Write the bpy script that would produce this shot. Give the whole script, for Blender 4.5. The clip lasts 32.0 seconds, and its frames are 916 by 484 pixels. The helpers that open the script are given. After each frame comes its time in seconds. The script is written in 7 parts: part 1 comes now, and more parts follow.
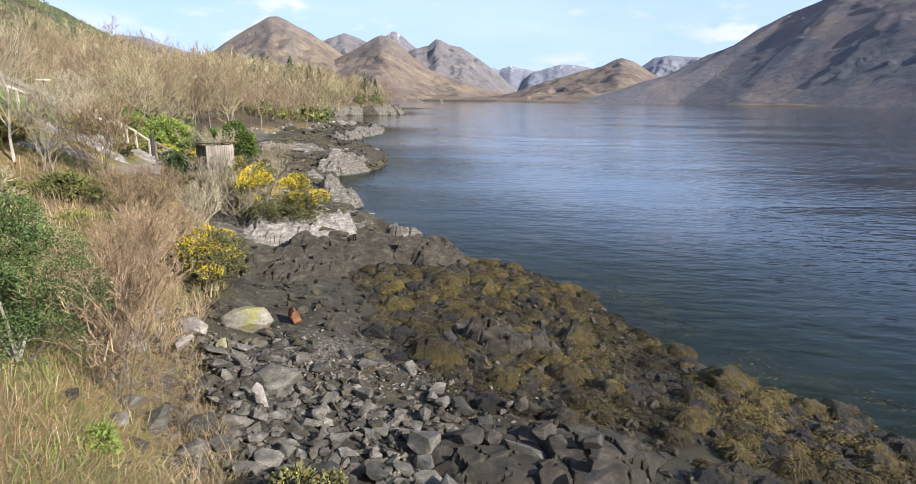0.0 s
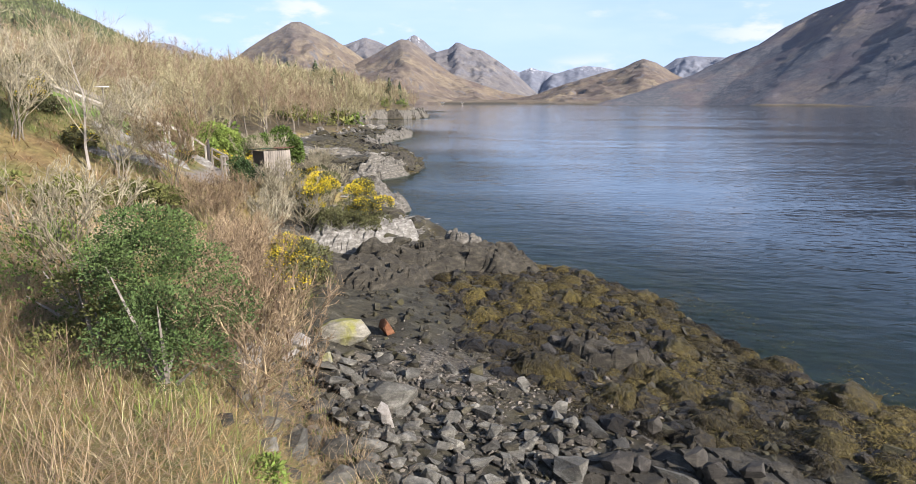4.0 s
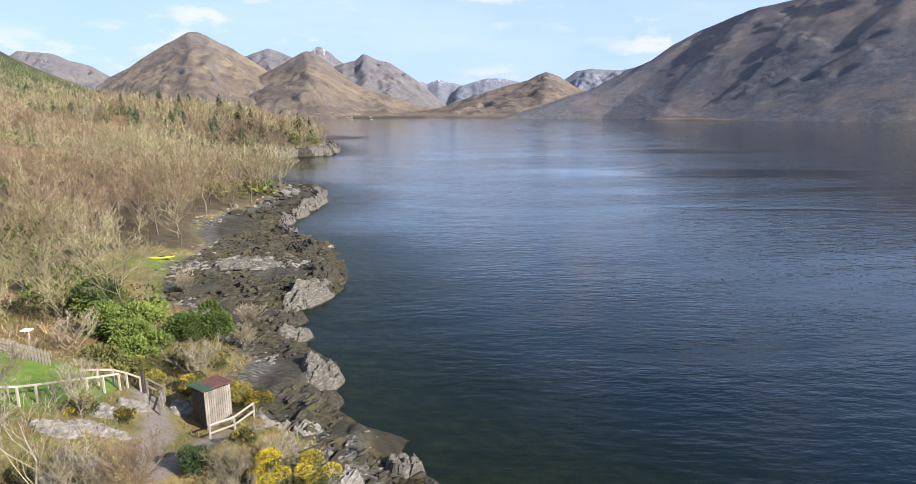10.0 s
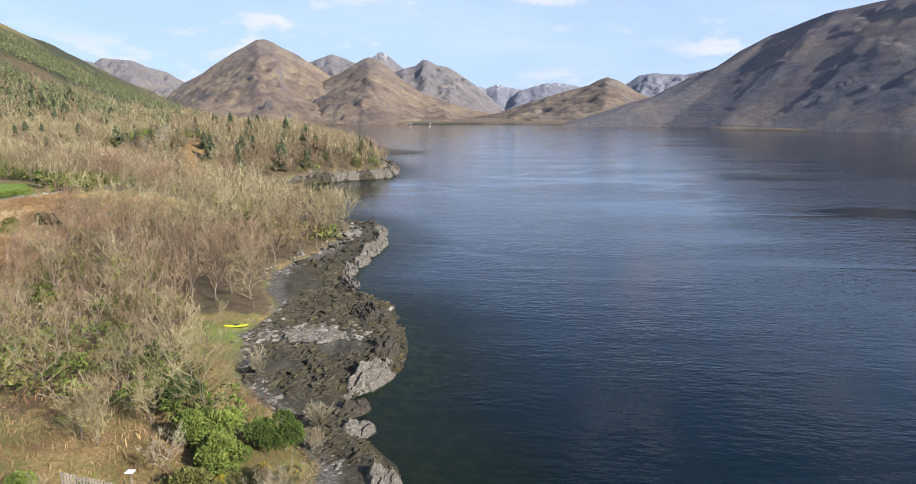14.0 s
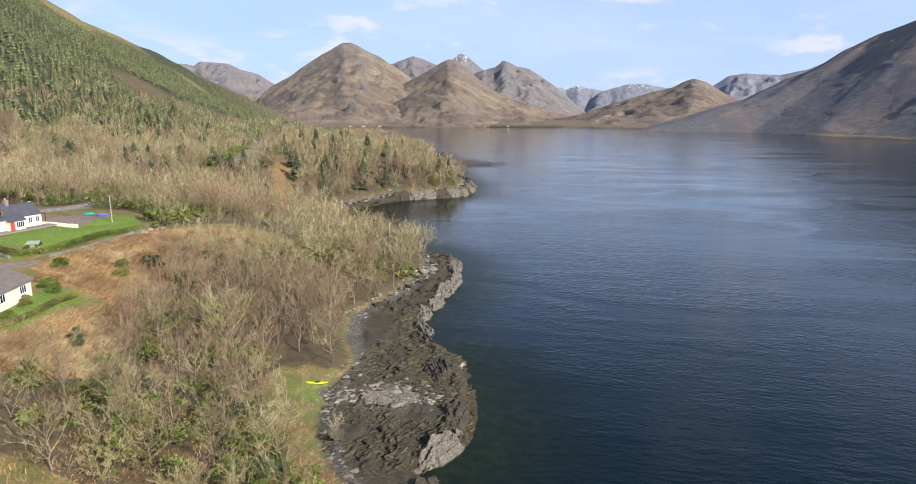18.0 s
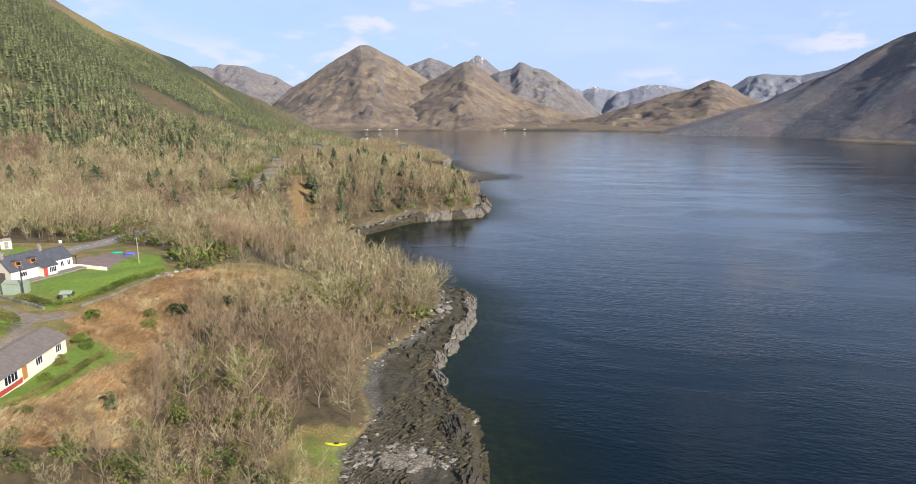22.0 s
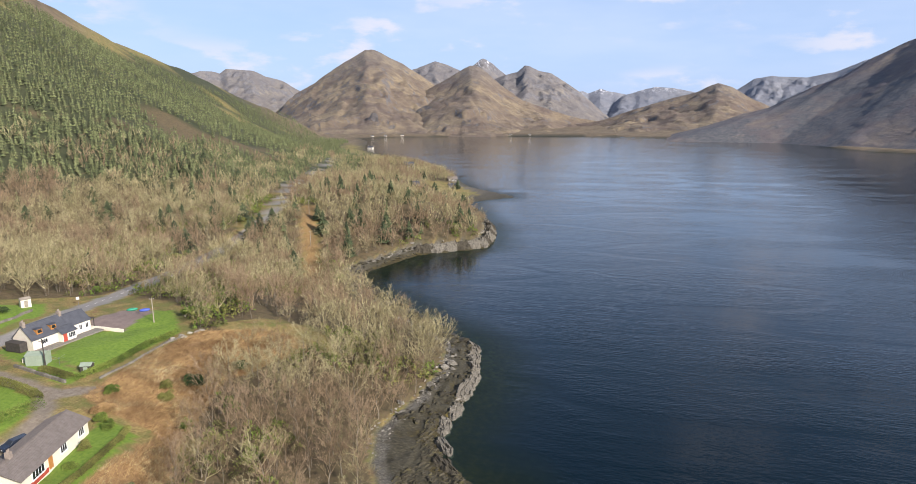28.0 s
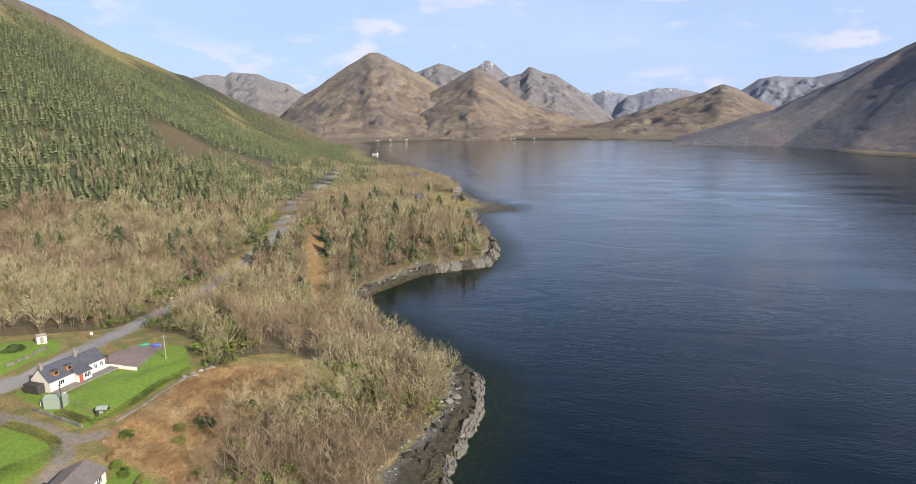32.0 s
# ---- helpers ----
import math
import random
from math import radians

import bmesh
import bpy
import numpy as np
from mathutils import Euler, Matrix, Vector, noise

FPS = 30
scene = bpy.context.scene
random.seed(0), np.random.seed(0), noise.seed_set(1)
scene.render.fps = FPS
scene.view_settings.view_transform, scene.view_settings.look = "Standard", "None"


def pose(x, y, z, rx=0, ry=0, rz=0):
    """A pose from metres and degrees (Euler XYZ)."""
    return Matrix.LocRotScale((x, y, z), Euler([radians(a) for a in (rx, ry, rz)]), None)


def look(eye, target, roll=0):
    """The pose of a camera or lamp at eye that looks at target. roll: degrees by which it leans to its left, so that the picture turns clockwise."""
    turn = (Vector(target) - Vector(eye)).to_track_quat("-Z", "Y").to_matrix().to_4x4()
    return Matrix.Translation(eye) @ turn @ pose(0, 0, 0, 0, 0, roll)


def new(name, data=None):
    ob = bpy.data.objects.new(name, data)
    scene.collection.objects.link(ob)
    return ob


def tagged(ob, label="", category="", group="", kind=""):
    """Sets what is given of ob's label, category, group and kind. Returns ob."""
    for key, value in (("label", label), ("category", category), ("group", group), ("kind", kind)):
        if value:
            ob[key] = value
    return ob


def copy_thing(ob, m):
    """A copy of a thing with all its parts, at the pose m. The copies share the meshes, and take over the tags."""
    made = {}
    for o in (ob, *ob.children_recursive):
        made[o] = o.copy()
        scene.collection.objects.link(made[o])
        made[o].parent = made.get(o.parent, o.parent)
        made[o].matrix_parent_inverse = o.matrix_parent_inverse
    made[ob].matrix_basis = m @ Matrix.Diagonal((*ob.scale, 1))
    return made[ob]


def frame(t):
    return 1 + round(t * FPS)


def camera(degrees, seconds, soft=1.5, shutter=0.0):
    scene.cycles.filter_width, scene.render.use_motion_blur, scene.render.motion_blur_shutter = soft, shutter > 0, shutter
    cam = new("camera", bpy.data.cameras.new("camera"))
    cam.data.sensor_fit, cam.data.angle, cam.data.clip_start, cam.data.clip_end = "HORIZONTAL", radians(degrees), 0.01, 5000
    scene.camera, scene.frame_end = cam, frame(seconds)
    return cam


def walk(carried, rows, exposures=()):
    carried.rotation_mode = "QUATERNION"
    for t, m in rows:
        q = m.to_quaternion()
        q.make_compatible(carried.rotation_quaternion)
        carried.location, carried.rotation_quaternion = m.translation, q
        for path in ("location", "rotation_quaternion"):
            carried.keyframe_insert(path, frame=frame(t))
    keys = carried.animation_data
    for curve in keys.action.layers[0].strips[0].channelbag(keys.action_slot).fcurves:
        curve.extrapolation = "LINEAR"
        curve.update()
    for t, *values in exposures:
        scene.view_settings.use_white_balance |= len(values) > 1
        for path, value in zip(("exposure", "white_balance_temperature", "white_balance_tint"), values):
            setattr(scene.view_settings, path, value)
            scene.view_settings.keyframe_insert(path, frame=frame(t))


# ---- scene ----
cam = camera(73.46, 32.0, soft=0.55)
# seconds, place, yaw to the left of north, pitch, roll
PATH = [
    (0, 0.069, 0.081, 7.605, 4.391, -13.120, 0.510), (0.5, 0.032, 0.314, 7.611, 6.442, -13.189, 0.542),
    (1, -0.158, 0.421, 7.608, 6.621, -13.175, 0.502), (1.5, -0.510, 0.394, 7.589, 6.447, -13.107, 0.415),
    (2, -0.901, 0.354, 7.567, 6.362, -13.109, 0.316), (2.5, -1.263, 0.367, 7.557, 6.290, -13.050, 0.211),
    (3, -1.584, 0.410, 7.571, 6.358, -12.983, 0.104), (3.5, -1.838, 0.459, 7.610, 6.377, -12.933, 0.022),
    (5.5, -2.407, 0.769, 7.613, 6.056, -12.596, -0.136), (6, -2.561, 0.756, 8.260, 5.685, -12.495, 0.016),
    (6.5, -2.678, 0.721, 9.449, 5.348, -12.414, 0.083), (7, -2.706, 0.679, 11.074, 4.743, -12.322, 0.039),
    (7.5, -2.672, 0.719, 12.815, 3.025, -12.275, -0.051), (8, -2.677, 0.862, 14.476, 1.341, -12.244, -0.139),
    (8.5, -2.744, 0.961, 15.952, -0.869, -12.155, -0.223), (9, -2.819, 0.890, 17.249, -2.518, -12.119, -0.296),
    (9.5, -2.959, 0.839, 18.376, -3.081, -12.062, -0.339), (10, -3.169, 0.970, 19.396, -1.915, -12.018, -0.332),
    (10.5, -3.309, 1.081, 20.473, -1.907, -11.940, -0.321), (11, -3.352, 1.016, 21.663, -2.044, -11.892, -0.323),
    (11.5, -3.348, 0.859, 22.885, -1.329, -11.828, -0.307), (12, -3.308, 0.713, 24.127, 0.121, -11.808, -0.292),
    (12.5, -3.298, 0.600, 25.411, 0.536, -11.776, -0.288), (13, -3.356, 0.565, 26.642, 1.116, -11.739, -0.275),
    (13.5, -3.430, 0.637, 27.748, 1.912, -11.709, -0.232), (14, -3.482, 0.704, 28.802, 3.368, -11.693, -0.159),
    (14.5, -3.485, 0.715, 29.891, 5.030, -11.677, -0.080), (15, -3.465, 0.740, 31.031, 6.753, -11.704, 0.014),
    (15.5, -3.488, 0.784, 32.181, 8.070, -11.725, 0.139), (17.5, -3.355, 0.611, 36.920, 10.264, -11.703, 0.120),
    (18, -3.293, 0.605, 38.139, 10.475, -11.703, 0.094), (18.5, -3.268, 0.572, 39.354, 10.548, -11.669, 0.090),
    (19, -3.238, 0.503, 40.587, 10.600, -11.670, 0.087), (19.5, -3.169, 0.408, 41.853, 10.727, -11.697, 0.061),
    (20, -3.064, 0.220, 43.145, 11.341, -11.703, 0.043), (20.5, -2.968, -0.031, 44.453, 11.628, -11.681, 0.044),
    (21, -2.907, -0.209, 45.747, 11.772, -11.699, 0.036), (21.5, -2.868, -0.309, 46.975, 11.903, -11.719, 0.007),
    (22, -2.812, -0.462, 48.185, 11.996, -11.695, -0.035), (22.5, -2.706, -0.669, 49.434, 12.059, -11.661, -0.066),
    (23, -2.593, -0.824, 50.675, 12.164, -11.681, -0.077), (23.5, -2.544, -0.929, 51.857, 12.233, -11.682, -0.079),
    (24, -2.535, -1.001, 52.989, 12.211, -11.644, -0.098), (24.5, -2.483, -1.007, 54.115, 12.229, -11.646, -0.159),
    (25, -2.421, -0.998, 55.272, 12.264, -11.640, -0.214), (25.5, -2.418, -1.060, 56.450, 12.242, -11.597, -0.221),
    (27.5, -2.229, -1.488, 61.622, 12.537, -11.606, -0.204), (28, -2.181, -1.554, 62.807, 12.566, -11.585, -0.277),
    (28.5, -2.176, -1.623, 64.054, 12.596, -11.583, -0.310), (29, -2.141, -1.716, 65.283, 12.608, -11.576, -0.349),
    (29.5, -2.037, -1.836, 66.467, 12.625, -11.570, -0.400), (30, -1.894, -1.988, 67.694, 12.656, -11.574, -0.440),
    (30.5, -1.760, -2.182, 68.953, 12.705, -11.597, -0.472), (31, -1.669, -2.418, 70.187, 12.738, -11.564, -0.501),
    (31.5, -1.597, -2.683, 71.380, 12.759, -11.556, -0.540), (32, -1.526, -2.974, 72.515, 13.019, -11.539, -0.614),
]


def ahead(x, y, z, yaw, pitch):
    a, b = radians(yaw), radians(pitch)
    return (x - math.sin(a) * math.cos(b), y + math.cos(a) * math.cos(b), z + math.sin(b))


walk(cam, [(t, look((x, y, z), ahead(x, y, z, yaw, pitch), roll)) for t, x, y, z, yaw, pitch, roll in PATH], exposures=[(0, 0.74, 6120, 18), (6, 0.74, 6130, 18), (13, 0.59, 6200, 18), (22, 0.47, 6380, 17), (32, 0.44, 6400, 17)])


# ---- sky, sun ----
SUN_TO = Vector((0.80, -0.48, 0.50)).normalized()
world = bpy.data.worlds.new("sky")
scene.world = world
world.use_nodes = True
wn, wl = world.node_tree.nodes, world.node_tree.links
wn.clear()
sky = wn.new("ShaderNodeTexSky")
sky.sky_type, sky.sun_disc = "NISHITA", False
sky.sun_elevation = math.asin(SUN_TO.z)
sky.sun_rotation = math.atan2(SUN_TO.x, SUN_TO.y)
sky.air_density, sky.dust_density, sky.ozone_density = 1.0, 0.8, 2.0
# small broken cumulus low over the hills, and a thin high veil
geo = wn.new("ShaderNodeTexCoord")
back = wn.new("ShaderNodeBackground")
back.inputs["Strength"].default_value = 0.102
out = wn.new("ShaderNodeOutputWorld")


def sky_noise(scale, stretch, detail, rough, lo, hi):
    m, n, r = wn.new("ShaderNodeMapping"), wn.new("ShaderNodeTexNoise"), wn.new("ShaderNodeMapRange")
    m.inputs["Scale"].default_value = stretch
    n.inputs["Scale"].default_value, n.inputs["Detail"].default_value, n.inputs["Roughness"].default_value = scale, detail, rough
    r.interpolation_type = "SMOOTHSTEP"
    r.inputs["From Min"].default_value, r.inputs["From Max"].default_value = lo, hi
    wl.new(geo.outputs["Generated"], m.inputs["Vector"])
    wl.new(m.outputs["Vector"], n.inputs["Vector"])
    wl.new(n.outputs["Fac"], r.inputs["Value"])
    return r.outputs["Result"]


def sky_mix(fac, under, over):
    n = wn.new("ShaderNodeMix")
    n.data_type = "RGBA"
    if isinstance(fac, float):
        n.inputs["Factor"].default_value = fac
    else:
        wl.new(fac, n.inputs["Factor"])
    wl.new(under, n.inputs["A"])
    n.inputs["B"].default_value = (*over, 1)
    return n.outputs["Result"]


def sky_times(a, b):
    n = wn.new("ShaderNodeMath")
    n.operation = "MULTIPLY"
    for socket, value in zip(n.inputs, (a, b)):
        if isinstance(value, float):
            socket.default_value = value
        else:
            wl.new(value, socket)
    return n.outputs["Value"]


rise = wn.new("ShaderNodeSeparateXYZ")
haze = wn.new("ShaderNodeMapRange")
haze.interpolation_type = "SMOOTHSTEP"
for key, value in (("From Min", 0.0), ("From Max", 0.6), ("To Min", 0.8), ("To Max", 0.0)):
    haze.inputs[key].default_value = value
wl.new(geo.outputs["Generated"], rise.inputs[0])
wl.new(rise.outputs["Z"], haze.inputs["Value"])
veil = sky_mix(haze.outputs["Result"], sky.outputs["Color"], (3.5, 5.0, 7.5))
veil = sky_mix(sky_times(sky_noise(1.6, (1, 1, 4), 5, 0.6, 0.45, 0.75), 0.3), veil, (5.6, 6.4, 7.8))
puffs = sky_times(sky_noise(9.0, (1, 1, 2.6), 8, 0.55, 0.515, 0.65), sky_noise(2.6, (1, 1, 3.0), 2, 0.5, 0.38, 0.56))
veil = sky_mix(sky_times(puffs, 0.7), veil, (6.4, 6.4, 6.7))
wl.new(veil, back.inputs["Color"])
wl.new(back.outputs["Background"], out.inputs["Surface"])

sun = new("sun", bpy.data.lights.new("sun", "SUN"))
sun.data.energy, sun.data.angle, sun.data.color = 4.9, radians(0.5), (1.0, 0.93, 0.82)
sun.matrix_world = look(SUN_TO * 100, (0, 0, 0))


# ---- tools ----
def grain(x, y, seed=0):
    """Smooth lattice noise in -1..1 on arrays."""
    xi, yi = np.floor(x).astype(np.int64), np.floor(y).astype(np.int64)
    fx, fy = x - xi, y - yi
    fx, fy = fx * fx * (3 - 2 * fx), fy * fy * (3 - 2 * fy)

    def h(a, b):
        n = (a * 374761393 + b * 668265263 + seed * 2147483647) & 0x7FFFFFFF
        n = ((n ^ (n >> 13)) * 1274126177) & 0x7FFFFFFF
        return ((n ^ (n >> 16)) & 0xFFFF) / 32767.5 - 1

    return (h(xi, yi) * (1 - fx) + h(xi + 1, yi) * fx) * (1 - fy) + (h(xi, yi + 1) * (1 - fx) + h(xi + 1, yi + 1) * fx) * fy


def fbm(x, y, size, octaves=4, seed=0, ridged=False):
    total, amp, norm = 0, 1.0, 0
    for k in range(octaves):
        n = grain(x / size + 17.3 * k, y / size - 9.1 * k, seed + k)
        if ridged:
            n = 1 - 2 * np.abs(n)
        total, norm, amp, size = total + amp * n, norm + amp, amp * 0.5, size * 0.5
    return total / norm


def smooth(a, b, v):
    u = np.clip((v - a) / (b - a), 0, 1)
    return u * u * (3 - 2 * u)


def sheet(name, verts, faces, material, shade=True, marks=None):
    """A mesh object from arrays; faces all have the same number of corners."""
    verts, faces = np.asarray(verts, np.float32), np.asarray(faces, np.int32)
    me = bpy.data.meshes.new(name)
    n, k = faces.shape
    me.vertices.add(len(verts))
    me.vertices.foreach_set("co", verts.ravel())
    me.loops.add(n * k)
    me.loops.foreach_set("vertex_index", faces.ravel())
    me.polygons.add(n)
    me.polygons.foreach_set("loop_start", np.arange(0, n * k, k, dtype=np.int32))
    me.polygons.foreach_set("use_smooth", np.full(n, shade))
    for key, values in (marks or {}).items():
        me.attributes.new(key, "FLOAT", "POINT").data.foreach_set("value", np.asarray(values, np.float32).ravel())
    me.update(calc_edges=True)
    me.materials.append(material)
    return new(name, me)


def lattice(nx, ny):
    i = np.arange((nx - 1) * (ny - 1))
    a = (i // (nx - 1)) * nx + i % (nx - 1)
    return np.stack([a, a + 1, a + nx + 1, a + nx], 1)


def part(name, bm, material, parent=None, label="", shade=False):
    """Links a bmesh as one mesh object under a thing or a part."""
    me = bpy.data.meshes.new(name)
    bm.to_mesh(me)
    bm.free()
    if shade:
        me.polygons.foreach_set("use_smooth", [True] * len(me.polygons))
    me.materials.append(material)
    ob = new(name, me)
    ob.parent = parent
    return tagged(ob, label) if label else ob


def box(bm, size, at=(0, 0, 0), rz=0.0, bevel=0.0, m=None):
    """A box of that size with its middle at a place, its edges broken."""
    m = m or (Matrix.Translation(at) @ Matrix.Rotation(radians(rz), 4, "Z"))
    made = bmesh.ops.create_cube(bm, size=1, matrix=m @ Matrix.Diagonal((*size, 1)))
    if bevel:
        edges = {e for v in made["verts"] for e in v.link_edges}
        bmesh.ops.bevel(bm, geom=list(edges), offset=bevel, segments=1, affect="EDGES")
    return bm


def empty(name, m, label, category, group="", kind=""):
    ob = new(name)
    ob.empty_display_size = 0.2
    ob.matrix_world = m
    return tagged(ob, label, category, group, kind)


# ---- materials ----
class Nodes:
    """A short way to write node materials."""

    def __init__(self, name):
        self.mat = bpy.data.materials.new(name)
        self.mat.use_nodes = True
        self.tree = self.mat.node_tree
        self.shader = self.tree.nodes["Principled BSDF"]
        self.exit = self.tree.nodes["Material Output"]

    def put(self, socket, value):
        if isinstance(value, bpy.types.NodeSocket):
            self.tree.links.new(value, socket)
        elif isinstance(value, (tuple, list)) and len(value) == 3 and socket.type == "RGBA":
            socket.default_value = (*value, 1)
        else:
            socket.default_value = value

    def set(self, **inputs):
        for key, value in inputs.items():
            self.put(self.shader.inputs[key.replace("_", " ")], value)
        return self

    def mark(self, key):
        n = self.tree.nodes.new("ShaderNodeAttribute")
        n.attribute_name = key
        return n.outputs["Fac"]

    def place(self):
        return self.tree.nodes.new("ShaderNodeNewGeometry").outputs["Position"]

    def slope(self):
        """1 on the flat, 0 on a wall."""
        g = self.tree.nodes.new("ShaderNodeNewGeometry")
        s = self.tree.nodes.new("ShaderNodeSeparateXYZ")
        self.tree.links.new(g.outputs["True Normal"], s.inputs[0])
        return s.outputs["Z"]

    def island(self):
        return self.tree.nodes.new("ShaderNodeNewGeometry").outputs["Random Per Island"]

    def single(self):
        return self.tree.nodes.new("ShaderNodeObjectInfo").outputs["Random"]

    def noise(self, scale, detail=4, rough=0.55, stretch=None, at=None, kind="noise"):
        n = self.tree.nodes.new("ShaderNodeTexNoise" if kind == "noise" else "ShaderNodeTexVoronoi")
        n.inputs["Scale"].default_value = scale
        n.inputs["Detail"].default_value = detail
        n.inputs["Roughness"].default_value = rough
        at = at or self.place()
        if stretch:
            m = self.tree.nodes.new("ShaderNodeMapping")
            m.inputs["Scale"].default_value = stretch[:3]
            if len(stretch) > 3:
                m.inputs["Rotation"].default_value = stretch[3:]
            self.tree.links.new(at, m.inputs["Vector"])
            at = m.outputs["Vector"]
        self.tree.links.new(at, n.inputs["Vector"])
        return n.outputs["Fac" if kind == "noise" else "Distance"]

    def steps(self, fac, *stops):
        """A colour ramp of (place, colour)."""
        n = self.tree.nodes.new("ShaderNodeValToRGB")
        el = n.color_ramp.elements
        while len(el) < len(stops):
            el.new(0.5)
        for e, (p, c) in zip(el, stops):
            e.position, e.color = p, (*c, 1) if isinstance(c, (tuple, list)) else (c, c, c, 1)
        self.put(n.inputs["Fac"], fac)
        return n.outputs["Color"]

    def mix(self, fac, a, b, how="MIX"):
        n = self.tree.nodes.new("ShaderNodeMix")
        n.data_type, n.blend_type = "RGBA", how
        self.put(n.inputs["Factor"], fac), self.put(n.inputs["A"], a), self.put(n.inputs["B"], b)
        return n.outputs["Result"]

    def vary(self, colour, by, much, hue=0.0):
        """Lighter and darker, and of a slightly other hue, by a random number."""
        n = self.tree.nodes.new("ShaderNodeHueSaturation")
        self.put(n.inputs["Color"], colour)
        self.put(n.inputs["Value"], self.math("MULTIPLY_ADD", by, 2 * much, 1 - much))
        if hue:
            self.put(n.inputs["Hue"], self.math("MULTIPLY_ADD", by, 2 * hue, 0.5 - hue))
        return n.outputs["Color"]

    def math(self, how, a, b=0.5, c=None):
        n = self.tree.nodes.new("ShaderNodeMath")
        n.operation = how
        for s, v in zip(n.inputs, (a, b, c)):
            if v is not None:
                self.put(s, v)
        return n.outputs["Value"]

    def bump(self, height, strength=0.5, distance=0.05):
        n = self.tree.nodes.new("ShaderNodeBump")
        n.inputs["Strength"].default_value, n.inputs["Distance"].default_value = strength, distance
        self.put(n.inputs["Height"], height)
        self.put(self.shader.inputs["Normal"], n.outputs["Normal"])
        return self


def plain(name, dark, light, size=3.0, roughness=0.8, bump=0.3, depth=0.02, each=0.0, **more):
    """A surface that varies between two colours at two scales; each: how far single pieces differ."""
    m = Nodes(name)
    c = m.steps(m.math("ADD", m.math("MULTIPLY", m.noise(size, 5), 0.6), m.math("MULTIPLY", m.noise(size * 9, 3), 0.4)), (0.3, dark), (0.7, light))
    if each:
        c = m.vary(c, m.single(), each)
    m.set(Base_Color=c, Roughness=roughness, **more)
    if bump:
        m.bump(m.noise(size * 7, 5), bump, depth)
    return m.mat


# ---- the lie of the land ----
# the waterline, from behind the camera along the bank to the head of the loch and back down the far side
NEAR_SHORE = [(400, -500), (120, -160), (40, -40), (19, -4), (13, 8), (9.4, 13.2), (6.6, 15.9), (4.9, 18.5), (4.0, 21.5), (2.6, 24.6),
              (-0.5, 27.4), (-3.2, 29.0), (-4.9, 31.4), (-5.5, 34.4), (-9.0, 36.6), (-11.4, 39.4), (-10.9, 43.8), (-11.8, 46.4),
              (-15.0, 50.2), (-16.6, 54.6), (-18.4, 58.8), (-14.2, 66.8), (-14.6, 72), (-15.7, 78.5), (-19, 90), (-28.2, 100),
              (-31.4, 105.7), (-29.3, 120), (-28.2, 137), (-31, 152), (-33.5, 159), (-46, 170), (-61, 187), (-77, 202)]
FAR_SHORE = [(-93.5, 227), (-80, 267), (-59, 282), (-52, 289), (-53.4, 318), (-57, 337), (-78, 400), (-94, 440), (-86, 453), (-62, 480),
             (-112, 538), (-150, 630), (-206, 750), (-340, 955), (-432, 1113), (-590, 1545), (-690, 1728), (-584, 1853), (-416, 1940),
             (-50, 1942), (117, 1866), (268, 1816), (390, 1640), (480, 1520), (442, 1320), (458, 1186), (520, 1130), (571, 1040),
             (690, 980), (900, 900), (1500, 600), (2500, 0), (2500, -500)]
SHORE = np.array(NEAR_SHORE + FAR_SHORE, float)
# the road past the cottages, and its height
ROAD = np.array([(-150, 20), (-136, 62), (-129.5, 88), (-127.5, 103), (-127.5, 116), (-129.8, 134), (-132.5, 150), (-137, 180), (-144, 212), (-148.5, 238), (-151, 258), (-158, 282), (-170, 308), (-185, 350), (-210, 430), (-250, 560), (-330, 760)], float)
TRACK = np.array([(-130, 88), (-120, 87), (-111, 86), (-103, 85), (-97, 84.5), (-91, 89)], float)
DRIVE = np.array([(-99, 84), (-94.5, 80), (-93, 76), (-92.5, 70), (-93, 62), (-96, 44)], float)

# the cleared strip under the poles
STRIP = np.array([(-100, 196), (-104.4, 205), (-119, 234), (-133.8, 264), (-142, 284)], float)


def along(line, x, y):
    """Distance to a line, and how far along it (in points) the nearest place lies."""
    best, where = np.full(np.shape(x), 1e9), np.zeros(np.shape(x))
    for k, ((ax, ay), (bx, by)) in enumerate(zip(line[:-1], line[1:])):
        dx, dy = bx - ax, by - ay
        t = np.clip(((x - ax) * dx + (y - ay) * dy) / (dx * dx + dy * dy), 0, 1)
        d = np.hypot(x - ax - t * dx, y - ay - t * dy)
        near = d < best
        best, where = np.where(near, d, best), np.where(near, k + t, where)
    return best, where


def inside(corners, x, y):
    c = np.asarray(corners, float)
    odd = np.zeros(np.shape(x), bool)
    for (ax, ay), (bx, by) in zip(c, np.roll(c, -1, 0)):
        if ay != by:
            odd ^= ((ay > y) != (by > y)) & (x < (bx - ax) * (y - ay) / (by - ay) + ax)
    return odd


def from_water(x, y):
    """Metres from the waterline, positive on land."""
    d, _ = along(np.vstack([SHORE, SHORE[:1]]), x, y)
    return np.where(inside(SHORE, x, y), -d, d)


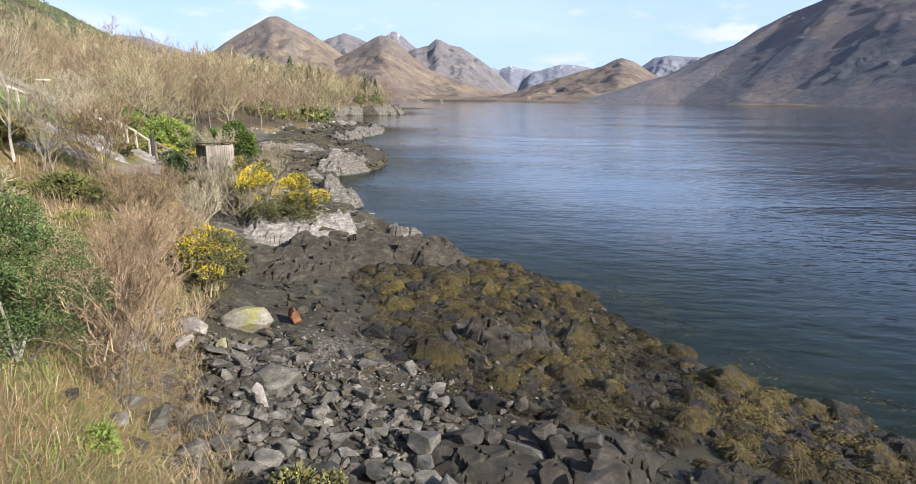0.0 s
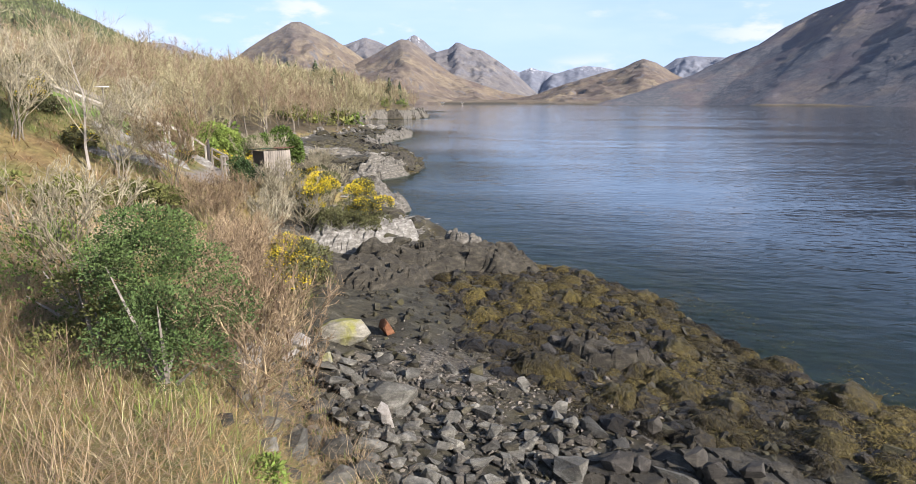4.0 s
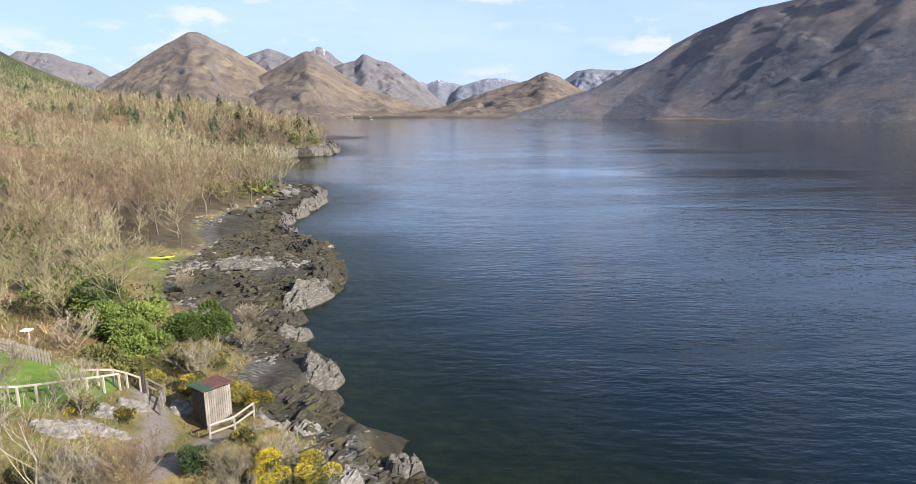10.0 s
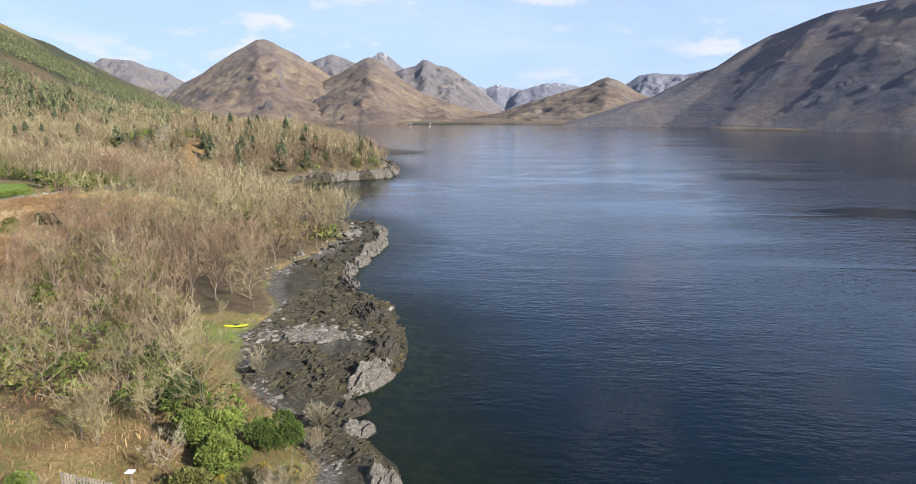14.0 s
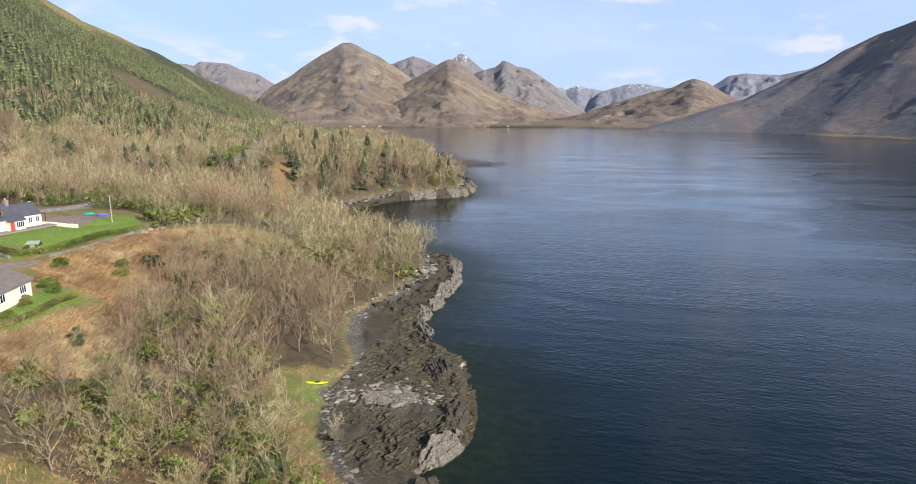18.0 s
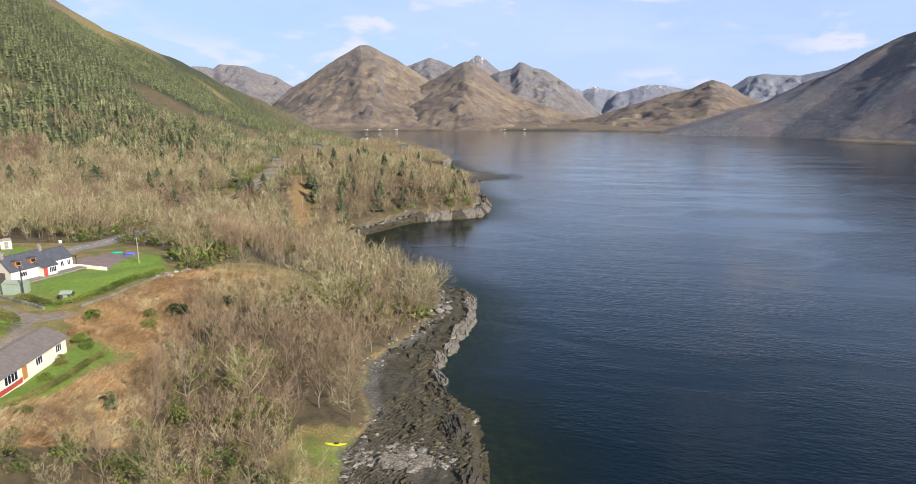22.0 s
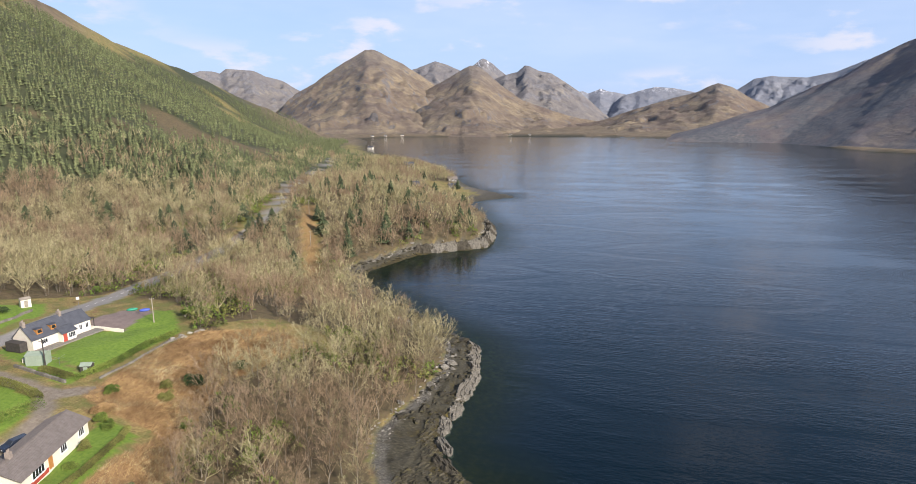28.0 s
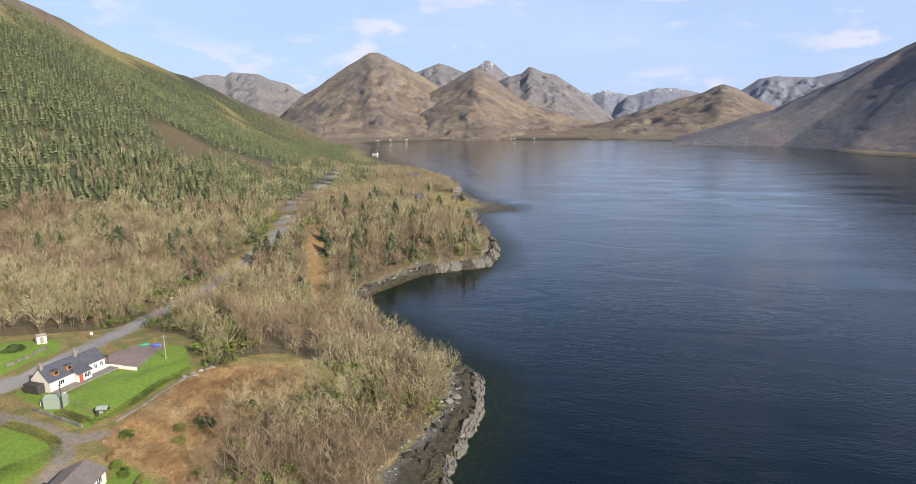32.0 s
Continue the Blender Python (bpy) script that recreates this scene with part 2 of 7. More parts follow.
# along the bank, by y: how wide the shore rock is, how high its inner edge, how high the bank stands 12 m further in
BY_Y = [-40, 0, 8, 16, 24, 30, 36, 44, 52, 60, 72, 85, 100, 120, 150, 175, 200, 230, 270, 290, 330, 440, 480, 560]
WIDE = [14, 14, 13.5, 13.5, 10.5, 5.0, 5.5, 6, 7, 11, 20, 15, 11, 9, 8, 10, 9, 7, 5, 5, 5, 12, 20, 6]
EDGE = [2.1, 2.1, 2.1, 1.9, 1.8, 1.9, 1.8, 1.6, 1.6, 1.5, 1.7, 1.6, 1.5, 1.5, 1.5, 1.2, 1.2, 1.6, 2.2, 2.6, 2.4, 1, 0.8, 2]
BANK = [5.4, 5.4, 5.6, 6.0, 5.8, 4.8, 4.6, 4.4, 3.6, 2.8, 2.8, 3.4, 3.6, 3.6, 3.2, 2.6, 2.6, 4.5, 6.5, 7.5, 7, 3, 2, 6]


def hill(x, y, d):
    """The side of the glen behind the bank."""
    wide = np.interp(y, [-400, 450, 585, 835, 1062, 1218, 1336, 1600], [540, 520, 530, 450, 335, 270, 190, 120])
    high = np.interp(y, [-400, 300, 450, 585, 835, 1062, 1218, 1336, 1600], [255, 242, 240, 235, 207, 143, 100, 60, 8])
    u = (d - 95) / (wide - 95)
    return np.where(u < 1, high * np.clip(u, 0, 1) ** 1.5, high + np.clip(u - 1, 0, 3) * high * 0.06)


def land(x, y, rough=True):
    """Height of the ground over the water."""
    x, y = np.asarray(x, float), np.asarray(y, float)
    d = from_water(x, y)
    wide, edge, bank = (np.interp(y, BY_Y, v) for v in (WIDE, EDGE, BANK))
    far = smooth(560, 700, y) + smooth(60, 200, x)
    far = np.clip(far, 0, 1)
    wide, edge, bank = wide * (1 - far) + 12 * far, edge * (1 - far) + 1.0 * far, bank * (1 - far) + 3.5 * far
    u = d / wide
    ledge = smooth(26, 40, y) * (1 - far)
    shore = edge * ((1 - ledge) * np.clip(u, 0, 1) ** 0.8 + ledge * (0.5 * smooth(0, 1.8, d) + 0.5 * np.clip(u, 0, 1)))
    rise = smooth(0, 1, (d - wide) / 2.2) * 0.45 + np.clip((d - wide) / 12, 0, 1) * 0.55
    z = np.where(d < 0, np.maximum(d * 0.13, -7), np.where(d < wide, shore, edge + (bank - edge) * rise))
    back = np.clip(d - wide - 12, 0, None)
    z = z + np.where(x < 60, 1, 0.0) * np.interp(back, [0, 18, 32, 50, 75, 2000], [0, 5.0, 9.0, 11.0, 12.2, 12.2]) * (1 - 0.6 * far)
    left = smooth(60, -30, x) * smooth(1900, 1500, y)
    z = z + hill(x, y, d) * left
    # the rise with the cut bank and the fence above it
    z = z + 2.7 * np.exp(-(((x + 24) / 6) ** 2 + ((y - 22.5) / 7) ** 2)) - 0.5 * np.exp(-(((x + 14.5) / 3.6) ** 2 + ((y - 31.5) / 4.5) ** 2))
    z = z + 0.7 * np.exp(-(((x + 10.6) / 2.2) ** 2 + ((y - 28.8) / 2.6) ** 2))
    z = z + 1.0 * np.exp(-(((x + 12.4) / 2.0) ** 2 + ((y - 26.2) / 2.2) ** 2))
    # the sloping lawn behind the rail
    k = smooth(1.45, 0.85, np.hypot((x + 23.4) / 4.6, (y - 28.6) / 5.4))
    z = z * (1 - k) + (5.85 + 0.45 * (-20.6 - x) + 0.185 * (29.8 - y)) * k
    # level places under the houses and the hut
    for px, py, rx, ry, pz in ((-117.2, 104.5, 9.5, 9.5, 15.0), (-83.5, 69.5, 9.5, 9.5, 11.6), (-15.0, 32.0, 1.9, 1.9, 3.0)):
        k = smooth(1.5, 0.9, np.hypot((x - px) / rx, (y - py) / ry))
        z = z * (1 - k) + pz * k
    if rough:
        tide = smooth(-1.5, 1.0, d) * smooth(wide + 2, wide - 1, d)
        z = z + tide * ((0.42 + 0.3 * smooth(24, 34, y)) * fbm(x, y * 0.8 + x * 0.5, 3.2, 4, 3, True) + 0.16 * fbm(x * 1.3, y, 0.9, 2, 8, True)) * (0.6 + 0.5 * fbm(x, y, 9, 2, 5))
        z = z + smooth(wide, wide + 5, d) * smooth(0, 2, np.hypot(x + 15.0, y - 32.0) - 2) * (0.35 * fbm(x, y, 6, 3, 21) + np.clip(d / 60, 0, 1) * 1.2 * fbm(x, y, 40, 3, 22))
        z = z + smooth(150, 400, d) * 9 * fbm(x, y, 130, 4, 23, True)
    return z


def ground_at(x, y):
    return float(land(np.array([x]), np.array([y]))[0])


# lawns, clearings and woods
LAWN = [(-113.5, 110.4), (-110.2, 96), (-97.2, 93), (-95.3, 118), (-107, 130), (-114, 128.5), (-108, 114.5)]
UPPER_LAWN = [(-28, 31), (-23.5, 32.2), (-20.6, 32.6), (-20.0, 31), (-20.5, 28.6), (-21.2, 26.6), (-22.6, 24.0), (-27.5, 24.6)]
GARDEN = [(-84, 81), (-76, 80), (-73, 66), (-74, 50), (-79, 50), (-81, 66)]
VERGE = [(-124, 96), (-104, 88.6), (-97.5, 87.8), (-97.6, 92), (-110, 95.6), (-124, 118)]
SIDE_LAWN = [(-112, 84), (-100, 82.5), (-96, 78), (-95, 60), (-112, 60)]
UP_LAWN = [(-133, 98), (-132, 116), (-139, 124), (-146, 116), (-148, 96)]
PARKING = [(-119.5, 117), (-117.6, 127.2), (-110.8, 128.4), (-107.6, 113.6), (-115.2, 112)]
FIELD = [(-92, 85.3), (-93.6, 102.5), (-92.4, 119), (-84, 124.5), (-73, 129), (-67, 126), (-70.5, 117), (-75.5, 103), (-72.5, 92), (-69.5, 80), (-63, 70), (-58, 60), (-66, 50), (-80, 48), (-73, 64), (-74, 82), (-84, 83)]


def wooded(x, y, d):
    """Where the bare woods stand."""
    ok = (d > np.interp(y, BY_Y, WIDE) + 0.9) & (y > 41) & (x < -15) & ((x < -24) | (y > 62))
    ok &= ~inside(FIELD, x, y) & ~inside([(-60, 128), (-72, 140), (-84, 134), (-92, 124), (-82, 122), (-70, 126)], x, y)
    for zone in ([(-124, 80), (-90, 80), (-88, 90), (-93, 121), (-105, 134), (-131, 140), (-152, 118), (-150, 84)], [(-110, 90), (-66, 84), (-66, 44), (-112, 44)],
                 [(-43, 66), (-43, 77), (-30, 80), (-18, 62), (-20, 47), (-29, 50), (-34, 60)], [(-140, 470), (-84, 455), (-80, 500), (-125, 545), (-150, 520)], [(-148, 412), (-126, 406), (-122, 434), (-148, 440)]):
        ok &= ~inside(zone, x, y)
    ok &= along(ROAD, x, y)[0] > np.interp(y, [140, 190, 230, 285, 310], [3.6, 4.5, 6.5, 6.0, 3.2])
    ok &= ~((np.abs(x + 30) < 10) & (y < 46))
    ok &= along(STRIP, x, y)[0] > 4.0
    return ok


# ---- ground, water, hills ----
def firs(x, y, d):
    """Where the plantation stands."""
    edge = np.interp(y, [0, 120, 190, 225, 270, 315, 420, 700, 1300], [225, 215, 190, 170, 150, 120, 95, 70, 45])
    top = np.interp(y, [0, 400, 700, 1000, 1300], [420, 395, 400, 345, 270])
    ride = np.abs(d - np.interp(y, [200, 290, 320, 408, 455, 520], [254, 242, 228, 206, 184, 165]) + 8 * fbm(x, y, 25, 3, 84)) < np.interp(y, [230, 320, 400, 455, 530], [1.5, 3, 8, 11, 2])
    return ~ride & (d > edge + 25 * fbm(x, y, 60, 3, 81)) & (d < top + 45 * fbm(x, y, 90, 3, 82)) & ((fbm(x, y, 75, 3, 83) > -0.42) | (d > 300))


def spread(lo, hi, step, low, high, grow):
    """Coordinates that are close together between lo and hi and wider apart beyond."""
    mid = list(np.arange(lo, hi, step))
    s, down = step, [lo]
    while down[-1] > low:
        s *= grow
        down.append(down[-1] - s)
    s, up = step, [mid[-1]]
    while up[-1] < high:
        s *= grow
        up.append(up[-1] + s)
    return np.array(down[:0:-1] + mid + up[1:])


gx, gy = spread(-34, 14, 0.36, -2600, 2400, 1.05), spread(3, 50, 0.36, -300, 4600, 1.028)
gx = np.unique(np.r_[gx[(gx < -152) | (gx > -58)], np.arange(-152, -58, 0.9)])
gy = np.unique(np.r_[gy[(gy < 56) | (gy > 136)], np.arange(56, 136, 0.9)])
GX, GY = np.meshgrid(gx, gy)
GX, GY = GX.ravel(), GY.ravel()
GD = from_water(GX, GY)
GZ = land(GX, GY)
GW = np.interp(GY, BY_Y, WIDE)
low = smooth(GW + 1.0, GW - 0.5, GD + 0.8 * fbm(GX, GY, 3, 3, 33)) * smooth(640, 560, GY) + smooth(8, 3, GD) * smooth(560, 640, GY)
low = np.clip(low, 0, 1)
weed = low * smooth(1.25, 0.7, GZ + 0.45 * fbm(GX, GY, 5, 3, 31) - 0.5 * smooth(26, 18, GY))
rim = low * smooth(GW - 2.6, GW - 0.8, GD + 1.3 * fbm(GX, GY, 4, 3, 34)) * smooth(20, 26, GY) * (1 - smooth(160, 180, GY) * smooth(235, 225, GY))
rim = np.maximum(rim, low * 1.2 * np.exp(-(((GX + 7.6) / 2.2) ** 2 + ((GY - 29.6) / 3.0) ** 2)))
rim = np.maximum(rim, low * np.exp(-(((GX + 27) / 5) ** 2 + ((GY - 73) / 4) ** 2)) * 1.3)
gravel = np.exp(-(((GX + 3.4) / 2.0) ** 2 + ((GY - 13.4) / 1.6) ** 2) * 1.2) + low * smooth(176, 190, GY) * smooth(236, 226, GY) * 0.6 + 0.8 * low * smooth(425, 440, GY) * smooth(545, 530, GY)
road = along(ROAD, GX, GY)[0]
track = np.minimum(along(TRACK, GX, GY)[0], along(DRIVE, GX, GY)[0])
PATH_LINE = np.array([(-19.2, 32.6), (-18.4, 31.6), (-17.6, 30.4), (-17.0, 29.1), (-16.9, 28.0), (-16.3, 26.0), (-15.5, 25.1), (-15.0, 25.8), (-14.7, 27.2), (-14.5, 28.6), (-14.6, 30.2)])
foot = along(PATH_LINE, GX, GY)[0]
green = np.zeros(len(GX))
for zone in (LAWN, UPPER_LAWN, GARDEN, VERGE, SIDE_LAWN, UP_LAWN):
    green = np.maximum(green, inside(zone, GX, GY))
green = np.maximum(green, 0.75 * np.exp(-(((GX + 36) / 4) ** 2 + ((GY - 71.5) / 3) ** 2)))
field = np.maximum(np.maximum(inside(FIELD, GX, GY), 0.85 * smooth(5.0, 2.0, 1.5 * fbm(GX, GY, 6, 3, 35) + along(STRIP, GX, GY)[0])), 0.75 * np.exp(-(((GX + 29) / 4) ** 2 + ((GY - 42) / 3) ** 2)))
floor_wood = wooded(GX, GY, GD) * (GD < 260) * (GX < 0) * (GY < 900)
paved = inside(PARKING, GX, GY)
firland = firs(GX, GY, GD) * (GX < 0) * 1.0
heath = np.clip(smooth(400, 450, GD + 40 * fbm(GX, GY, 120, 3, 71)) * (GX < 0) + smooth(1150, 1350, GY) + smooth(150, 300, GX), 0, 1)

gm = Nodes("lochside_ground")
grain_fine, grain_wide = gm.noise(2.6, 6, 0.65), gm.noise(0.22, 5, 0.6)
blades = gm.noise(9.0, 4, 0.6, (1.0, 1.0, 3.0))
col = gm.steps(grain_fine, (0.28, (0.10, 0.076, 0.022)), (0.5, (0.26, 0.195, 0.068)), (0.72, (0.38, 0.305, 0.12)))
col = gm.mix(gm.steps(grain_wide, (0.42, 0.0), (0.58, 0.8)), col, gm.steps(blades, (0.3, (0.065, 0.085, 0.017)), (0.7, (0.175, 0.19, 0.045))))
col = gm.mix(gm.steps(gm.noise(0.35, 5, 0.6), (0.55, 0.0), (0.68, 0.7)), col, gm.steps(blades, (0.3, (0.13, 0.062, 0.03)), (0.7, (0.27, 0.15, 0.075))))
russet = gm.steps(gm.noise(1.4, 6, 0.7), (0.3, (0.14, 0.075, 0.028)), (0.5, (0.28, 0.165, 0.065)), (0.7, (0.36, 0.26, 0.115)))
# wood floor: leaf litter, darkened to paint the shade under the trees
shaded_litter = gm.steps(gm.noise(0.5, 6, 0.7), (0.34, (0.045, 0.038, 0.018)), (0.55, (0.12, 0.085, 0.045)), (0.72, (0.085, 0.09, 0.028)))
col = gm.mix(gm.math("MULTIPLY", gm.mark("wood"), 0.9), col, shaded_litter)
col = gm.mix(gm.mark("field"), col, russet)
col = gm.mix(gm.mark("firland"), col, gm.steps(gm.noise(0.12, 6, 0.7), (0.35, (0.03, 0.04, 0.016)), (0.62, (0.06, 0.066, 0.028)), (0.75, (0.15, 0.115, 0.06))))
col = gm.mix(gm.mark("heath"), col, gm.steps(gm.noise(0.05, 6, 0.65), (0.35, (0.10, 0.075, 0.045)), (0.6, (0.185, 0.14, 0.08)), (0.75, (0.28, 0.23, 0.15))))
turf = gm.steps(gm.noise(1.6, 6, 0.6), (0.3, (0.10, 0.18, 0.014)), (0.7, (0.19, 0.29, 0.035)))
col = gm.mix(gm.mark("green"), col, turf)
stone = gm.steps(gm.noise(1.3, 8, 0.7, (1.0, 2.4, 2.0, 0.3, 0.2, 0.5)), (0.32, (0.024, 0.021, 0.012)), (0.55, (0.068, 0.061, 0.036)), (0.75, (0.18, 0.165, 0.11)))
col = gm.mix(gm.mark("shore"), col, stone)
pale = gm.steps(gm.noise(2.2, 8, 0.7, (1.0, 2.6, 2.0, 0.2, 0.1, 0.6)), (0.36, (0.035, 0.032, 0.024)), (0.52, (0.12, 0.112, 0.09)), (0.7, (0.34, 0.32, 0.27)))
steep = gm.steps(gm.math("ADD", gm.slope(), gm.math("MULTIPLY", gm.noise(0.8, 5, 0.6), 0.3)), (0.86, 0.75), (1.0, 0.0))
col = gm.mix(gm.math("MULTIPLY", steep, gm.mark("shore")), col, gm.mix(0.5, stone, pale))
col = gm.mix(gm.mark("rim"), col, pale)
pebble = gm.steps(gm.noise(11, 3, 0.6), (0.36, (0.045, 0.04, 0.033)), (0.5, (0.15, 0.13, 0.1)), (0.66, (0.30, 0.27, 0.21)))
col = gm.mix(gm.mark("gravel"), col, pebble)
kelp = gm.steps(gm.noise(0.7, 6, 0.7), (0.32, (0.018, 0.014, 0.008)), (0.5, (0.05, 0.040, 0.014)), (0.68, (0.125, 0.095, 0.02)))
col = gm.mix(gm.mark("weed"), col, kelp)
tar = gm.steps(gm.noise(3.0, 6, 0.7), (0.3, (0.2, 0.19, 0.175)), (0.7, (0.30, 0.29, 0.27)))
col = gm.mix(gm.mark("road"), col, tar)
col = gm.mix(gm.mark("track"), col, gm.steps(gm.noise(1.2, 6, 0.7), (0.3, (0.16, 0.13, 0.095)), (0.7, (0.29, 0.25, 0.195))))
col = gm.mix(gm.mark("foot"), col, gm.steps(gm.noise(7, 5, 0.7), (0.3, (0.19, 0.16, 0.125)), (0.7, (0.35, 0.30, 0.24))))
col = gm.mix(gm.mark("paved"), col, gm.steps(gm.noise(0.8, 6, 0.7), (0.3, (0.19, 0.145, 0.125)), (0.7, (0.26, 0.205, 0.18))))
gm.set(Base_Color=col, Roughness=gm.math("MULTIPLY_ADD", gm.mark("weed"), -0.35, 0.92))
gm.bump(gm.math("ADD", gm.noise(5, 8, 0.7), gm.math("MULTIPLY", gm.noise(22, 5, 0.7), 0.35)), 0.9, 0.16)
ground_mat = gm.mat
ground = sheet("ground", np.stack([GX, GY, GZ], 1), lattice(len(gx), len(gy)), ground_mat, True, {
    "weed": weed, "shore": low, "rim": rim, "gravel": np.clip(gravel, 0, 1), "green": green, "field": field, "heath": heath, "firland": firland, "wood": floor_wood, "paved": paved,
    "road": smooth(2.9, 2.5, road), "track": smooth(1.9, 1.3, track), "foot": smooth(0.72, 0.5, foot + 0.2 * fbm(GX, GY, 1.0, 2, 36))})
tagged(ground, "rough lochside ground of rock, seaweed, dead bracken and grass", "ground", kind="structure")

# water: clear over the shallows, dark and blue-green where it is deep
wm = Nodes("water")
body = wm.mix(wm.steps(wm.mark("deep"), (0.0, 0.0), (1.0, 1.0)), (0.012, 0.024, 0.015), (0.001, 0.008, 0.013))
wm.set(Base_Color=body, Roughness=0.04, IOR=1.34)
swell = wm.math("ADD", wm.math("MULTIPLY", wm.noise(2.3, 2, 0.5, (1.0, 2.0, 1.0, 0, 0, 0.5)), 0.16), wm.noise(0.62, 2, 0.5, (1.0, 2.2, 1.0, 0, 0, 0.35)))
swell = wm.math("ADD", swell, wm.math("MULTIPLY", wm.noise(0.16, 3, 0.5, (1.0, 2.6, 1.0, 0, 0, 0.25)), 1.2))
calm = wm.steps(wm.noise(0.008, 5, 0.6, (1.0, 3.6, 1.0, 0, 0, 0.12)), (0.38, 0.35), (0.5, 0.8), (0.62, 1.0))
slick = wm.steps(wm.noise(0.0045, 3, 0.5, (1.0, 2.6, 1.0, 0, 0, -0.25)), (0.475, 1.0), (0.5, 0.35), (0.525, 1.0))
wm.bump(wm.math("MULTIPLY", swell, wm.math("MULTIPLY", calm, slick)), 0.36, 0.24)
clear = wm.tree.nodes.new("ShaderNodeBsdfTransparent")
clear.inputs["Color"].default_value = (0.55, 0.68, 0.66, 1)
blend = wm.tree.nodes.new("ShaderNodeMixShader")
wm.put(blend.inputs["Fac"], wm.math("MULTIPLY_ADD", wm.mark("deep"), 0.62, 0.38))
wm.tree.links.new(clear.outputs["BSDF"], blend.inputs[1])
wm.tree.links.new(wm.shader.outputs["BSDF"], blend.inputs[2])
wm.tree.links.new(blend.outputs["Shader"], wm.exit.inputs["Surface"])
wx, wy = spread(-60, 30, 1.5, -720, 2600, 1.1), spread(5, 110, 1.5, -510, 2000, 1.06)
WX, WY = np.meshgrid(wx, wy)
WX, WY = WX.ravel(), WY.ravel()
deep = smooth(0.0, 2.6, np.clip(-land(WX, WY, False), 0, None) * (1 + 0.2 * fbm(WX, WY, 9, 3, 44)))
water = sheet("water", np.stack([WX, WY, 0 * WX], 1), lattice(len(wx), len(wy)), wm.mat, True, {"deep": deep})
tagged(water, "dark blue rippled sea loch water", "water", kind="structure")

def hill_material(name, low, mid, high, rock_low, rock_high, relief=10):
    """Heath, grass and bare rock in patches drawn out down the slope; forest tones have haze mixed in."""
    m = Nodes(name)
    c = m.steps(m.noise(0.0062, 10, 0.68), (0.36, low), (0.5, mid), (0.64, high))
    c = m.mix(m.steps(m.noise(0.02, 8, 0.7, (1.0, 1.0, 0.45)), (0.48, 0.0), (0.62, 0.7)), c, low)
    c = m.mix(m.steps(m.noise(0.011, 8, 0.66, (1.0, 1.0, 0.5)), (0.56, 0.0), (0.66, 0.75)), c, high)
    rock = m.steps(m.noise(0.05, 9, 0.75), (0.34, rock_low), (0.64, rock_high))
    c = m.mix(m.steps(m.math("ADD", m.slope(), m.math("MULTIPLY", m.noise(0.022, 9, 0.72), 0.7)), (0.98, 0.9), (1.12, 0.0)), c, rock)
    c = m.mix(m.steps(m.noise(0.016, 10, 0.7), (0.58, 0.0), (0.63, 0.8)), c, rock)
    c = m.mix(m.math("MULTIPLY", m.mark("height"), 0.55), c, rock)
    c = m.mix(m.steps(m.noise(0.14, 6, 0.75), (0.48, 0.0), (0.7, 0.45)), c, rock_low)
    c = m.mix(m.math("MULTIPLY", m.steps(m.noise(0.045, 6, 0.75, (1.0, 1.0, 0.5)), (0.53, 0.0), (0.58, 1.0)), m.mark("snow")), c, (0.6, 0.62, 0.65))
    # forest colour raised and blued to hold the haze in front of it
    trees = m.steps(m.noise(0.09, 6, 0.75), (0.36, (0.085, 0.092, 0.105)), (0.5, (0.115, 0.122, 0.128)), (0.7, (0.19, 0.172, 0.165)))
    c = m.mix(m.math("MULTIPLY", m.mark("forest"), m.steps(m.noise(0.009, 7, 0.65), (0.40, 0.15), (0.54, 0.95))), c, trees)
    m.set(Base_Color=c, Roughness=0.95)
    m.bump(m.math("ADD", m.noise(0.03, 12, 0.72), m.math("MULTIPLY", m.noise(0.16, 6, 0.7), 0.3)), 0.9, relief)
    return m.mat


hill_brown = hill_material("mountain_heath", (0.125, 0.094, 0.076), (0.20, 0.156, 0.106), (0.30, 0.24, 0.145), (0.085, 0.08, 0.082), (0.195, 0.184, 0.172))
hill_grey = hill_material("mountain_scree", (0.135, 0.126, 0.126), (0.19, 0.175, 0.16), (0.25, 0.225, 0.185), (0.10, 0.102, 0.112), (0.21, 0.208, 0.214))
# distance haze is mixed into these tones, which turns the furthest slopes blue
hill_far = hill_material("mountain_haze_blue", (0.17, 0.185, 0.22), (0.205, 0.22, 0.25), (0.25, 0.255, 0.265), (0.15, 0.165, 0.20), (0.24, 0.255, 0.28))
# heather raised towards purple-grey, with haze put into the colour
hill_heather_haze = hill_material("mountain_heather_haze", (0.125, 0.106, 0.112), (0.18, 0.15, 0.138), (0.28, 0.228, 0.165), (0.12, 0.112, 0.12), (0.225, 0.205, 0.20), 5.5)


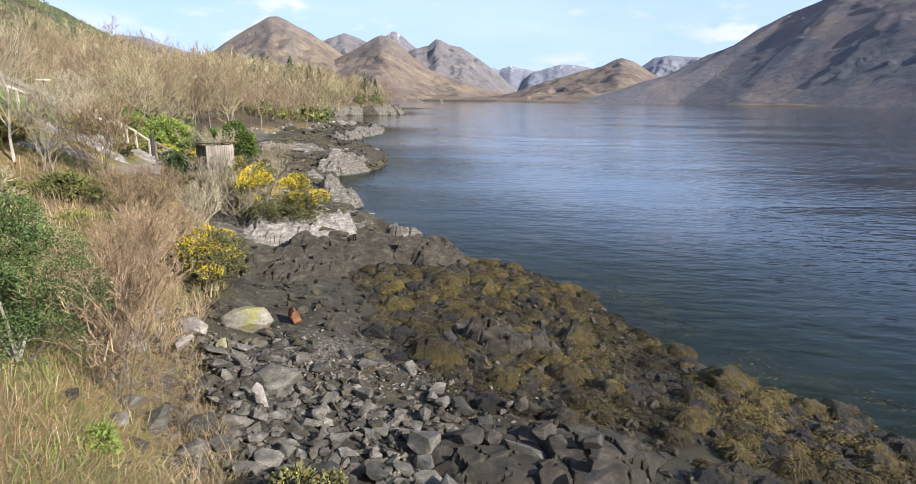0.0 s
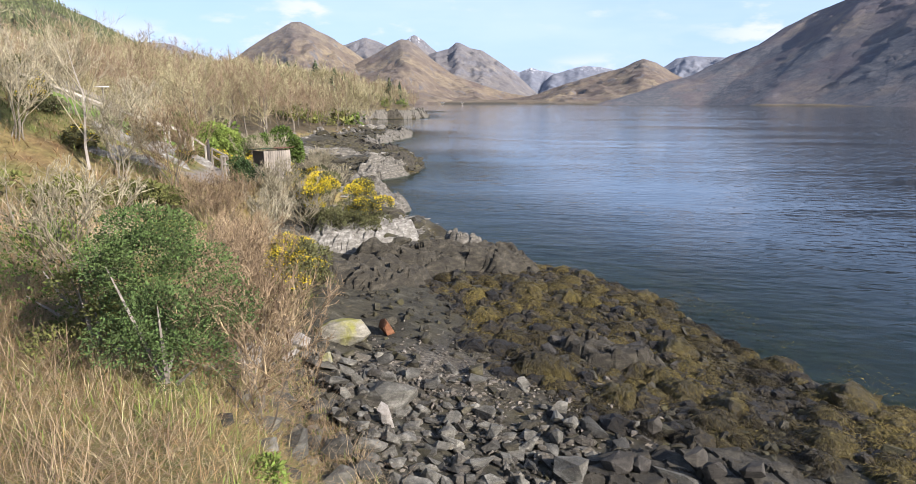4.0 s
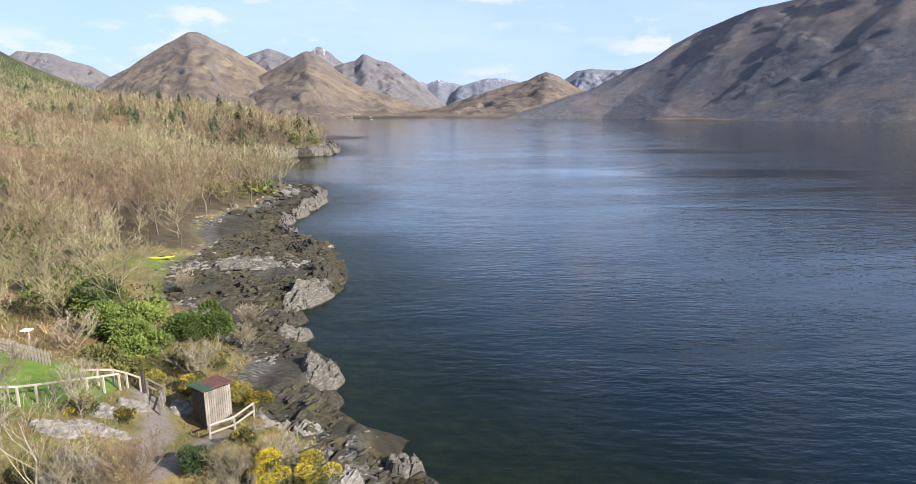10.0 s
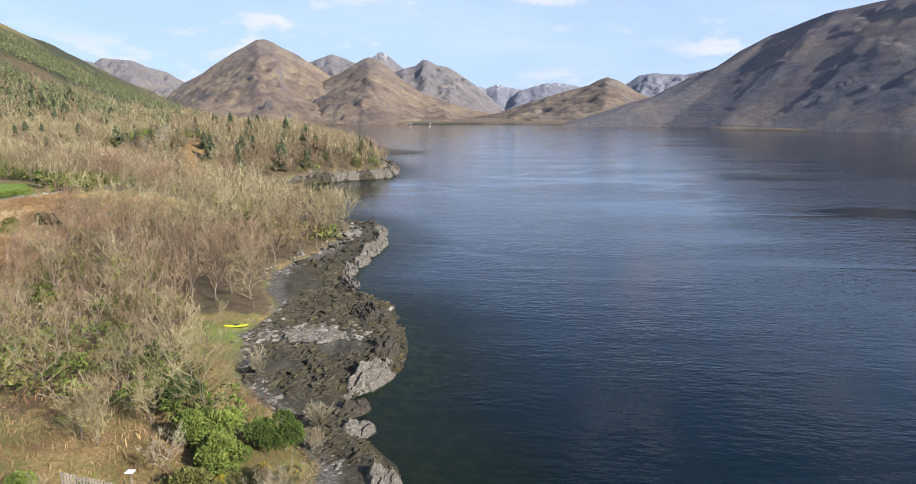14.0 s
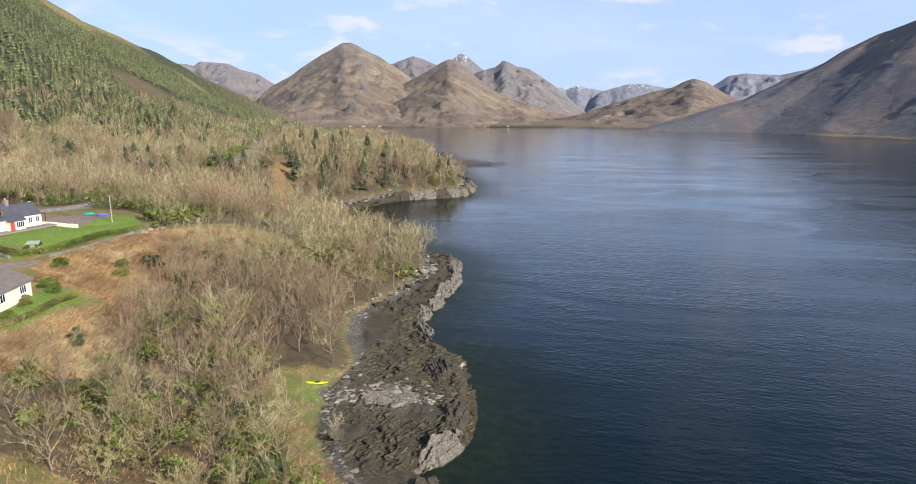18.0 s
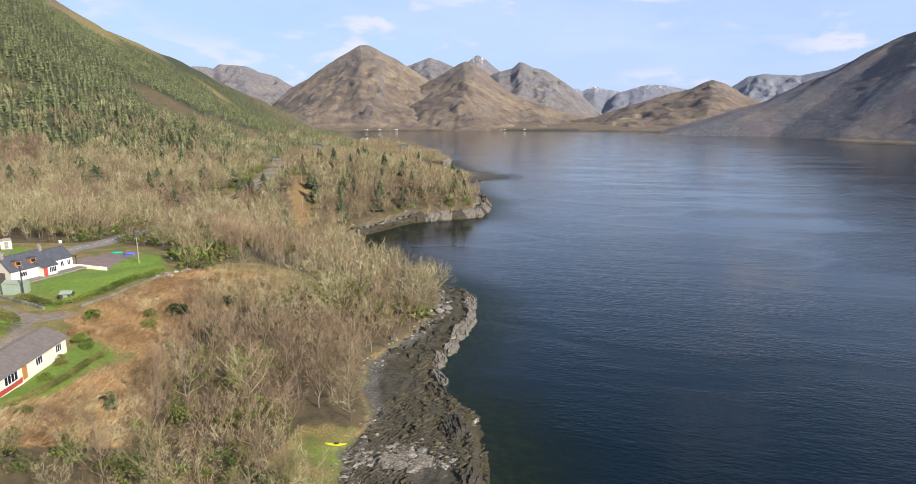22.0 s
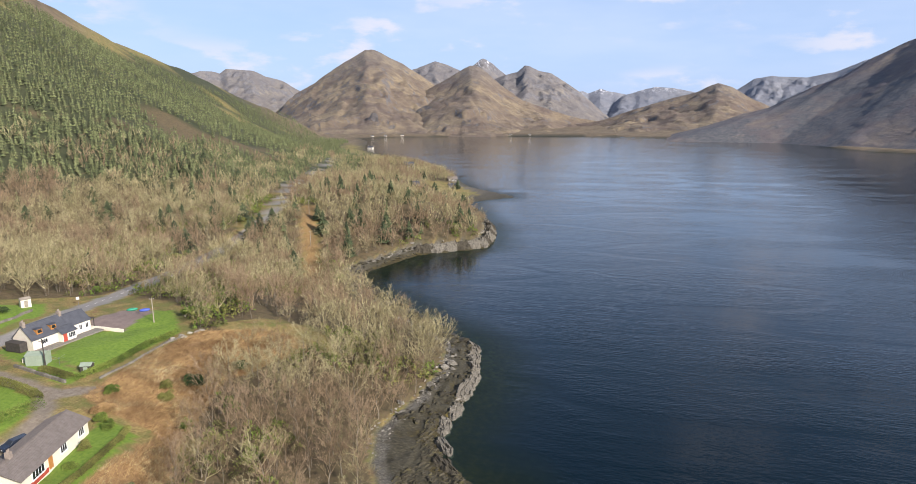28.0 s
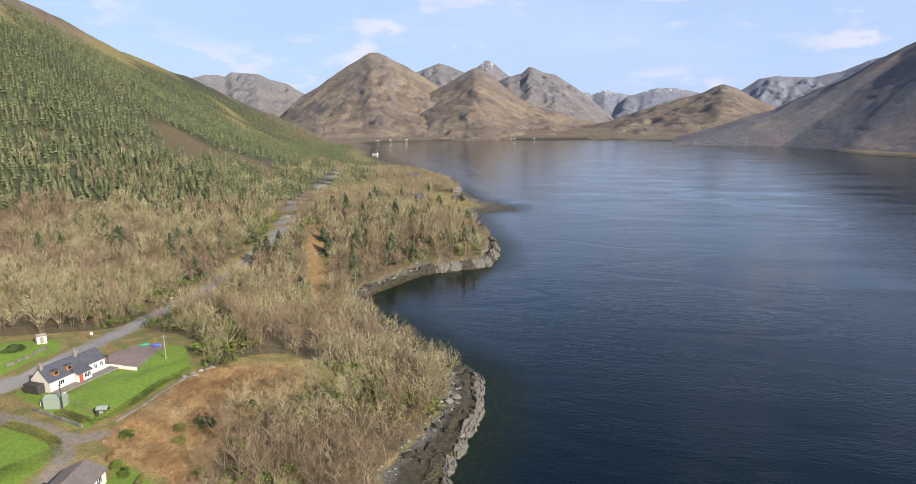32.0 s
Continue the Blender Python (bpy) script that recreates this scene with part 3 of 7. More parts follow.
def mountain(label, crest, reach, seed, step=12.0, jag=4.0, snow=0, forest=0, mat=None, cut=1.0, steep=1.0, fall=None, rows=100, spurs=0.0):
    """A hill under a crest of (x, y, z), falling away to both sides of it, with gullies and crags on its slopes; fall: the way that the slope faces."""
    c = np.array(crest, float)
    run = np.r_[0, np.cumsum(np.hypot(*np.diff(c[:, :2], axis=0).T))]
    s = np.arange(0, run[-1], step)
    cx, cy, cz = (np.interp(s, run, c[:, k]) for k in range(3))
    cz = cz + jag * fbm(s, 0 * s, 60, 5, seed)
    out = np.stack([-cx, -cy], 1) / np.hypot(cx, cy)[:, None]
    if fall:
        out = out * 0.35 + np.array(fall) * 0.65
        out /= np.hypot(*out.T)[:, None]
    r = np.r_[-reach * 0.6 * np.linspace(1, 0.02, 8) ** 1.6, reach * np.linspace(0, 1, rows) ** 1.35]
    S, R = np.meshgrid(np.arange(len(s)), r)
    u = np.clip(np.abs(R) / reach, 0, 1)
    x, y = cx[S] + out[S, 0] * R, cy[S] + out[S, 1] * R
    top = cz.max()
    # gullies wander as they run down, and branch towards the top
    a = S * step + 90 * fbm(x, y, 420, 3, seed + 20) + 30 * fbm(x, y, 110, 3, seed + 25)
    down = u * reach
    gully = 0.5 * (1 - fbm(a, down * 0.22, 400, 2, seed + 40, True)) + 0.32 * (1 - fbm(a, down * 0.3, 140, 2, seed + 50, True)) + 0.2 * (1 - fbm(a, down * 0.45, 46, 3, seed + 60, True))
    depth = np.clip(u * 20, 0, 1) * (1 - u) ** 0.7 * (0.3 + 0.7 * np.clip(u * 3, 0, 1))
    z = (cz[S] + 8) * (1 - u) ** (steep + 0.18 * fbm(x, y, 600, 2, seed + 30)) - 8
    z = z - cut * top * 0.2 * gully * depth
    z = z + spurs * depth * (fbm(a * 0.8 + down * 0.35, 0.4 * down, 330, 3, seed + 45, True) - 0.35)
    near = np.clip(u * 14, 0, 1) * np.clip((1 - u) * 6, 0, 1)
    crag = fbm(x, y, 90, 4, seed + 70)
    rocky = smooth(-0.15, 0.35, fbm(x, y, 420, 3, seed + 75)) * (0.3 if fall else 1.0)
    z = z + near * (0.055 * top * smooth(0.02, 0.16, crag) * rocky + (0.003 if fall else 0.012) * top * smooth(-0.05, 0.08, fbm(x, y, 38, 3, seed + 78)) + (1.2 if fall else 4.5) * (fbm(x, y, 34, 4, seed + 80) - 0.7))
    if fall:
        # nothing in front stands above the crest behind it
        way, lift = np.arctan2(cx, cy), cz / np.hypot(cx, cy)
        order = np.argsort(way)
        z = np.minimum(z, np.maximum(np.interp(np.arctan2(x, y), way[order], lift[order]) * np.hypot(x, y) * np.where(u < 0.02, 1, 0.985), -5))
    ob = sheet("mountain", np.stack([x.ravel(), y.ravel(), z.ravel()], 1), lattice(len(s), len(r)), mat or hill_brown, True, {
        "snow": snow * smooth(0.78, 0.97, z / top), "forest": forest * smooth(0.66, 0.34, z / top + 0.12 * fbm(x, y, 200, 3, seed + 90)), "height": smooth(0.5, 1.0, z / top)})
    return tagged(ob, label, "mountain", "hills round the loch")


mountain("far craggy brown mountain behind the forested slope", [(-2900, 3500, 300), (-2677, 3739, 346), (-2616, 3782, 366), (-2549, 3827, 367), (-2510, 3853, 352), (-2476, 3875, 383), (-2331, 3964, 378), (-2259, 4005, 339), (-2164, 4057, 312), (-2062, 4110, 244), (-1800, 4200, 100)], 900, 1, mat=hill_grey)
mountain("rounded brown heather mountain with a long summit ridge", [(-2100, 2900, 0), (-1775, 3130, 44), (-1614, 3216, 200), (-1541, 3251, 244), (-1436, 3299, 326), (-1344, 3337, 386), (-1277, 3364, 427), (-1237, 3378, 431), (-1177, 3400, 402), (-1070, 3435, 345), (-976, 3463, 281), (-907, 3481, 235), (-785, 3511, 120), (-650, 3540, 20)], 1650, 2)
mountain("grey rocky peak standing behind the brown mountain", [(-1600, 4430, 330), (-1335, 4504, 403), (-1252, 4528, 432), (-1181, 4547, 460), (-1106, 4566, 439), (-1001, 4590, 392), (-800, 4600, 300)], 800, 3, mat=hill_grey)
mountain("brown crag-strewn mountain above the loch head", [(-1250, 3060, 10), (-1015, 3137, 104), (-897, 3173, 186), (-778, 3204, 247), (-688, 3225, 302), (-653, 3232, 319), (-614, 3240, 313), (-569, 3248, 283), (-494, 3260, 217), (-389, 3274, 142), (-208, 3291, 80), (-88, 3296, 49), (150, 3300, 10)], 1450, 4)
mountain("sharp summit with streaks of snow", [(-1100, 4360, 280), (-938, 4398, 366), (-877, 4411, 409), (-816, 4423, 456), (-792, 4427, 460), (-735, 4437, 423), (-613, 4455, 321), (-450, 4470, 250)], 800, 5, snow=1, mat=hill_grey)
mountain("steep grey-brown peak with a long falling ridge", [(-800, 4230, 260), (-625, 4252, 334), (-539, 4263, 351), (-489, 4269, 396), (-462, 4272, 392), (-392, 4279, 360), (-314, 4286, 343), (-229, 4291, 289), (-119, 4295, 215), (38, 4297, 79), (130, 4297, 10)], 1200, 6, mat=hill_grey)
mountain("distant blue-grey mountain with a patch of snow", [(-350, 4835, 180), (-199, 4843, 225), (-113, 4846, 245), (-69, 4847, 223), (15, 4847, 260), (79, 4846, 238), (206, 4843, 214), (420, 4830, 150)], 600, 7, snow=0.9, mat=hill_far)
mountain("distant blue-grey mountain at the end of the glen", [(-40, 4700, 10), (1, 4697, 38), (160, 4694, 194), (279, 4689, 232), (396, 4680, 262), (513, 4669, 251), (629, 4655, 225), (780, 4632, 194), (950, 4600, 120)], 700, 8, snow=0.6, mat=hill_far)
mountain("knobbly brown hill above the loch head", [(-150, 3200, 10), (29, 3197, 40), (193, 3191, 98), (326, 3180, 135), (454, 3164, 167), (503, 3157, 193), (547, 3150, 210), (602, 3140, 190), (702, 3119, 130), (822, 3089, 68), (950, 3060, 20)], 1100, 9)
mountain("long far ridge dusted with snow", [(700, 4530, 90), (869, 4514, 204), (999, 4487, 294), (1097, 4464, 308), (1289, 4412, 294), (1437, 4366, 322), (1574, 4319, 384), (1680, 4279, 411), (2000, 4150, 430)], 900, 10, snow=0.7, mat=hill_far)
mountain("dark shaded hillside across the loch", [(210, 2050, 0), (258, 1980, 13), (367, 1963, 50), (483, 1937, 87), (576, 1912, 137), (639, 1892, 161), (696, 1872, 206), (769, 1842, 248), (800, 1760, 262), (839, 1648, 281), (885, 1567, 283), (933, 1420, 285), (1000, 1269, 290), (1200, 1000, 300), (1800, 500, 320)], 520, 11, 9.0, forest=1, mat=hill_heather_haze, cut=0.14, steep=0.95, fall=(-0.88, -0.47), rows=150, spurs=9.0)


# ---- trees and bushes: shapes ----
def prism(p, q, a, b, tip=False):
    """A three-sided stem from p to q, with radii a and b; tip: it runs out to a point."""
    p, q = np.asarray(p, float), np.asarray(q, float)
    w = (q - p) / (np.linalg.norm(q - p) + 1e-9)
    u = np.cross(w, (0.31, 0.95, 0.1))
    u /= np.linalg.norm(u) + 1e-9
    v = np.cross(w, u)
    ring = [math.cos(k) * u + math.sin(k) * v for k in (0, 2.094, 4.189)]
    if tip:
        return np.array([p + a * r for r in ring] + [q]), np.array([(0, 1, 3), (1, 2, 3), (2, 0, 3)])
    return np.array([p + a * r for r in ring] + [q + b * r for r in ring]), np.array([(0, 1, 4), (0, 4, 3), (1, 2, 5), (1, 5, 4), (2, 0, 3), (2, 3, 5)])


def weld(pieces):
    vs, fs, n = [], [], 0
    for v, f in pieces:
        vs.append(v), fs.append(f + n)
        n += len(v)
    return np.concatenate(vs), np.concatenate(fs)


def slivers(p, q, wide, rng):
    """Fine twigs from p to q, one thin blade each."""
    w = q - p
    side = np.cross(w, rng.normal(size=w.shape))
    side *= (wide / (np.linalg.norm(side, axis=1) + 1e-9))[:, None]
    return np.stack([p - side, p + side, q], 1).reshape(-1, 3), np.arange(3 * len(p)).reshape(-1, 3)


def fork(rng, base, way, long, count, spread, lift, ratio, from_part=0.3):
    """Shoots off many branches at once: count from each, leaning out by spread and bending up by lift."""
    n = len(base) * count
    i = np.repeat(np.arange(len(base)), count)
    t = from_part + (1 - from_part) * (np.tile(np.arange(count), len(base)) + rng.random(n)) / count
    p = base[i] + way[i] * (long[i] * t)[:, None]
    w = way[i] + rng.normal(0, spread, (n, 3)) + np.array((0, 0, lift))
    w /= np.linalg.norm(w, axis=1)[:, None]
    return p, w, long[i] * ratio * rng.uniform(0.65, 1.2, n) * (1.25 - 0.5 * t)


def bare_tree(rng, high, limbs, seconds, twigs, thick, stems=1, upright=0.6, wide=1.0, fine=4):
    """Trunk pieces and crown pieces of a leafless tree: rising limbs that fork again and again into a rounded crown."""
    trunk, crown = [], []
    for s in range(stems):
        lean = rng.normal(0, 0.05 + 0.15 * (stems > 1), 2) * wide
        r0 = high * 0.0125 / stems ** 0.35
        line = [np.array((rng.normal(0, 0.15) * (stems > 1), rng.normal(0, 0.15) * (stems > 1), -0.3))]
        for k in range(1, 6):
            line.append(np.array((lean[0] * high * k / 5 + rng.normal(0, 0.014) * high, lean[1] * high * k / 5 + rng.normal(0, 0.014) * high, high * 0.72 * k / 5)))
        rad = [r0 * (1 - 0.17 * k) for k in range(6)]
        trunk += [prism(line[k], line[k + 1], rad[k], rad[k + 1]) for k in range(5)]
        base, way, long = [], [], []
        for i in range(limbs):
            t = 0.2 + 0.78 * (i + rng.random()) / limbs
            k = min(4, int(t * 5))
            b = line[k] + (line[k + 1] - line[k]) * (t * 5 - k)
            turn = i * 2.4 + rng.random() * 1.2
            w = np.array((math.cos(turn) * wide, math.sin(turn) * wide, upright * rng.uniform(0.8, 1.5) + 0.5 * t))
            w /= np.linalg.norm(w)
            ln = high * (0.46 - 0.30 * abs(t - 0.35)) * rng.uniform(0.75, 1.1)
            mid = b + w * ln * 0.5
            w2 = w + np.array((0, 0, 0.4)) + rng.normal(0, 0.12, 3)
            w2 /= np.linalg.norm(w2)
            a = max(rad[k] * 0.42, thick)
            crown += [prism(b, mid, a, a * 0.7), prism(mid, mid + w2 * ln * 0.5, a * 0.7, 0, True)]
            base += [b + w * ln * 0.2, mid]
            way += [w, w2]
            long += [ln * 0.4, ln * 0.55]
        base, way, long = np.array(base), np.array(way), np.array(long)
        p, w, ln = fork(rng, base, way, long, max(2, seconds // 2 + 1), 0.42, 0.25, 0.9)
        crown.append(slivers(p, p + w * ln[:, None], np.full(len(p), thick * 1.15), rng))
        p, w, ln = fork(rng, p, w, ln, max(2, twigs // 2), 0.45, 0.18, 0.62)
        crown.append(slivers(p, p + w * ln[:, None], np.full(len(p), thick * 0.8), rng))
        p, w, ln = fork(rng, p, w, ln, fine, 0.5, 0.15, 0.6)
        crown.append(slivers(p, p + w * ln[:, None], np.full(len(p), thick * 0.62), rng))
    return weld(trunk), weld(crown)


def twiggy(rng, high, limbs, sprays, thick, wide=0.27):
    """A leafless tree for the middle distance: rising limbs and a rounded, uneven dome of fine sprays."""
    pieces = []
    a = 2.4 * np.arange(limbs) + rng.uniform(0, 1, limbs)
    t = np.sqrt((np.arange(limbs) + 0.5) / limbs)
    bump = 1 + 0.2 * np.sin(3 * a + rng.uniform(0, 6))
    tip = np.stack([np.cos(a) * wide * high * t * bump, np.sin(a) * wide * high * t * bump, high * (0.92 - 0.36 * t ** 2 + rng.normal(0, 0.04, limbs))], 1)
    foot = np.stack([0.1 * tip[:, 0], 0.1 * tip[:, 1], np.full(limbs, high * 0.22)], 1)
    pieces.append(slivers(foot, tip, np.full(limbs, thick * 0.8), rng))
    way = tip - foot
    long = np.linalg.norm(way, axis=1)
    way /= long[:, None]
    p, w, ln = fork(rng, foot, way, long, 4, 0.5, 0.2, 0.38, 0.5)
    pieces.append(slivers(p, p + w * ln[:, None], np.full(len(p), thick), rng))
    p, w, ln = fork(rng, p, w, ln, sprays, 0.75, 0.25, 0.62, 0.2)
    pieces.append(slivers(p, p + w * ln[:, None], np.full(len(p), thick * 0.75), rng))
    return weld(pieces)


def conifer(rng, high, whorls, spikes):
    pieces = [prism((0, 0, -0.3), (0, 0, high * 0.5), high * 0.016, high * 0.01)]
    for w in range(whorls):
        t = w / whorls
        z, r = high * (0.10 + 0.86 * t), high * 0.23 * (1 - t) ** 0.8 + 0.15
        for k in range(spikes):
            a = 2 * math.pi * (k + 0.5 * (w % 2)) / spikes + rng.normal(0, 0.2)
            rr = r * rng.uniform(0.7, 1.15)
            c, s = math.cos(a), math.sin(a)
            h, wd = high * 0.17, rr * 0.75
            top, tip = np.array((0, 0, z + h)), np.array((c * rr, s * rr, z - h * 0.15))
            l, m = np.array((c * rr * 0.45 - s * wd * 0.5, s * rr * 0.45 + c * wd * 0.5, z - h * 0.1)), np.array((c * rr * 0.45 + s * wd * 0.5, s * rr * 0.45 - c * wd * 0.5, z - h * 0.1))
            pieces.append((np.array([top, l, tip, m]), np.array([(0, 1, 2), (0, 2, 3)])))
    pieces.append(prism((0, 0, high * 0.86), (0, 0, high * 1.03), high * 0.025, 0, True))
    return weld(pieces)


def leaves(rng, count, lumps, size, long=1.6):
    """Small folded leaves over and inside a heap of round lumps (x, y, z, rx, ry, rz)."""
    lumps = np.array(lumps, float)
    pick = rng.choice(len(lumps), count, p=(lumps[:, 3] * lumps[:, 5]) / (lumps[:, 3] * lumps[:, 5]).sum())
    n = rng.normal(size=(count, 3))
    n /= np.linalg.norm(n, axis=1)[:, None]
    n[:, 2] = np.where(n[:, 2] < -0.3, -n[:, 2], n[:, 2])
    c = lumps[pick, :3] + n * lumps[pick, 3:] * rng.uniform(0.72, 1.08, count)[:, None]
    out = n + rng.normal(0, 0.55, (count, 3))
    out /= np.linalg.norm(out, axis=1)[:, None]
    side = np.cross(out, rng.normal(size=(count, 3)))
    side /= np.linalg.norm(side, axis=1)[:, None]
    s = size * rng.uniform(0.6, 1.3, count)[:, None]
    fold = np.cross(out, side) * s * 0.35
    v = np.stack([c, c + out * s * long * 0.5 + side * s * 0.5 + fold, c + out * s * long, c + out * s * long * 0.5 - side * s * 0.5 + fold], 1).reshape(-1, 3)
    k = np.arange(count) * 4
    return v, np.concatenate([np.stack([k, k + 1, k + 2], 1), np.stack([k, k + 2, k + 3], 1)])


def strew(shapes, x, y, z, turn, scale, pick, tall=None):
    """Many copies of a few shapes as one heap of triangles."""
    vs, fs, n = [], [], 0
    tall = np.ones(len(x)) if tall is None else tall
    for k, (v, f) in enumerate(shapes):
        i = np.flatnonzero(pick == k)
        if not len(i):
            continue
        c, s = np.cos(turn[i])[:, None], np.sin(turn[i])[:, None]
        sc = scale[i][:, None]
        X = (v[:, 0] * c - v[:, 1] * s) * sc + x[i][:, None]
        Y = (v[:, 0] * s + v[:, 1] * c) * sc + y[i][:, None]
        Z = v[:, 2] * sc * tall[i][:, None] + z[i][:, None]
        vs.append(np.stack([X, Y, Z], -1).reshape(-1, 3))
        fs.append((f[None] + (np.arange(len(i)) * len(v))[:, None, None] + n).reshape(-1, 3))
        n += len(i) * len(v)
    return np.concatenate(vs), np.concatenate(fs)


def twig_material(name, dark, light, much=0.25):
    m = Nodes(name)
    c = m.steps(m.noise(0.18, 4, 0.6), (0.40, dark), (0.60, light))
    m.set(Base_Color=m.vary(c, m.island(), much, 0.012), Roughness=0.9)
    return m.mat


bark_pale = plain("bark_pale", (0.16, 0.135, 0.105), (0.42, 0.38, 0.32), 2.0, 0.9, 0.5)
twig_tan = twig_material("twigs_tan", (0.205, 0.174, 0.086), (0.41, 0.36, 0.20), 0.38)
bark_grey = plain("bark_grey", (0.10, 0.083, 0.06), (0.26, 0.225, 0.17), 2.0, 0.9, 0.5)
twig_red = twig_material("twigs_russet", (0.18, 0.124, 0.072), (0.33, 0.242, 0.15), 0.35)
needle_mat = twig_material("conifer_needles", (0.062, 0.078, 0.032), (0.15, 0.165, 0.07), 0.5)
needle_dark = twig_material("spruce_needles", (0.03, 0.046, 0.018), (0.075, 0.095, 0.04), 0.4)
leaf_dark = twig_material("leaves_holly", (0.024, 0.05, 0.012), (0.09, 0.135, 0.034), 0.6)
leaf_green = twig_material("leaves_green", (0.075, 0.115, 0.016), (0.185, 0.24, 0.042), 0.4)
leaf_olive = twig_material("leaves_olive", (0.085, 0.092, 0.02), (0.195, 0.195, 0.05), 0.4)
flower_mat = twig_material("gorse_flowers", (0.58, 0.42, 0.01), (0.80, 0.64, 0.025), 0.2)
rng = np.random.default_rng(7)


# ---- woods ----
shapes_tan = [bare_tree(rng, 9.8, 12, 4, 10, 0.021, 1, 0.55, 1.25, 6) for _ in range(4)] + [bare_tree(rng, 9.0, 8, 4, 10, 0.02, 2, 0.6, 1.2, 5) for _ in range(2)]
shapes_red = [bare_tree(rng, 9.0, 12, 4, 10, 0.019, 1, 0.9, 0.9, 6) for _ in range(3)] + [bare_tree(rng, 8.0, 7, 3, 10, 0.018, 3, 0.9, 0.9, 4)]
spot = rng.uniform((-75, 40), (-15, 128), (2600, 2))
spot_d = from_water(spot[:, 0], spot[:, 1])
spot = spot[wooded(spot[:, 0], spot[:, 1], spot_d)]
kept = []
for p in spot:
    if all((p[0] - q[0]) ** 2 + (p[1] - q[1]) ** 2 > 11.5 for q in kept):
        kept.append(p)
kept = np.array(sorted(kept, key=lambda p: p[1]))[:300]
NEAR_END = kept[-1, 1]
models = {}
for p, h, red in zip(kept, land(kept[:, 0], kept[:, 1]), fbm(kept[:, 0], kept[:, 1], 22, 2, 91) + rng.normal(0, 0.25, len(kept)) > 0.05):
    k = (bool(red), int(rng.integers(4 if red else 6)))
    m = pose(p[0], p[1], h, 0, 0, rng.uniform(0, 360)) @ Matrix.Scale(rng.uniform(0.7, 1.25) * float(np.interp(p[1], [41, 60, 80], [0.6, 0.78, 1.0])), 4)
    if k not in models:
        trunk, crown = (shapes_red if k[0] else shapes_tan)[k[1]]
        tree = empty("bare_tree", Matrix(), "leafless russet-brown tree with fine upright twigs" if red else "leafless pale grey tree with a spreading crown of twigs", "tree", "bare trees of the lochside wood")
        for name, (v, f), mat in (("trunk", trunk, bark_grey), ("crown", crown, twig_red if red else twig_tan)):
            sheet(name, v, f, mat, False).parent = tree
        tree.matrix_world = m
        models[k] = tree
    else:
        copy_thing(models[k], m).matrix_world = m

# the rest of the wood, too many to count
small_tan = [twiggy(rng, 9.6, 13, 5, 0.056, 0.46) for _ in range(5)]
small_red = [twiggy(rng, 9.4, 12, 5, 0.05, 0.32) for _ in range(4)]
tiny = [twiggy(rng, 9.0, 8, 4, 0.10, 0.44) for _ in range(5)]


def stem_group(count, thick):
    """Slender rising stems of one tree, forking low down."""
    pieces = []
    for k in range(count):
        a = 2.4 * k + rng.uniform(0, 1)
        b = np.array((0.25 * math.cos(a), 0.25 * math.sin(a), -0.3))
        pieces.append(prism(b, b + np.array((math.cos(a) * rng.uniform(0.3, 2.2), math.sin(a) * rng.uniform(0.3, 2.2), rng.uniform(4.5, 7.0))), thick, 0, True))
    return weld(pieces)


stems_near, stems_far = [stem_group(2 + k % 2, 0.065) for k in range(6)], [stem_group(2, 0.08) for k in range(4)]
for name, (x0, x1, y0, y1), gap, pool, mats in (("woodland_near", (-262, -15, 42, 260), 4.2, None, None), ("woodland_far", (-330, -48, 258, 720), 4.8, tiny, None)):
    nx, ny = int((x1 - x0) / gap), int((y1 - y0) / gap)
    X, Y = np.meshgrid(np.arange(nx), np.arange(ny))
    X = x0 + gap * (X.ravel() + rng.uniform(-0.45, 0.95, X.size))
    Y = y0 + gap * (Y.ravel() + rng.uniform(-0.45, 0.95, Y.size))
    D = from_water(X, Y)
    ok = wooded(X, Y, D) & (D < np.interp(Y, [100, 250, 400, 700], [262, 225, 170, 130])) & ~(firs(X, Y, D) & (rng.random(len(X)) < 0.8)) & (fbm(X, Y, 30, 3, 95) > -0.5)
    if pool is None:
        ok &= ~((X > -76) & (Y < NEAR_END))
    X, Y, D = X[ok], Y[ok], D[ok]
    Z = land(X, Y)
    red = fbm(X, Y, 22, 2, 91) + rng.normal(0, 0.25, len(X)) > (0.02 if pool is None else 0.1)
    for tint, mat in ((False, twig_tan), (True, twig_red)):
        i = red == tint
        shapes = pool or (small_red if tint else small_tan)
        n = int(i.sum())
        v, f = strew(shapes, X[i], Y[i], Z[i], rng.uniform(0, 6.28, n), np.clip(rng.normal(0.86, 0.2, n), 0.5, 1.25), rng.integers(len(shapes), size=n))
        tagged(sheet(name, v, f, mat, False), "leafless russet-brown birch and alder wood" if tint else "leafless pale grey-brown lochside wood", "trees", kind="stuff")

        poles = stems_near if pool is None else stems_far
        v, f = strew(poles, X[i], Y[i], Z[i], rng.uniform(0, 6.28, n), rng.uniform(0.6, 1.2, n), rng.integers(len(poles), size=n))
        tagged(sheet("woodland_stems", v, f, bark_grey, False), "pale slender stems of leafless birch and alder", "trees", kind="stuff")

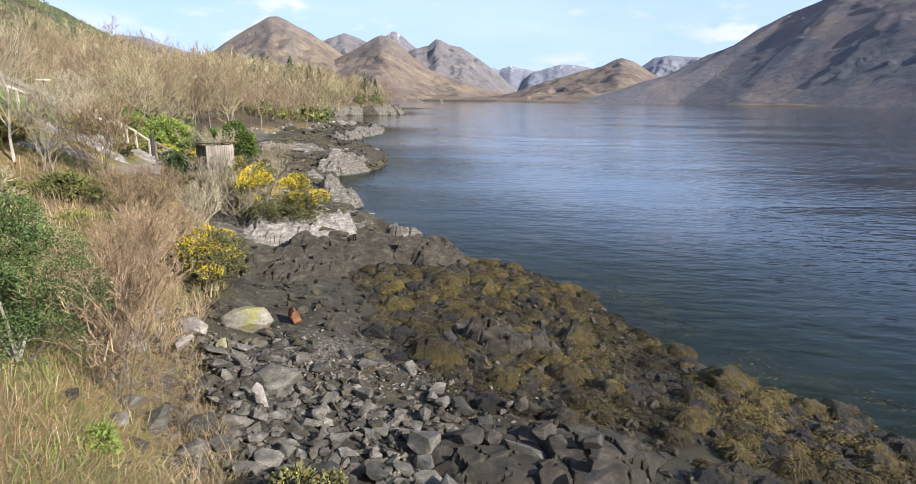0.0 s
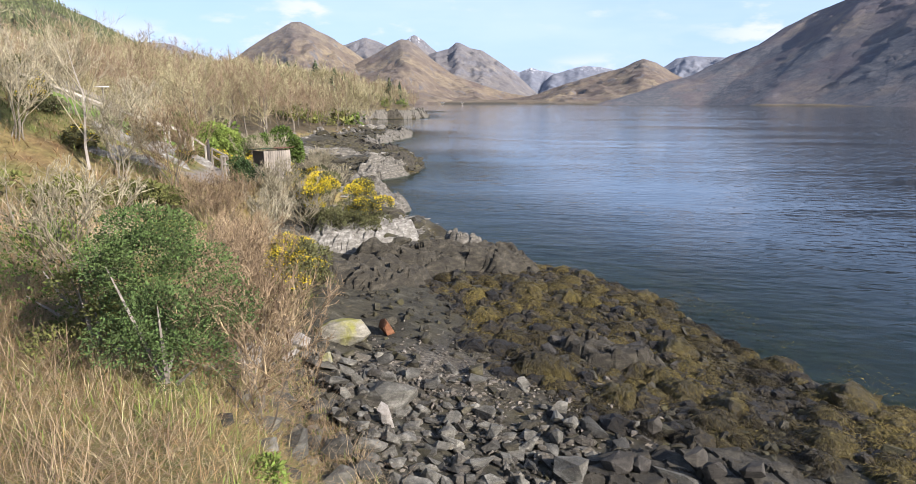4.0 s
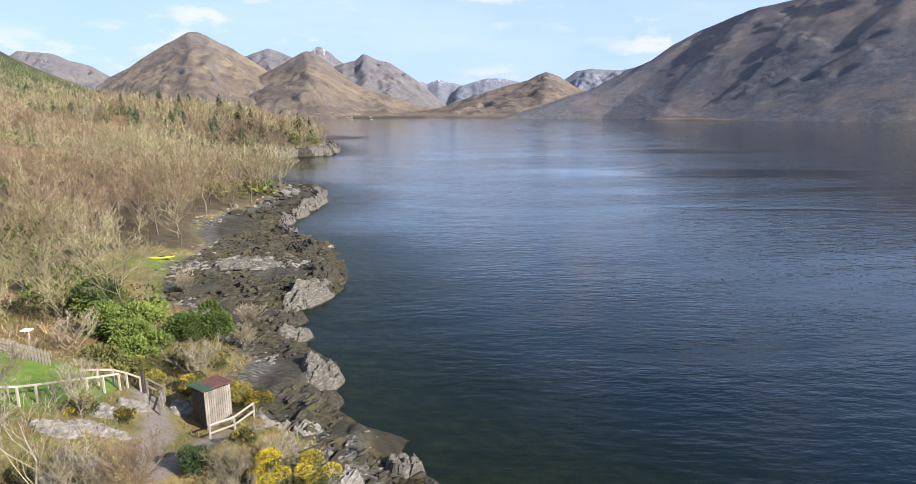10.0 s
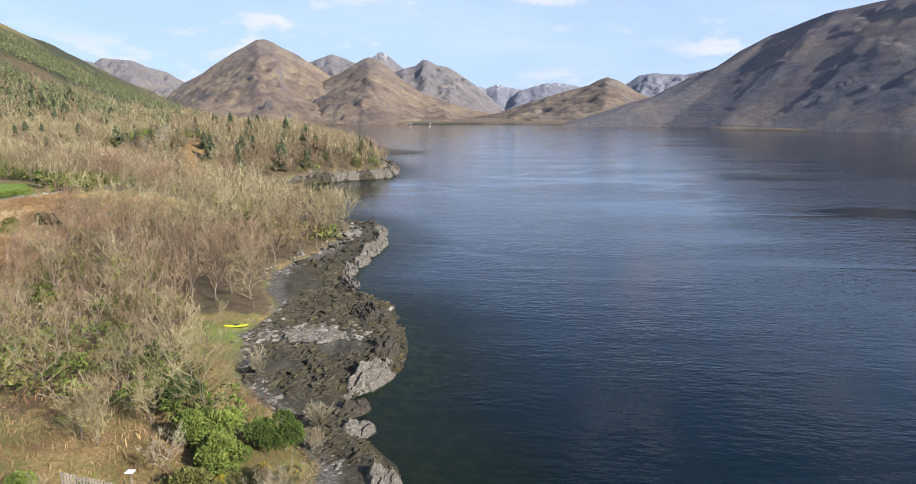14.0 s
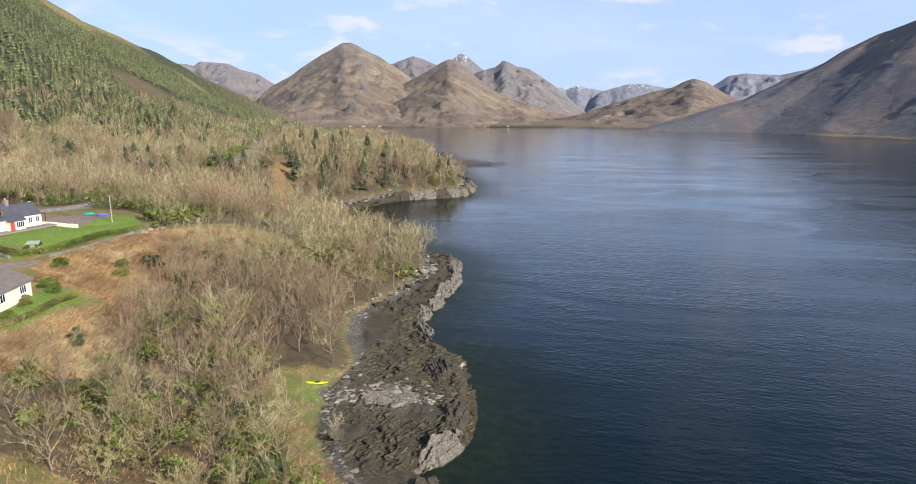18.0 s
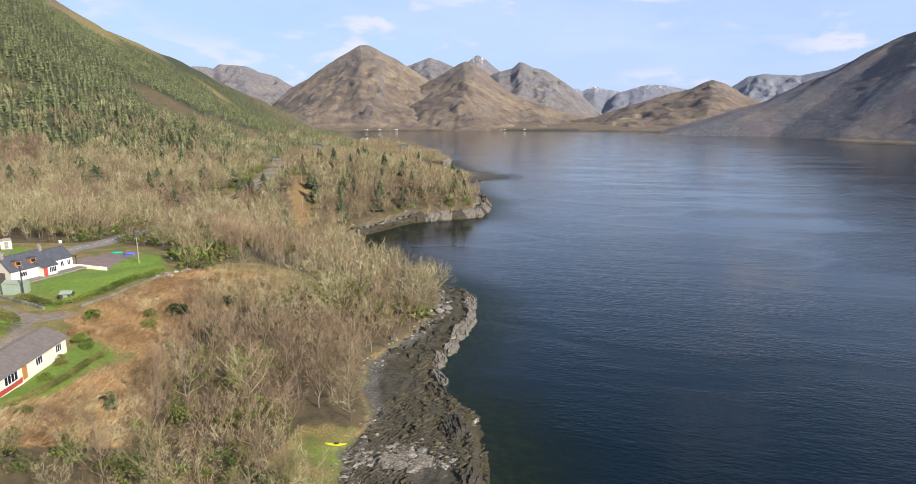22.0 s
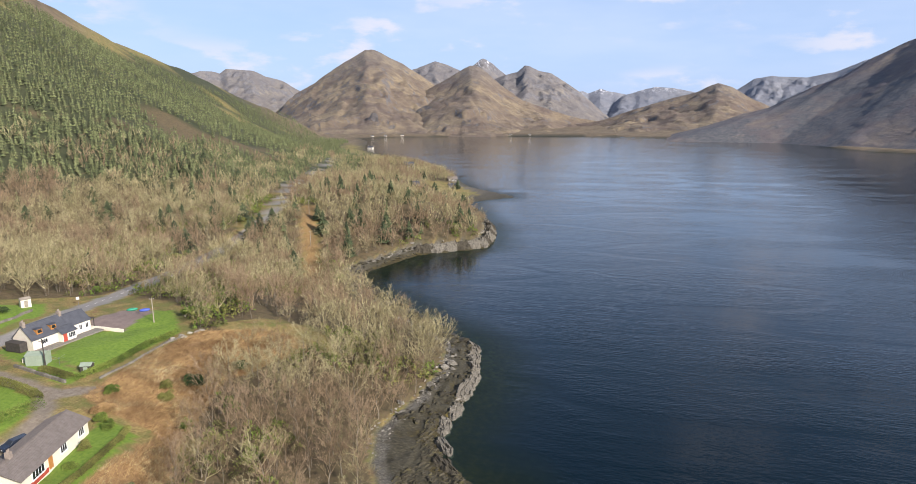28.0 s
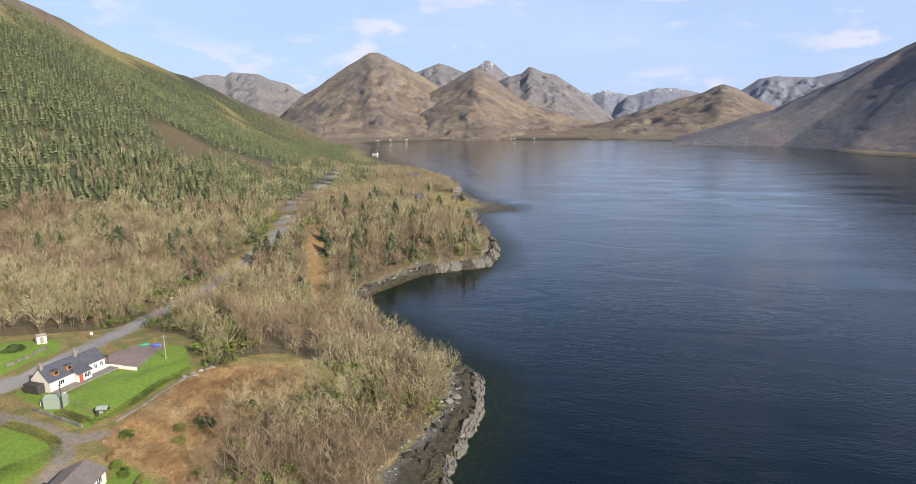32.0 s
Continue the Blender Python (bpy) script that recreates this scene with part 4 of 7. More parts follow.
# plantation
X, Y = np.meshgrid(np.arange(-720, -60, 3.9), np.arange(40, 1400, 3.9))
X, Y = X.ravel() + rng.uniform(-1.5, 1.5, X.size), Y.ravel() + rng.uniform(-1.5, 1.5, Y.size)
D = from_water(X, Y)
ok = firs(X, Y, D) & (along(ROAD, X, Y)[0] > 7) & (X > -60 - Y * 1.35) & (rng.random(len(X)) < np.where(Y > 700, 0.5, np.where(Y > 420, 0.75, 0.97)))
fir_shapes = [conifer(rng, 7.6, 4, 6) for _ in range(4)] + [conifer(rng, 7.6, 3, 4) for _ in range(3)]
few = wooded(X, Y, D) & ~ok & (rng.random(len(X)) < np.where(Y > 230, 0.10, 0.014)) & (Y < 900) & (Y > 110) & (D < 170) & (D > 14)
i = ok | few
n = int(i.sum())
v, f = strew(fir_shapes, X[i], Y[i], land(X[i], Y[i]), rng.uniform(0, 6.28, n), np.clip(rng.normal(0.82, 0.16, n), 0.45, 1.2), np.where(Y[i] < 330, rng.integers(4, size=n), 4 + rng.integers(3, size=n)))
tagged(sheet("conifer_plantation", v, f, needle_mat, False), "dense green conifer plantation on the hillside", "trees", kind="stuff")

# single dark spruces and pines among the bare trees
def tall_conifer(high, whorls, spikes):
    pieces = []
    for w in range(whorls):
        t = (w + rng.uniform(-0.2, 0.2)) / whorls
        z, rad = high * (0.12 + 0.84 * t), high * 0.24 * (1 - t) ** 0.75 + 0.15
        for k in range(spikes):
            a = 2 * math.pi * (k + 0.5 * (w % 2)) / spikes + rng.normal(0, 0.25)
            rr, h = rad * rng.uniform(0.6, 1.2), high * 0.07
            c, s, wd = math.cos(a), math.sin(a), rad * 0.28
            top, tip = np.array((0, 0, z + h)), np.array((c * rr, s * rr, z - h * rng.uniform(0.2, 0.9)))
            l, m = np.array((c * rr * 0.5 - s * wd, s * rr * 0.5 + c * wd, z - h * 0.3)), np.array((c * rr * 0.5 + s * wd, s * rr * 0.5 - c * wd, z - h * 0.3))
            pieces.append((np.array([top, l, tip, m, np.array((c * rr * 0.5, s * rr * 0.5, z + h * 0.35))]), np.array([(0, 1, 4), (0, 4, 3), (1, 2, 4), (4, 2, 3)])))
    pieces.append(prism((0, 0, high * 0.88), (0, 0, high * 1.02), high * 0.02, 0, True))
    return prism((0, 0, -0.3), (0, 0, high * 0.9), high * 0.016, high * 0.004), weld(pieces)


conifer_spots = [(-165, 209), (-155, 271), (-205, 220), (-158, 247), (-122, 360), (-111, 272), (-103, 238), (-106, 244), (-109, 250), (-96, 262), (-190, 205), (-178, 232), (-140, 225), (-128, 246), (-150, 300), (-163, 296), (-182, 262), (-215, 190), (-222, 206), (-88, 205)]
for _ in range(75):
    conifer_spots.append((rng.uniform(-150, -62), rng.uniform(262, 520)) if rng.random() < 0.75 else (rng.uniform(-250, -170), rng.uniform(560, 740)))
for _ in range(34):
    conifer_spots.append((rng.uniform(-235, -110), rng.uniform(140, 330)))
conifer_models = []
for x, y in conifer_spots:
    if from_water(np.array([x]), np.array([y]))[0] < (9 if y < 430 else 22) or along(ROAD, np.array([x]), np.array([y]))[0][0] < 4 or along(STRIP, np.array([x]), np.array([y]))[0][0] < 3:
        continue
    m = pose(x, y, ground_at(x, y), 0, 0, rng.uniform(0, 360)) @ Matrix.Diagonal((*([rng.uniform(0.9, 1.6)] * 2), rng.uniform(0.6, 1.05), 1))
    if len(conifer_models) < 5:
        tree = empty("spruce_tree", Matrix(), "dark green spruce standing among leafless trees", "tree", "single conifers in the wood")
        for name, (v, f), mat in zip(("trunk", "crown"), tall_conifer(12.0, 12, 8), (bark_pale, needle_dark)):
            sheet(name, v, f, mat, False).parent = tree
        tree.matrix_world = m
        conifer_models.append(tree)
    else:
        copy_thing(conifer_models[int(rng.integers(5))], m).matrix_world = m

# ivy, holly and bramble under the trees
X, Y = rng.uniform(-190, -20, 5600), rng.uniform(44, 300, 5600)
ok = wooded(X, Y, from_water(X, Y)) & (fbm(X, Y, 26, 3, 101) > 0.02)
X, Y = X[ok], Y[ok]
heap = [(0, 0, 0.7, 0.8, 0.8, 0.7), (0.6, 0.2, 0.5, 0.6, 0.6, 0.5), (-0.4, 0.5, 1.2, 0.6, 0.6, 0.7)]
clumps = [leaves(rng, 34, heap, 0.36) for _ in range(3)] + [leaves(rng, 120, heap, 0.17) for _ in range(3)]
for tint, mat in enumerate((leaf_green, leaf_olive)):
    i = rng.random(len(X)) < 0.5 if tint == 0 else ~i
    n = int(i.sum())
    v, f = strew(clumps, X[i], Y[i], land(X[i], Y[i]), rng.uniform(0, 6.28, n), rng.uniform(0.6, 1.7, n), rng.integers(3, size=n) + 3 * (Y[i] < 95))
    tagged(sheet("undergrowth", v, f, mat, False), "green ivy and holly undergrowth in the wood" if tint == 0 else "olive bramble undergrowth in the wood", "undergrowth", kind="stuff")


# ---- rocks, stones and weed of the shore ----
def hull_rock(rng, count, size):
    """An angular stone: the hull of a handful of points."""
    bm = bmesh.new()
    for _ in range(count):
        p = rng.normal(size=3)
        p /= np.linalg.norm(p)
        p *= rng.uniform(0.8, 1.0)
        bm.verts.new(p * np.array(size) * 0.5)
    bmesh.ops.convex_hull(bm, input=bm.verts[:])
    bmesh.ops.delete(bm, geom=[v for v in bm.verts if not v.link_faces], context="VERTS")
    bmesh.ops.triangulate(bm, faces=bm.faces[:])
    bm.verts.index_update()
    v, f = np.array([v.co[:] for v in bm.verts]), np.array([[q.index for q in t.verts] for t in bm.faces])
    bm.free()
    return v, f


def rock_material(name, dark, mid, light, each=0.3, single=True, moss=None):
    m = Nodes(name)
    c = m.steps(m.noise(2.4, 8, 0.7, (1.0, 1.0, 2.8, 0.5, 0.3, 0)), (0.3, dark), (0.52, mid), (0.72, light))
    c = m.mix(m.steps(m.noise(9, 5, 0.7), (0.62, 0.0), (0.7, 0.55)), c, light)
    c = m.mix(m.steps(m.noise(17, 7, 0.75, (1.0, 1.0, 2.2, 0.4, 0.2, 0)), (0.36, 0.5), (0.52, 0.0)), c, dark)
    c = m.mix(m.steps(m.noise(46, 4, 0.7), (0.56, 0.0), (0.72, 0.5)), c, light)
    if moss:
        c = m.mix(m.steps(m.noise(1.1, 5, 0.6), (0.5, 0.0), (0.62, 0.85)), c, moss)
    m.set(Base_Color=m.vary(c, m.single() if single else m.island(), each), Roughness=0.85)
    m.bump(m.math("ADD", m.noise(7, 10, 0.75), m.math("MULTIPLY", m.noise(30, 6, 0.75), 0.4)), 0.9, 0.085)
    return m.mat


rock_grey = rock_material("rock_grey", (0.045, 0.041, 0.03), (0.145, 0.136, 0.105), (0.34, 0.322, 0.26), 0.55)
rock_dark = rock_material("rock_dark", (0.024, 0.021, 0.016), (0.065, 0.057, 0.043), (0.135, 0.12, 0.092))
rock_pale = rock_material("rock_pale", (0.12, 0.112, 0.09), (0.30, 0.28, 0.235), (0.52, 0.49, 0.42), moss=(0.2, 0.19, 0.1))
rock_lichen = rock_material("rock_lichen", (0.14, 0.128, 0.09), (0.32, 0.295, 0.22), (0.50, 0.47, 0.38), moss=(0.30, 0.29, 0.04))
rock_orange = rock_material("rock_orange", (0.16, 0.06, 0.025), (0.32, 0.13, 0.05), (0.45, 0.22, 0.1))
rock_white = rock_material("rock_white", (0.2, 0.178, 0.145), (0.34, 0.31, 0.26), (0.50, 0.47, 0.41))
heap_dark = rock_material("shore_rock_dark", (0.018, 0.015, 0.009), (0.056, 0.049, 0.029), (0.155, 0.138, 0.092), 0.4, False, moss=(0.068, 0.06, 0.02))
heap_pale = rock_material("shore_rock_pale", (0.075, 0.069, 0.055), (0.23, 0.215, 0.175), (0.47, 0.44, 0.375), 0.4, False)
crag_dark = rock_material("bedrock_dark", (0.017, 0.014, 0.0085), (0.048, 0.041, 0.025), (0.14, 0.122, 0.083), 0.0, False)
crag_pale = rock_material("bedrock_pale", (0.042, 0.037, 0.027), (0.14, 0.127, 0.098), (0.37, 0.345, 0.28), 0.0, False)
crag_ledge = rock_material("bedrock_ledge", (0.07, 0.063, 0.048), (0.24, 0.225, 0.185), (0.52, 0.50, 0.44), 0.0, False)
heap_scree = rock_material("shore_rubble", (0.042, 0.036, 0.026), (0.125, 0.11, 0.08), (0.32, 0.29, 0.22), 0.5, False)
heap_pebble = rock_material("shore_pebbles", (0.085, 0.073, 0.055), (0.22, 0.19, 0.145), (0.42, 0.38, 0.30), 0.5, False)

srng = np.random.default_rng(21)


def stone(name, x, y, size, mat, label, group="", sink=0.25, tilt=14, points=16, turn=None):
    v, f = hull_rock(srng, points, size)
    ob = sheet(name, v, f, mat, False)
    lift = size[2] * (0.5 - sink)
    ob.matrix_world = pose(x, y, ground_at(x, y) + lift, srng.normal(0, tilt), srng.normal(0, tilt), srng.uniform(0, 360) if turn is None else turn)
    return tagged(ob, label, "rock", group)


stone("boulder", -6.45, 14.4, (1.55, 0.9, 0.8), rock_lichen, "large pale boulder blotched with yellow-green lichen", sink=0.2, tilt=3, turn=8, points=60)
stone("boulder", -5.6, 15.6, (0.7, 0.5, 0.5), rock_orange, "rust-orange boulder lying on dark shingle")
for k, (x, y, w) in enumerate([(-7.1, 13.1, 0.9), (-7.7, 12.6, 0.7), (-6.9, 12.3, 0.7), (-8.2, 13.3, 0.8), (-7.6, 13.7, 0.6), (-6.2, 12.6, 0.5)]):
    stone("boulder", x, y, (w, w * 0.75, w * 0.55), rock_white if k % 2 == 0 else rock_lichen, "pale cream boulder at the foot of the bank", "pale boulders under the bank")
stone("boulder", -4.4, 10.3, (0.3, 0.28, 0.62), rock_white, "upright white quartz stone among grey boulders", sink=0.2, tilt=8)
stone("boulder", -7.2, 10.8, (1.0, 0.8, 0.7), rock_pale, "pale rough boulder half hidden by twigs")
stone("boulder", -4.6, 11.4, (1.5, 1.0, 0.6), rock_grey, "broad smooth grey boulder above the shingle", points=26)

# angular scree under the bank
made = []
for _ in range(1500):
    t = srng.random()
    x, y = -5.6 + 6.0 * t + srng.normal(0, 0.5), 10.6 - 2.7 * t + srng.normal(0, 1.15)
    w = float(np.clip(srng.lognormal(-0.72, 0.42), 0.2, 1.15))
    if y < 5.6 or any((x - a) ** 2 + (y - b) ** 2 < (0.29 * (w + c)) ** 2 for a, b, c in made):
        continue
    made.append((x, y, w))
    if len(made) >= 270:
        break
for x, y, w in made:
    stone("boulder", x, y, (w, w * srng.uniform(0.55, 0.85), w * srng.uniform(0.3, 0.6)), rock_grey, "angular grey boulder in loose scree", "grey boulders on the shore", 0.22, 18, 13)

# the dark slab with its broken top
for _ in range(9):
    x, y = 0.9 + srng.normal(0, 0.95), 9.7 + srng.normal(0, 0.95) + 0.0
    w = srng.uniform(0.3, 0.9)
    ob = stone("broken_rock", x, y, (w, w * 0.7, 0.42), rock_dark, "dark cracked slab of bedrock on the shore", "dark slabs above the weed", 0.12, 5, 14, srng.normal(20, 16))
    ob.location.z += 0.22 + 0.12 * (x - 0.5)
for _ in range(12):
    x, y = 0.2 + srng.normal(0, 0.9), 15.9 + srng.normal(0, 0.55)
    w = srng.uniform(0.35, 0.9)
    stone("broken_rock", x, y, (w, w * 0.7, w * 0.5), rock_dark, "dark weedy outcrop standing out of the seaweed", "dark outcrop in the weed", 0.2, 8, 15)

# bedrock: cracked blocks and ribs standing out of the shore
def crag(label, cx, cy, rx, ry, turn, high, cell, mat, step=0.08, dip=0.25, seed=0, rough=1.0):
    a = radians(turn)
    p, q = np.meshgrid(np.arange(-rx * 1.15, rx * 1.15, step), np.arange(-ry * 1.15, ry * 1.15, step))
    nx, ny = p.shape[1], p.shape[0]
    p, q = p.ravel(), q.ravel()
    x, y = cx + p * math.cos(a) - q * math.sin(a), cy + p * math.sin(a) + q * math.cos(a)
    s, t = (p + 0.25 * fbm(x, y, 0.9, 3, seed + 1)) / cell[0], (q + 0.3 * cell[1] * fbm(x, y, 1.3, 3, seed + 2)) / cell[1]
    first, second, own, off, lean = np.full(len(p), 9.0), np.full(len(p), 9.0), np.zeros(len(p)), np.zeros(len(p)), np.zeros(len(p))
    for i in (-1, 0, 1):
        for j in (-1, 0, 1):
            ci, cj = np.floor(s) + i, np.floor(t) + j
            ox, oy = ci + 0.5 + 0.45 * grain(ci * 7.31 + 0.5, cj * 3.77 + 0.5, seed + 3), cj + 0.5 + 0.45 * grain(ci * 5.13 + 0.5, cj * 8.91 + 0.5, seed + 4)
            d = np.hypot(s - ox, t - oy)
            closer = d < first
            second = np.where(closer, first, np.minimum(second, d))
            own = np.where(closer, grain(ci * 2.17 + 0.5, cj * 6.43 + 0.5, seed + 5), own)
            off = np.where(closer, t - oy, off)
            lean = np.where(closer, (s - ox) * grain(ci * 4.1 + 0.5, cj * 9.7 + 0.5, seed + 9), lean)
            first = np.minimum(first, d)
    mask = smooth(1.02, 0.6, np.hypot(p / rx, q / ry) + 0.3 * fbm(x, y, 1.4, 3, seed + 6))
    crack = smooth(0.09, 0.0, second - first)
    z = land(x, y) - 0.22 + mask * (0.2 + high * (0.66 + 0.34 * own) + 0.14 * lean + dip * off * cell[1] + rough * 0.22 * high * fbm(x, y, 1.6, 4, seed + 7) + rough * 0.07 * fbm(x, y, 0.45, 3, seed + 8, True)) - 0.13 * crack * mask
    return tagged(sheet("rock_outcrop", np.stack([x, y, z], 1), lattice(nx, ny), mat, False), label, "rock", "bedrock outcrops of the shore")


crag("flat dark bedrock slab split by deep cracks", 1.0, 9.6, 2.7, 1.5, 20, 0.42, (0.6, 0.36), crag_dark, 0.04, 0.1, seed=100, rough=0.25)
crag("rounded dark outcrop standing out of the seaweed", 0.2, 15.9, 1.9, 0.95, -8, 0.65, (0.5, 0.35), crag_dark, 0.06, seed=110)
crag("dark steep ribbed bedrock behind the seaweed", -4.9, 24.9, 4.9, 2.5, 30, 0.95, (1.3, 0.26), crag_dark, 0.07, 0.9, seed=120)
crag("dark stepped bedrock under the gorse", -7.2, 20.6, 2.4, 2.0, 60, 0.5, (0.9, 0.26), crag_dark, 0.07, 0.8, seed=130)
crag("pale ribbed rock ledge dipping to the water", -9.0, 26.6, 3.6, 1.6, 62, 0.75, (1.2, 0.18), crag_ledge, 0.055, 0.9, seed=140)
crag("pale rock buttress at the end of the ledge", -5.1, 31.2, 1.3, 1.2, 60, 1.0, (0.8, 0.26), crag_pale, 0.07, 0.8, seed=150)
for k, (x, y, rx, ry, turn, high, tone) in enumerate(((-11.8, 43.0, 2.6, 1.5, 80, 1.0, 1), (-11.2, 39.8, 1.8, 1.4, 40, 0.9, 0), (-15.6, 52.4, 2.0, 1.5, 60, 1.2, 1), (-17.0, 56.6, 2.2, 1.6, 70, 0.9, 0), (-16.8, 63.0, 4.6, 1.7, 62, 1.2, 1),
                                                       (-16.4, 71.5, 4.0, 2.0, 85, 0.9, 0), (-25.5, 73.0, 5.5, 2.2, 20, 0.9, 1), (-21.5, 84, 4.5, 2.4, 110, 0.8, 0), (-29.4, 128, 6.5, 2.0, 88, 1.0, 1), (-31.2, 148, 5.0, 2.2, 100, 1.0, 1), (-27, 97, 4.5, 2.2, 130, 0.8, 0))):
    crag("pale barnacled bedrock at the waterline" if tone else "dark wet bedrock at the waterline", x, y, rx, ry, turn, high, (1.8, 0.45), crag_pale if tone else crag_dark, 0.1 if y < 60 else 0.16, 0.4, 200 + 10 * k)

# low cliffs round the headland, and ledges along the shore before it
rim_line = np.array([(-79, 268), (-70, 274), (-59, 281.5), (-53, 288), (-52, 300), (-53.5, 318), (-57, 336), (-68, 370), (-78, 398)], float)
walk_on = np.r_[0, np.cumsum(np.hypot(*np.diff(rim_line, axis=0).T))]
for k, d in enumerate(np.arange(2, walk_on[-1], 6.5)):
    x, y = np.interp(d, walk_on, rim_line[:, 0]), np.interp(d, walk_on, rim_line[:, 1])
    x2, y2 = np.interp(d + 3, walk_on, rim_line[:, 0]), np.interp(d + 3, walk_on, rim_line[:, 1])
    turn = math.degrees(math.atan2(y2 - y, x2 - x)) if d + 3 < walk_on[-1] else 110
    crag("fissured pale and dark rock cliff at the headland", x - 1.6, y + 0.6, 5.0, 3.0, turn + srng.normal(0, 8), srng.uniform(1.8, 3.0), (2.2, 0.8), crag_pale if k % 3 else crag_dark, 0.26, 0.5, 500 + 10 * k, 1.2)
for k, (x, y, turn) in enumerate(((-28.6, 104, 120), (-30.2, 111, 95), (-29.4, 118, 85), (-28.6, 135, 88), (-29.8, 142, 100), (-32.6, 155, 115))):
    crag("pale barnacled ledge along the shore", x, y, 4.4, 1.7, turn, 1.1, (1.6, 0.5), crag_pale, 0.17, 0.4, 800 + 10 * k)

# bladder wrack heaped over boulders
def weed_mound(rng, n=14, rings=6):
    a = np.arange(n) * 2 * math.pi / n
    vs = [np.array([(0, 0, 0.5)])]
    for k in range(1, rings):
        t = k / (rings - 1)
        r = 0.5 * math.sin(t * math.pi / 2) ** 0.8 * (1 + 0.16 * np.sin(a * 3 + rng.uniform(0, 6)) + rng.normal(0, 0.09 + 0.08 * t, n))
        vs.append(np.stack([r * np.cos(a), r * np.sin(a), 0.5 * math.cos(t * math.pi / 2) ** 0.7 - 0.1 * t + rng.normal(0, 0.055, n)], 1))
    v = np.concatenate(vs)
    f = [(0, 1 + i, 1 + (i + 1) % n) for i in range(n)]
    for k in range(rings - 2):
        b = 1 + k * n
        for i in range(n):
            j = (i + 1) % n
            f += [(b + i, b + n + i, b + n + j), (b + i, b + n + j, b + j)]
    return v, np.array(f)


km = Nodes("seaweed")
streak = km.noise(7, 6, 0.72, (1.6, 1.6, 0.5))
kc = km.steps(streak, (0.3, (0.010, 0.008, 0.004)), (0.5, (0.042, 0.033, 0.012)), (0.7, (0.13, 0.10, 0.028)))
kc = km.mix(km.steps(km.noise(0.5, 3, 0.5), (0.43, 0.0), (0.58, 0.8)), kc, km.steps(streak, (0.3, (0.06, 0.045, 0.008)), (0.7, (0.23, 0.175, 0.03))))
km.set(Base_Color=km.vary(kc, km.single(), 0.35), Roughness=0.5)
km.bump(km.noise(16, 6, 0.75, (1.4, 1.4, 0.45)), 1.0, 0.14)
weed_mat = km.mat
weed_models = [sheet("seaweed_mound", *weed_mound(srng), weed_mat) for _ in range(6)]
for ob in weed_models:
    tagged(ob, "olive-brown seaweed heaped over a shore boulder", "seaweed", "weed-covered boulders")
spots, tries = [], 0
while len(spots) < 290 and tries < 9000:
    tries += 1
    x, y = srng.uniform(-5, 12), srng.uniform(6, 31)
    d = float(from_water(np.array([x]), np.array([y]))[0])
    w = float(np.clip(srng.lognormal(-0.38, 0.38), 0.3, 1.5))
    if not -0.2 < d < 8.3 or (x < 3.2 and y < 11.6) or any((x - a) ** 2 + (y - b) ** 2 < (0.28 * (w + c)) ** 2 for a, b, c in spots):
        continue
    spots.append((x, y, w))
for k, (x, y, w) in enumerate(spots):
    m = pose(x, y, ground_at(x, y) - 0.12 * w, srng.normal(0, 9), srng.normal(0, 9), srng.uniform(0, 360)) @ Matrix.Diagonal((w, w * srng.uniform(0.6, 1), w * srng.uniform(0.55, 0.95), 1))
    ob = weed_models[k] if k < 6 else copy_thing(weed_models[int(srng.integers(6))], m)
    ob.matrix_world = m


cx, cy = srng.uniform(-6, 12.5, 5200), srng.uniform(5.6, 32, 5200)
cd = from_water(cx, cy)
ok = (cd > -0.35) & (cd < 9.0) & ~((cx < 3.4) & (cy < 11.4)) & (fbm(cx, cy, 3, 3, 59) > -0.25 + 0.35 * smooth(2, 7, cx))
cx, cy = cx[ok], cy[ok]
size = np.clip(srng.lognormal(-1.15, 0.4, len(cx)), 0.14, 0.7)
lumps = [weed_mound(srng, 8, 4) for _ in range(5)]
heaps = strew(lumps, cx, cy, land(cx, cy) - 0.1 * size, srng.uniform(0, 6.28, len(cx)), size, srng.integers(5, size=len(cx)), srng.uniform(0.55, 1.0, len(cx)))
weed_dark = Nodes("dark_wrack")
tone = weed_dark.steps(weed_dark.noise(9, 6, 0.75), (0.32, (0.008, 0.006, 0.003)), (0.52, (0.034, 0.026, 0.011)), (0.72, (0.105, 0.078, 0.024)))
weed_dark.set(Base_Color=weed_dark.vary(tone, weed_dark.island(), 0.7), Roughness=0.6)
weed_dark.bump(weed_dark.noise(22, 6, 0.75), 1.0, 0.1)
tagged(sheet("seaweed_clumps", *heaps, weed_dark.mat, False), "small dark clumps of wrack between the boulders", "seaweed", kind="stuff")


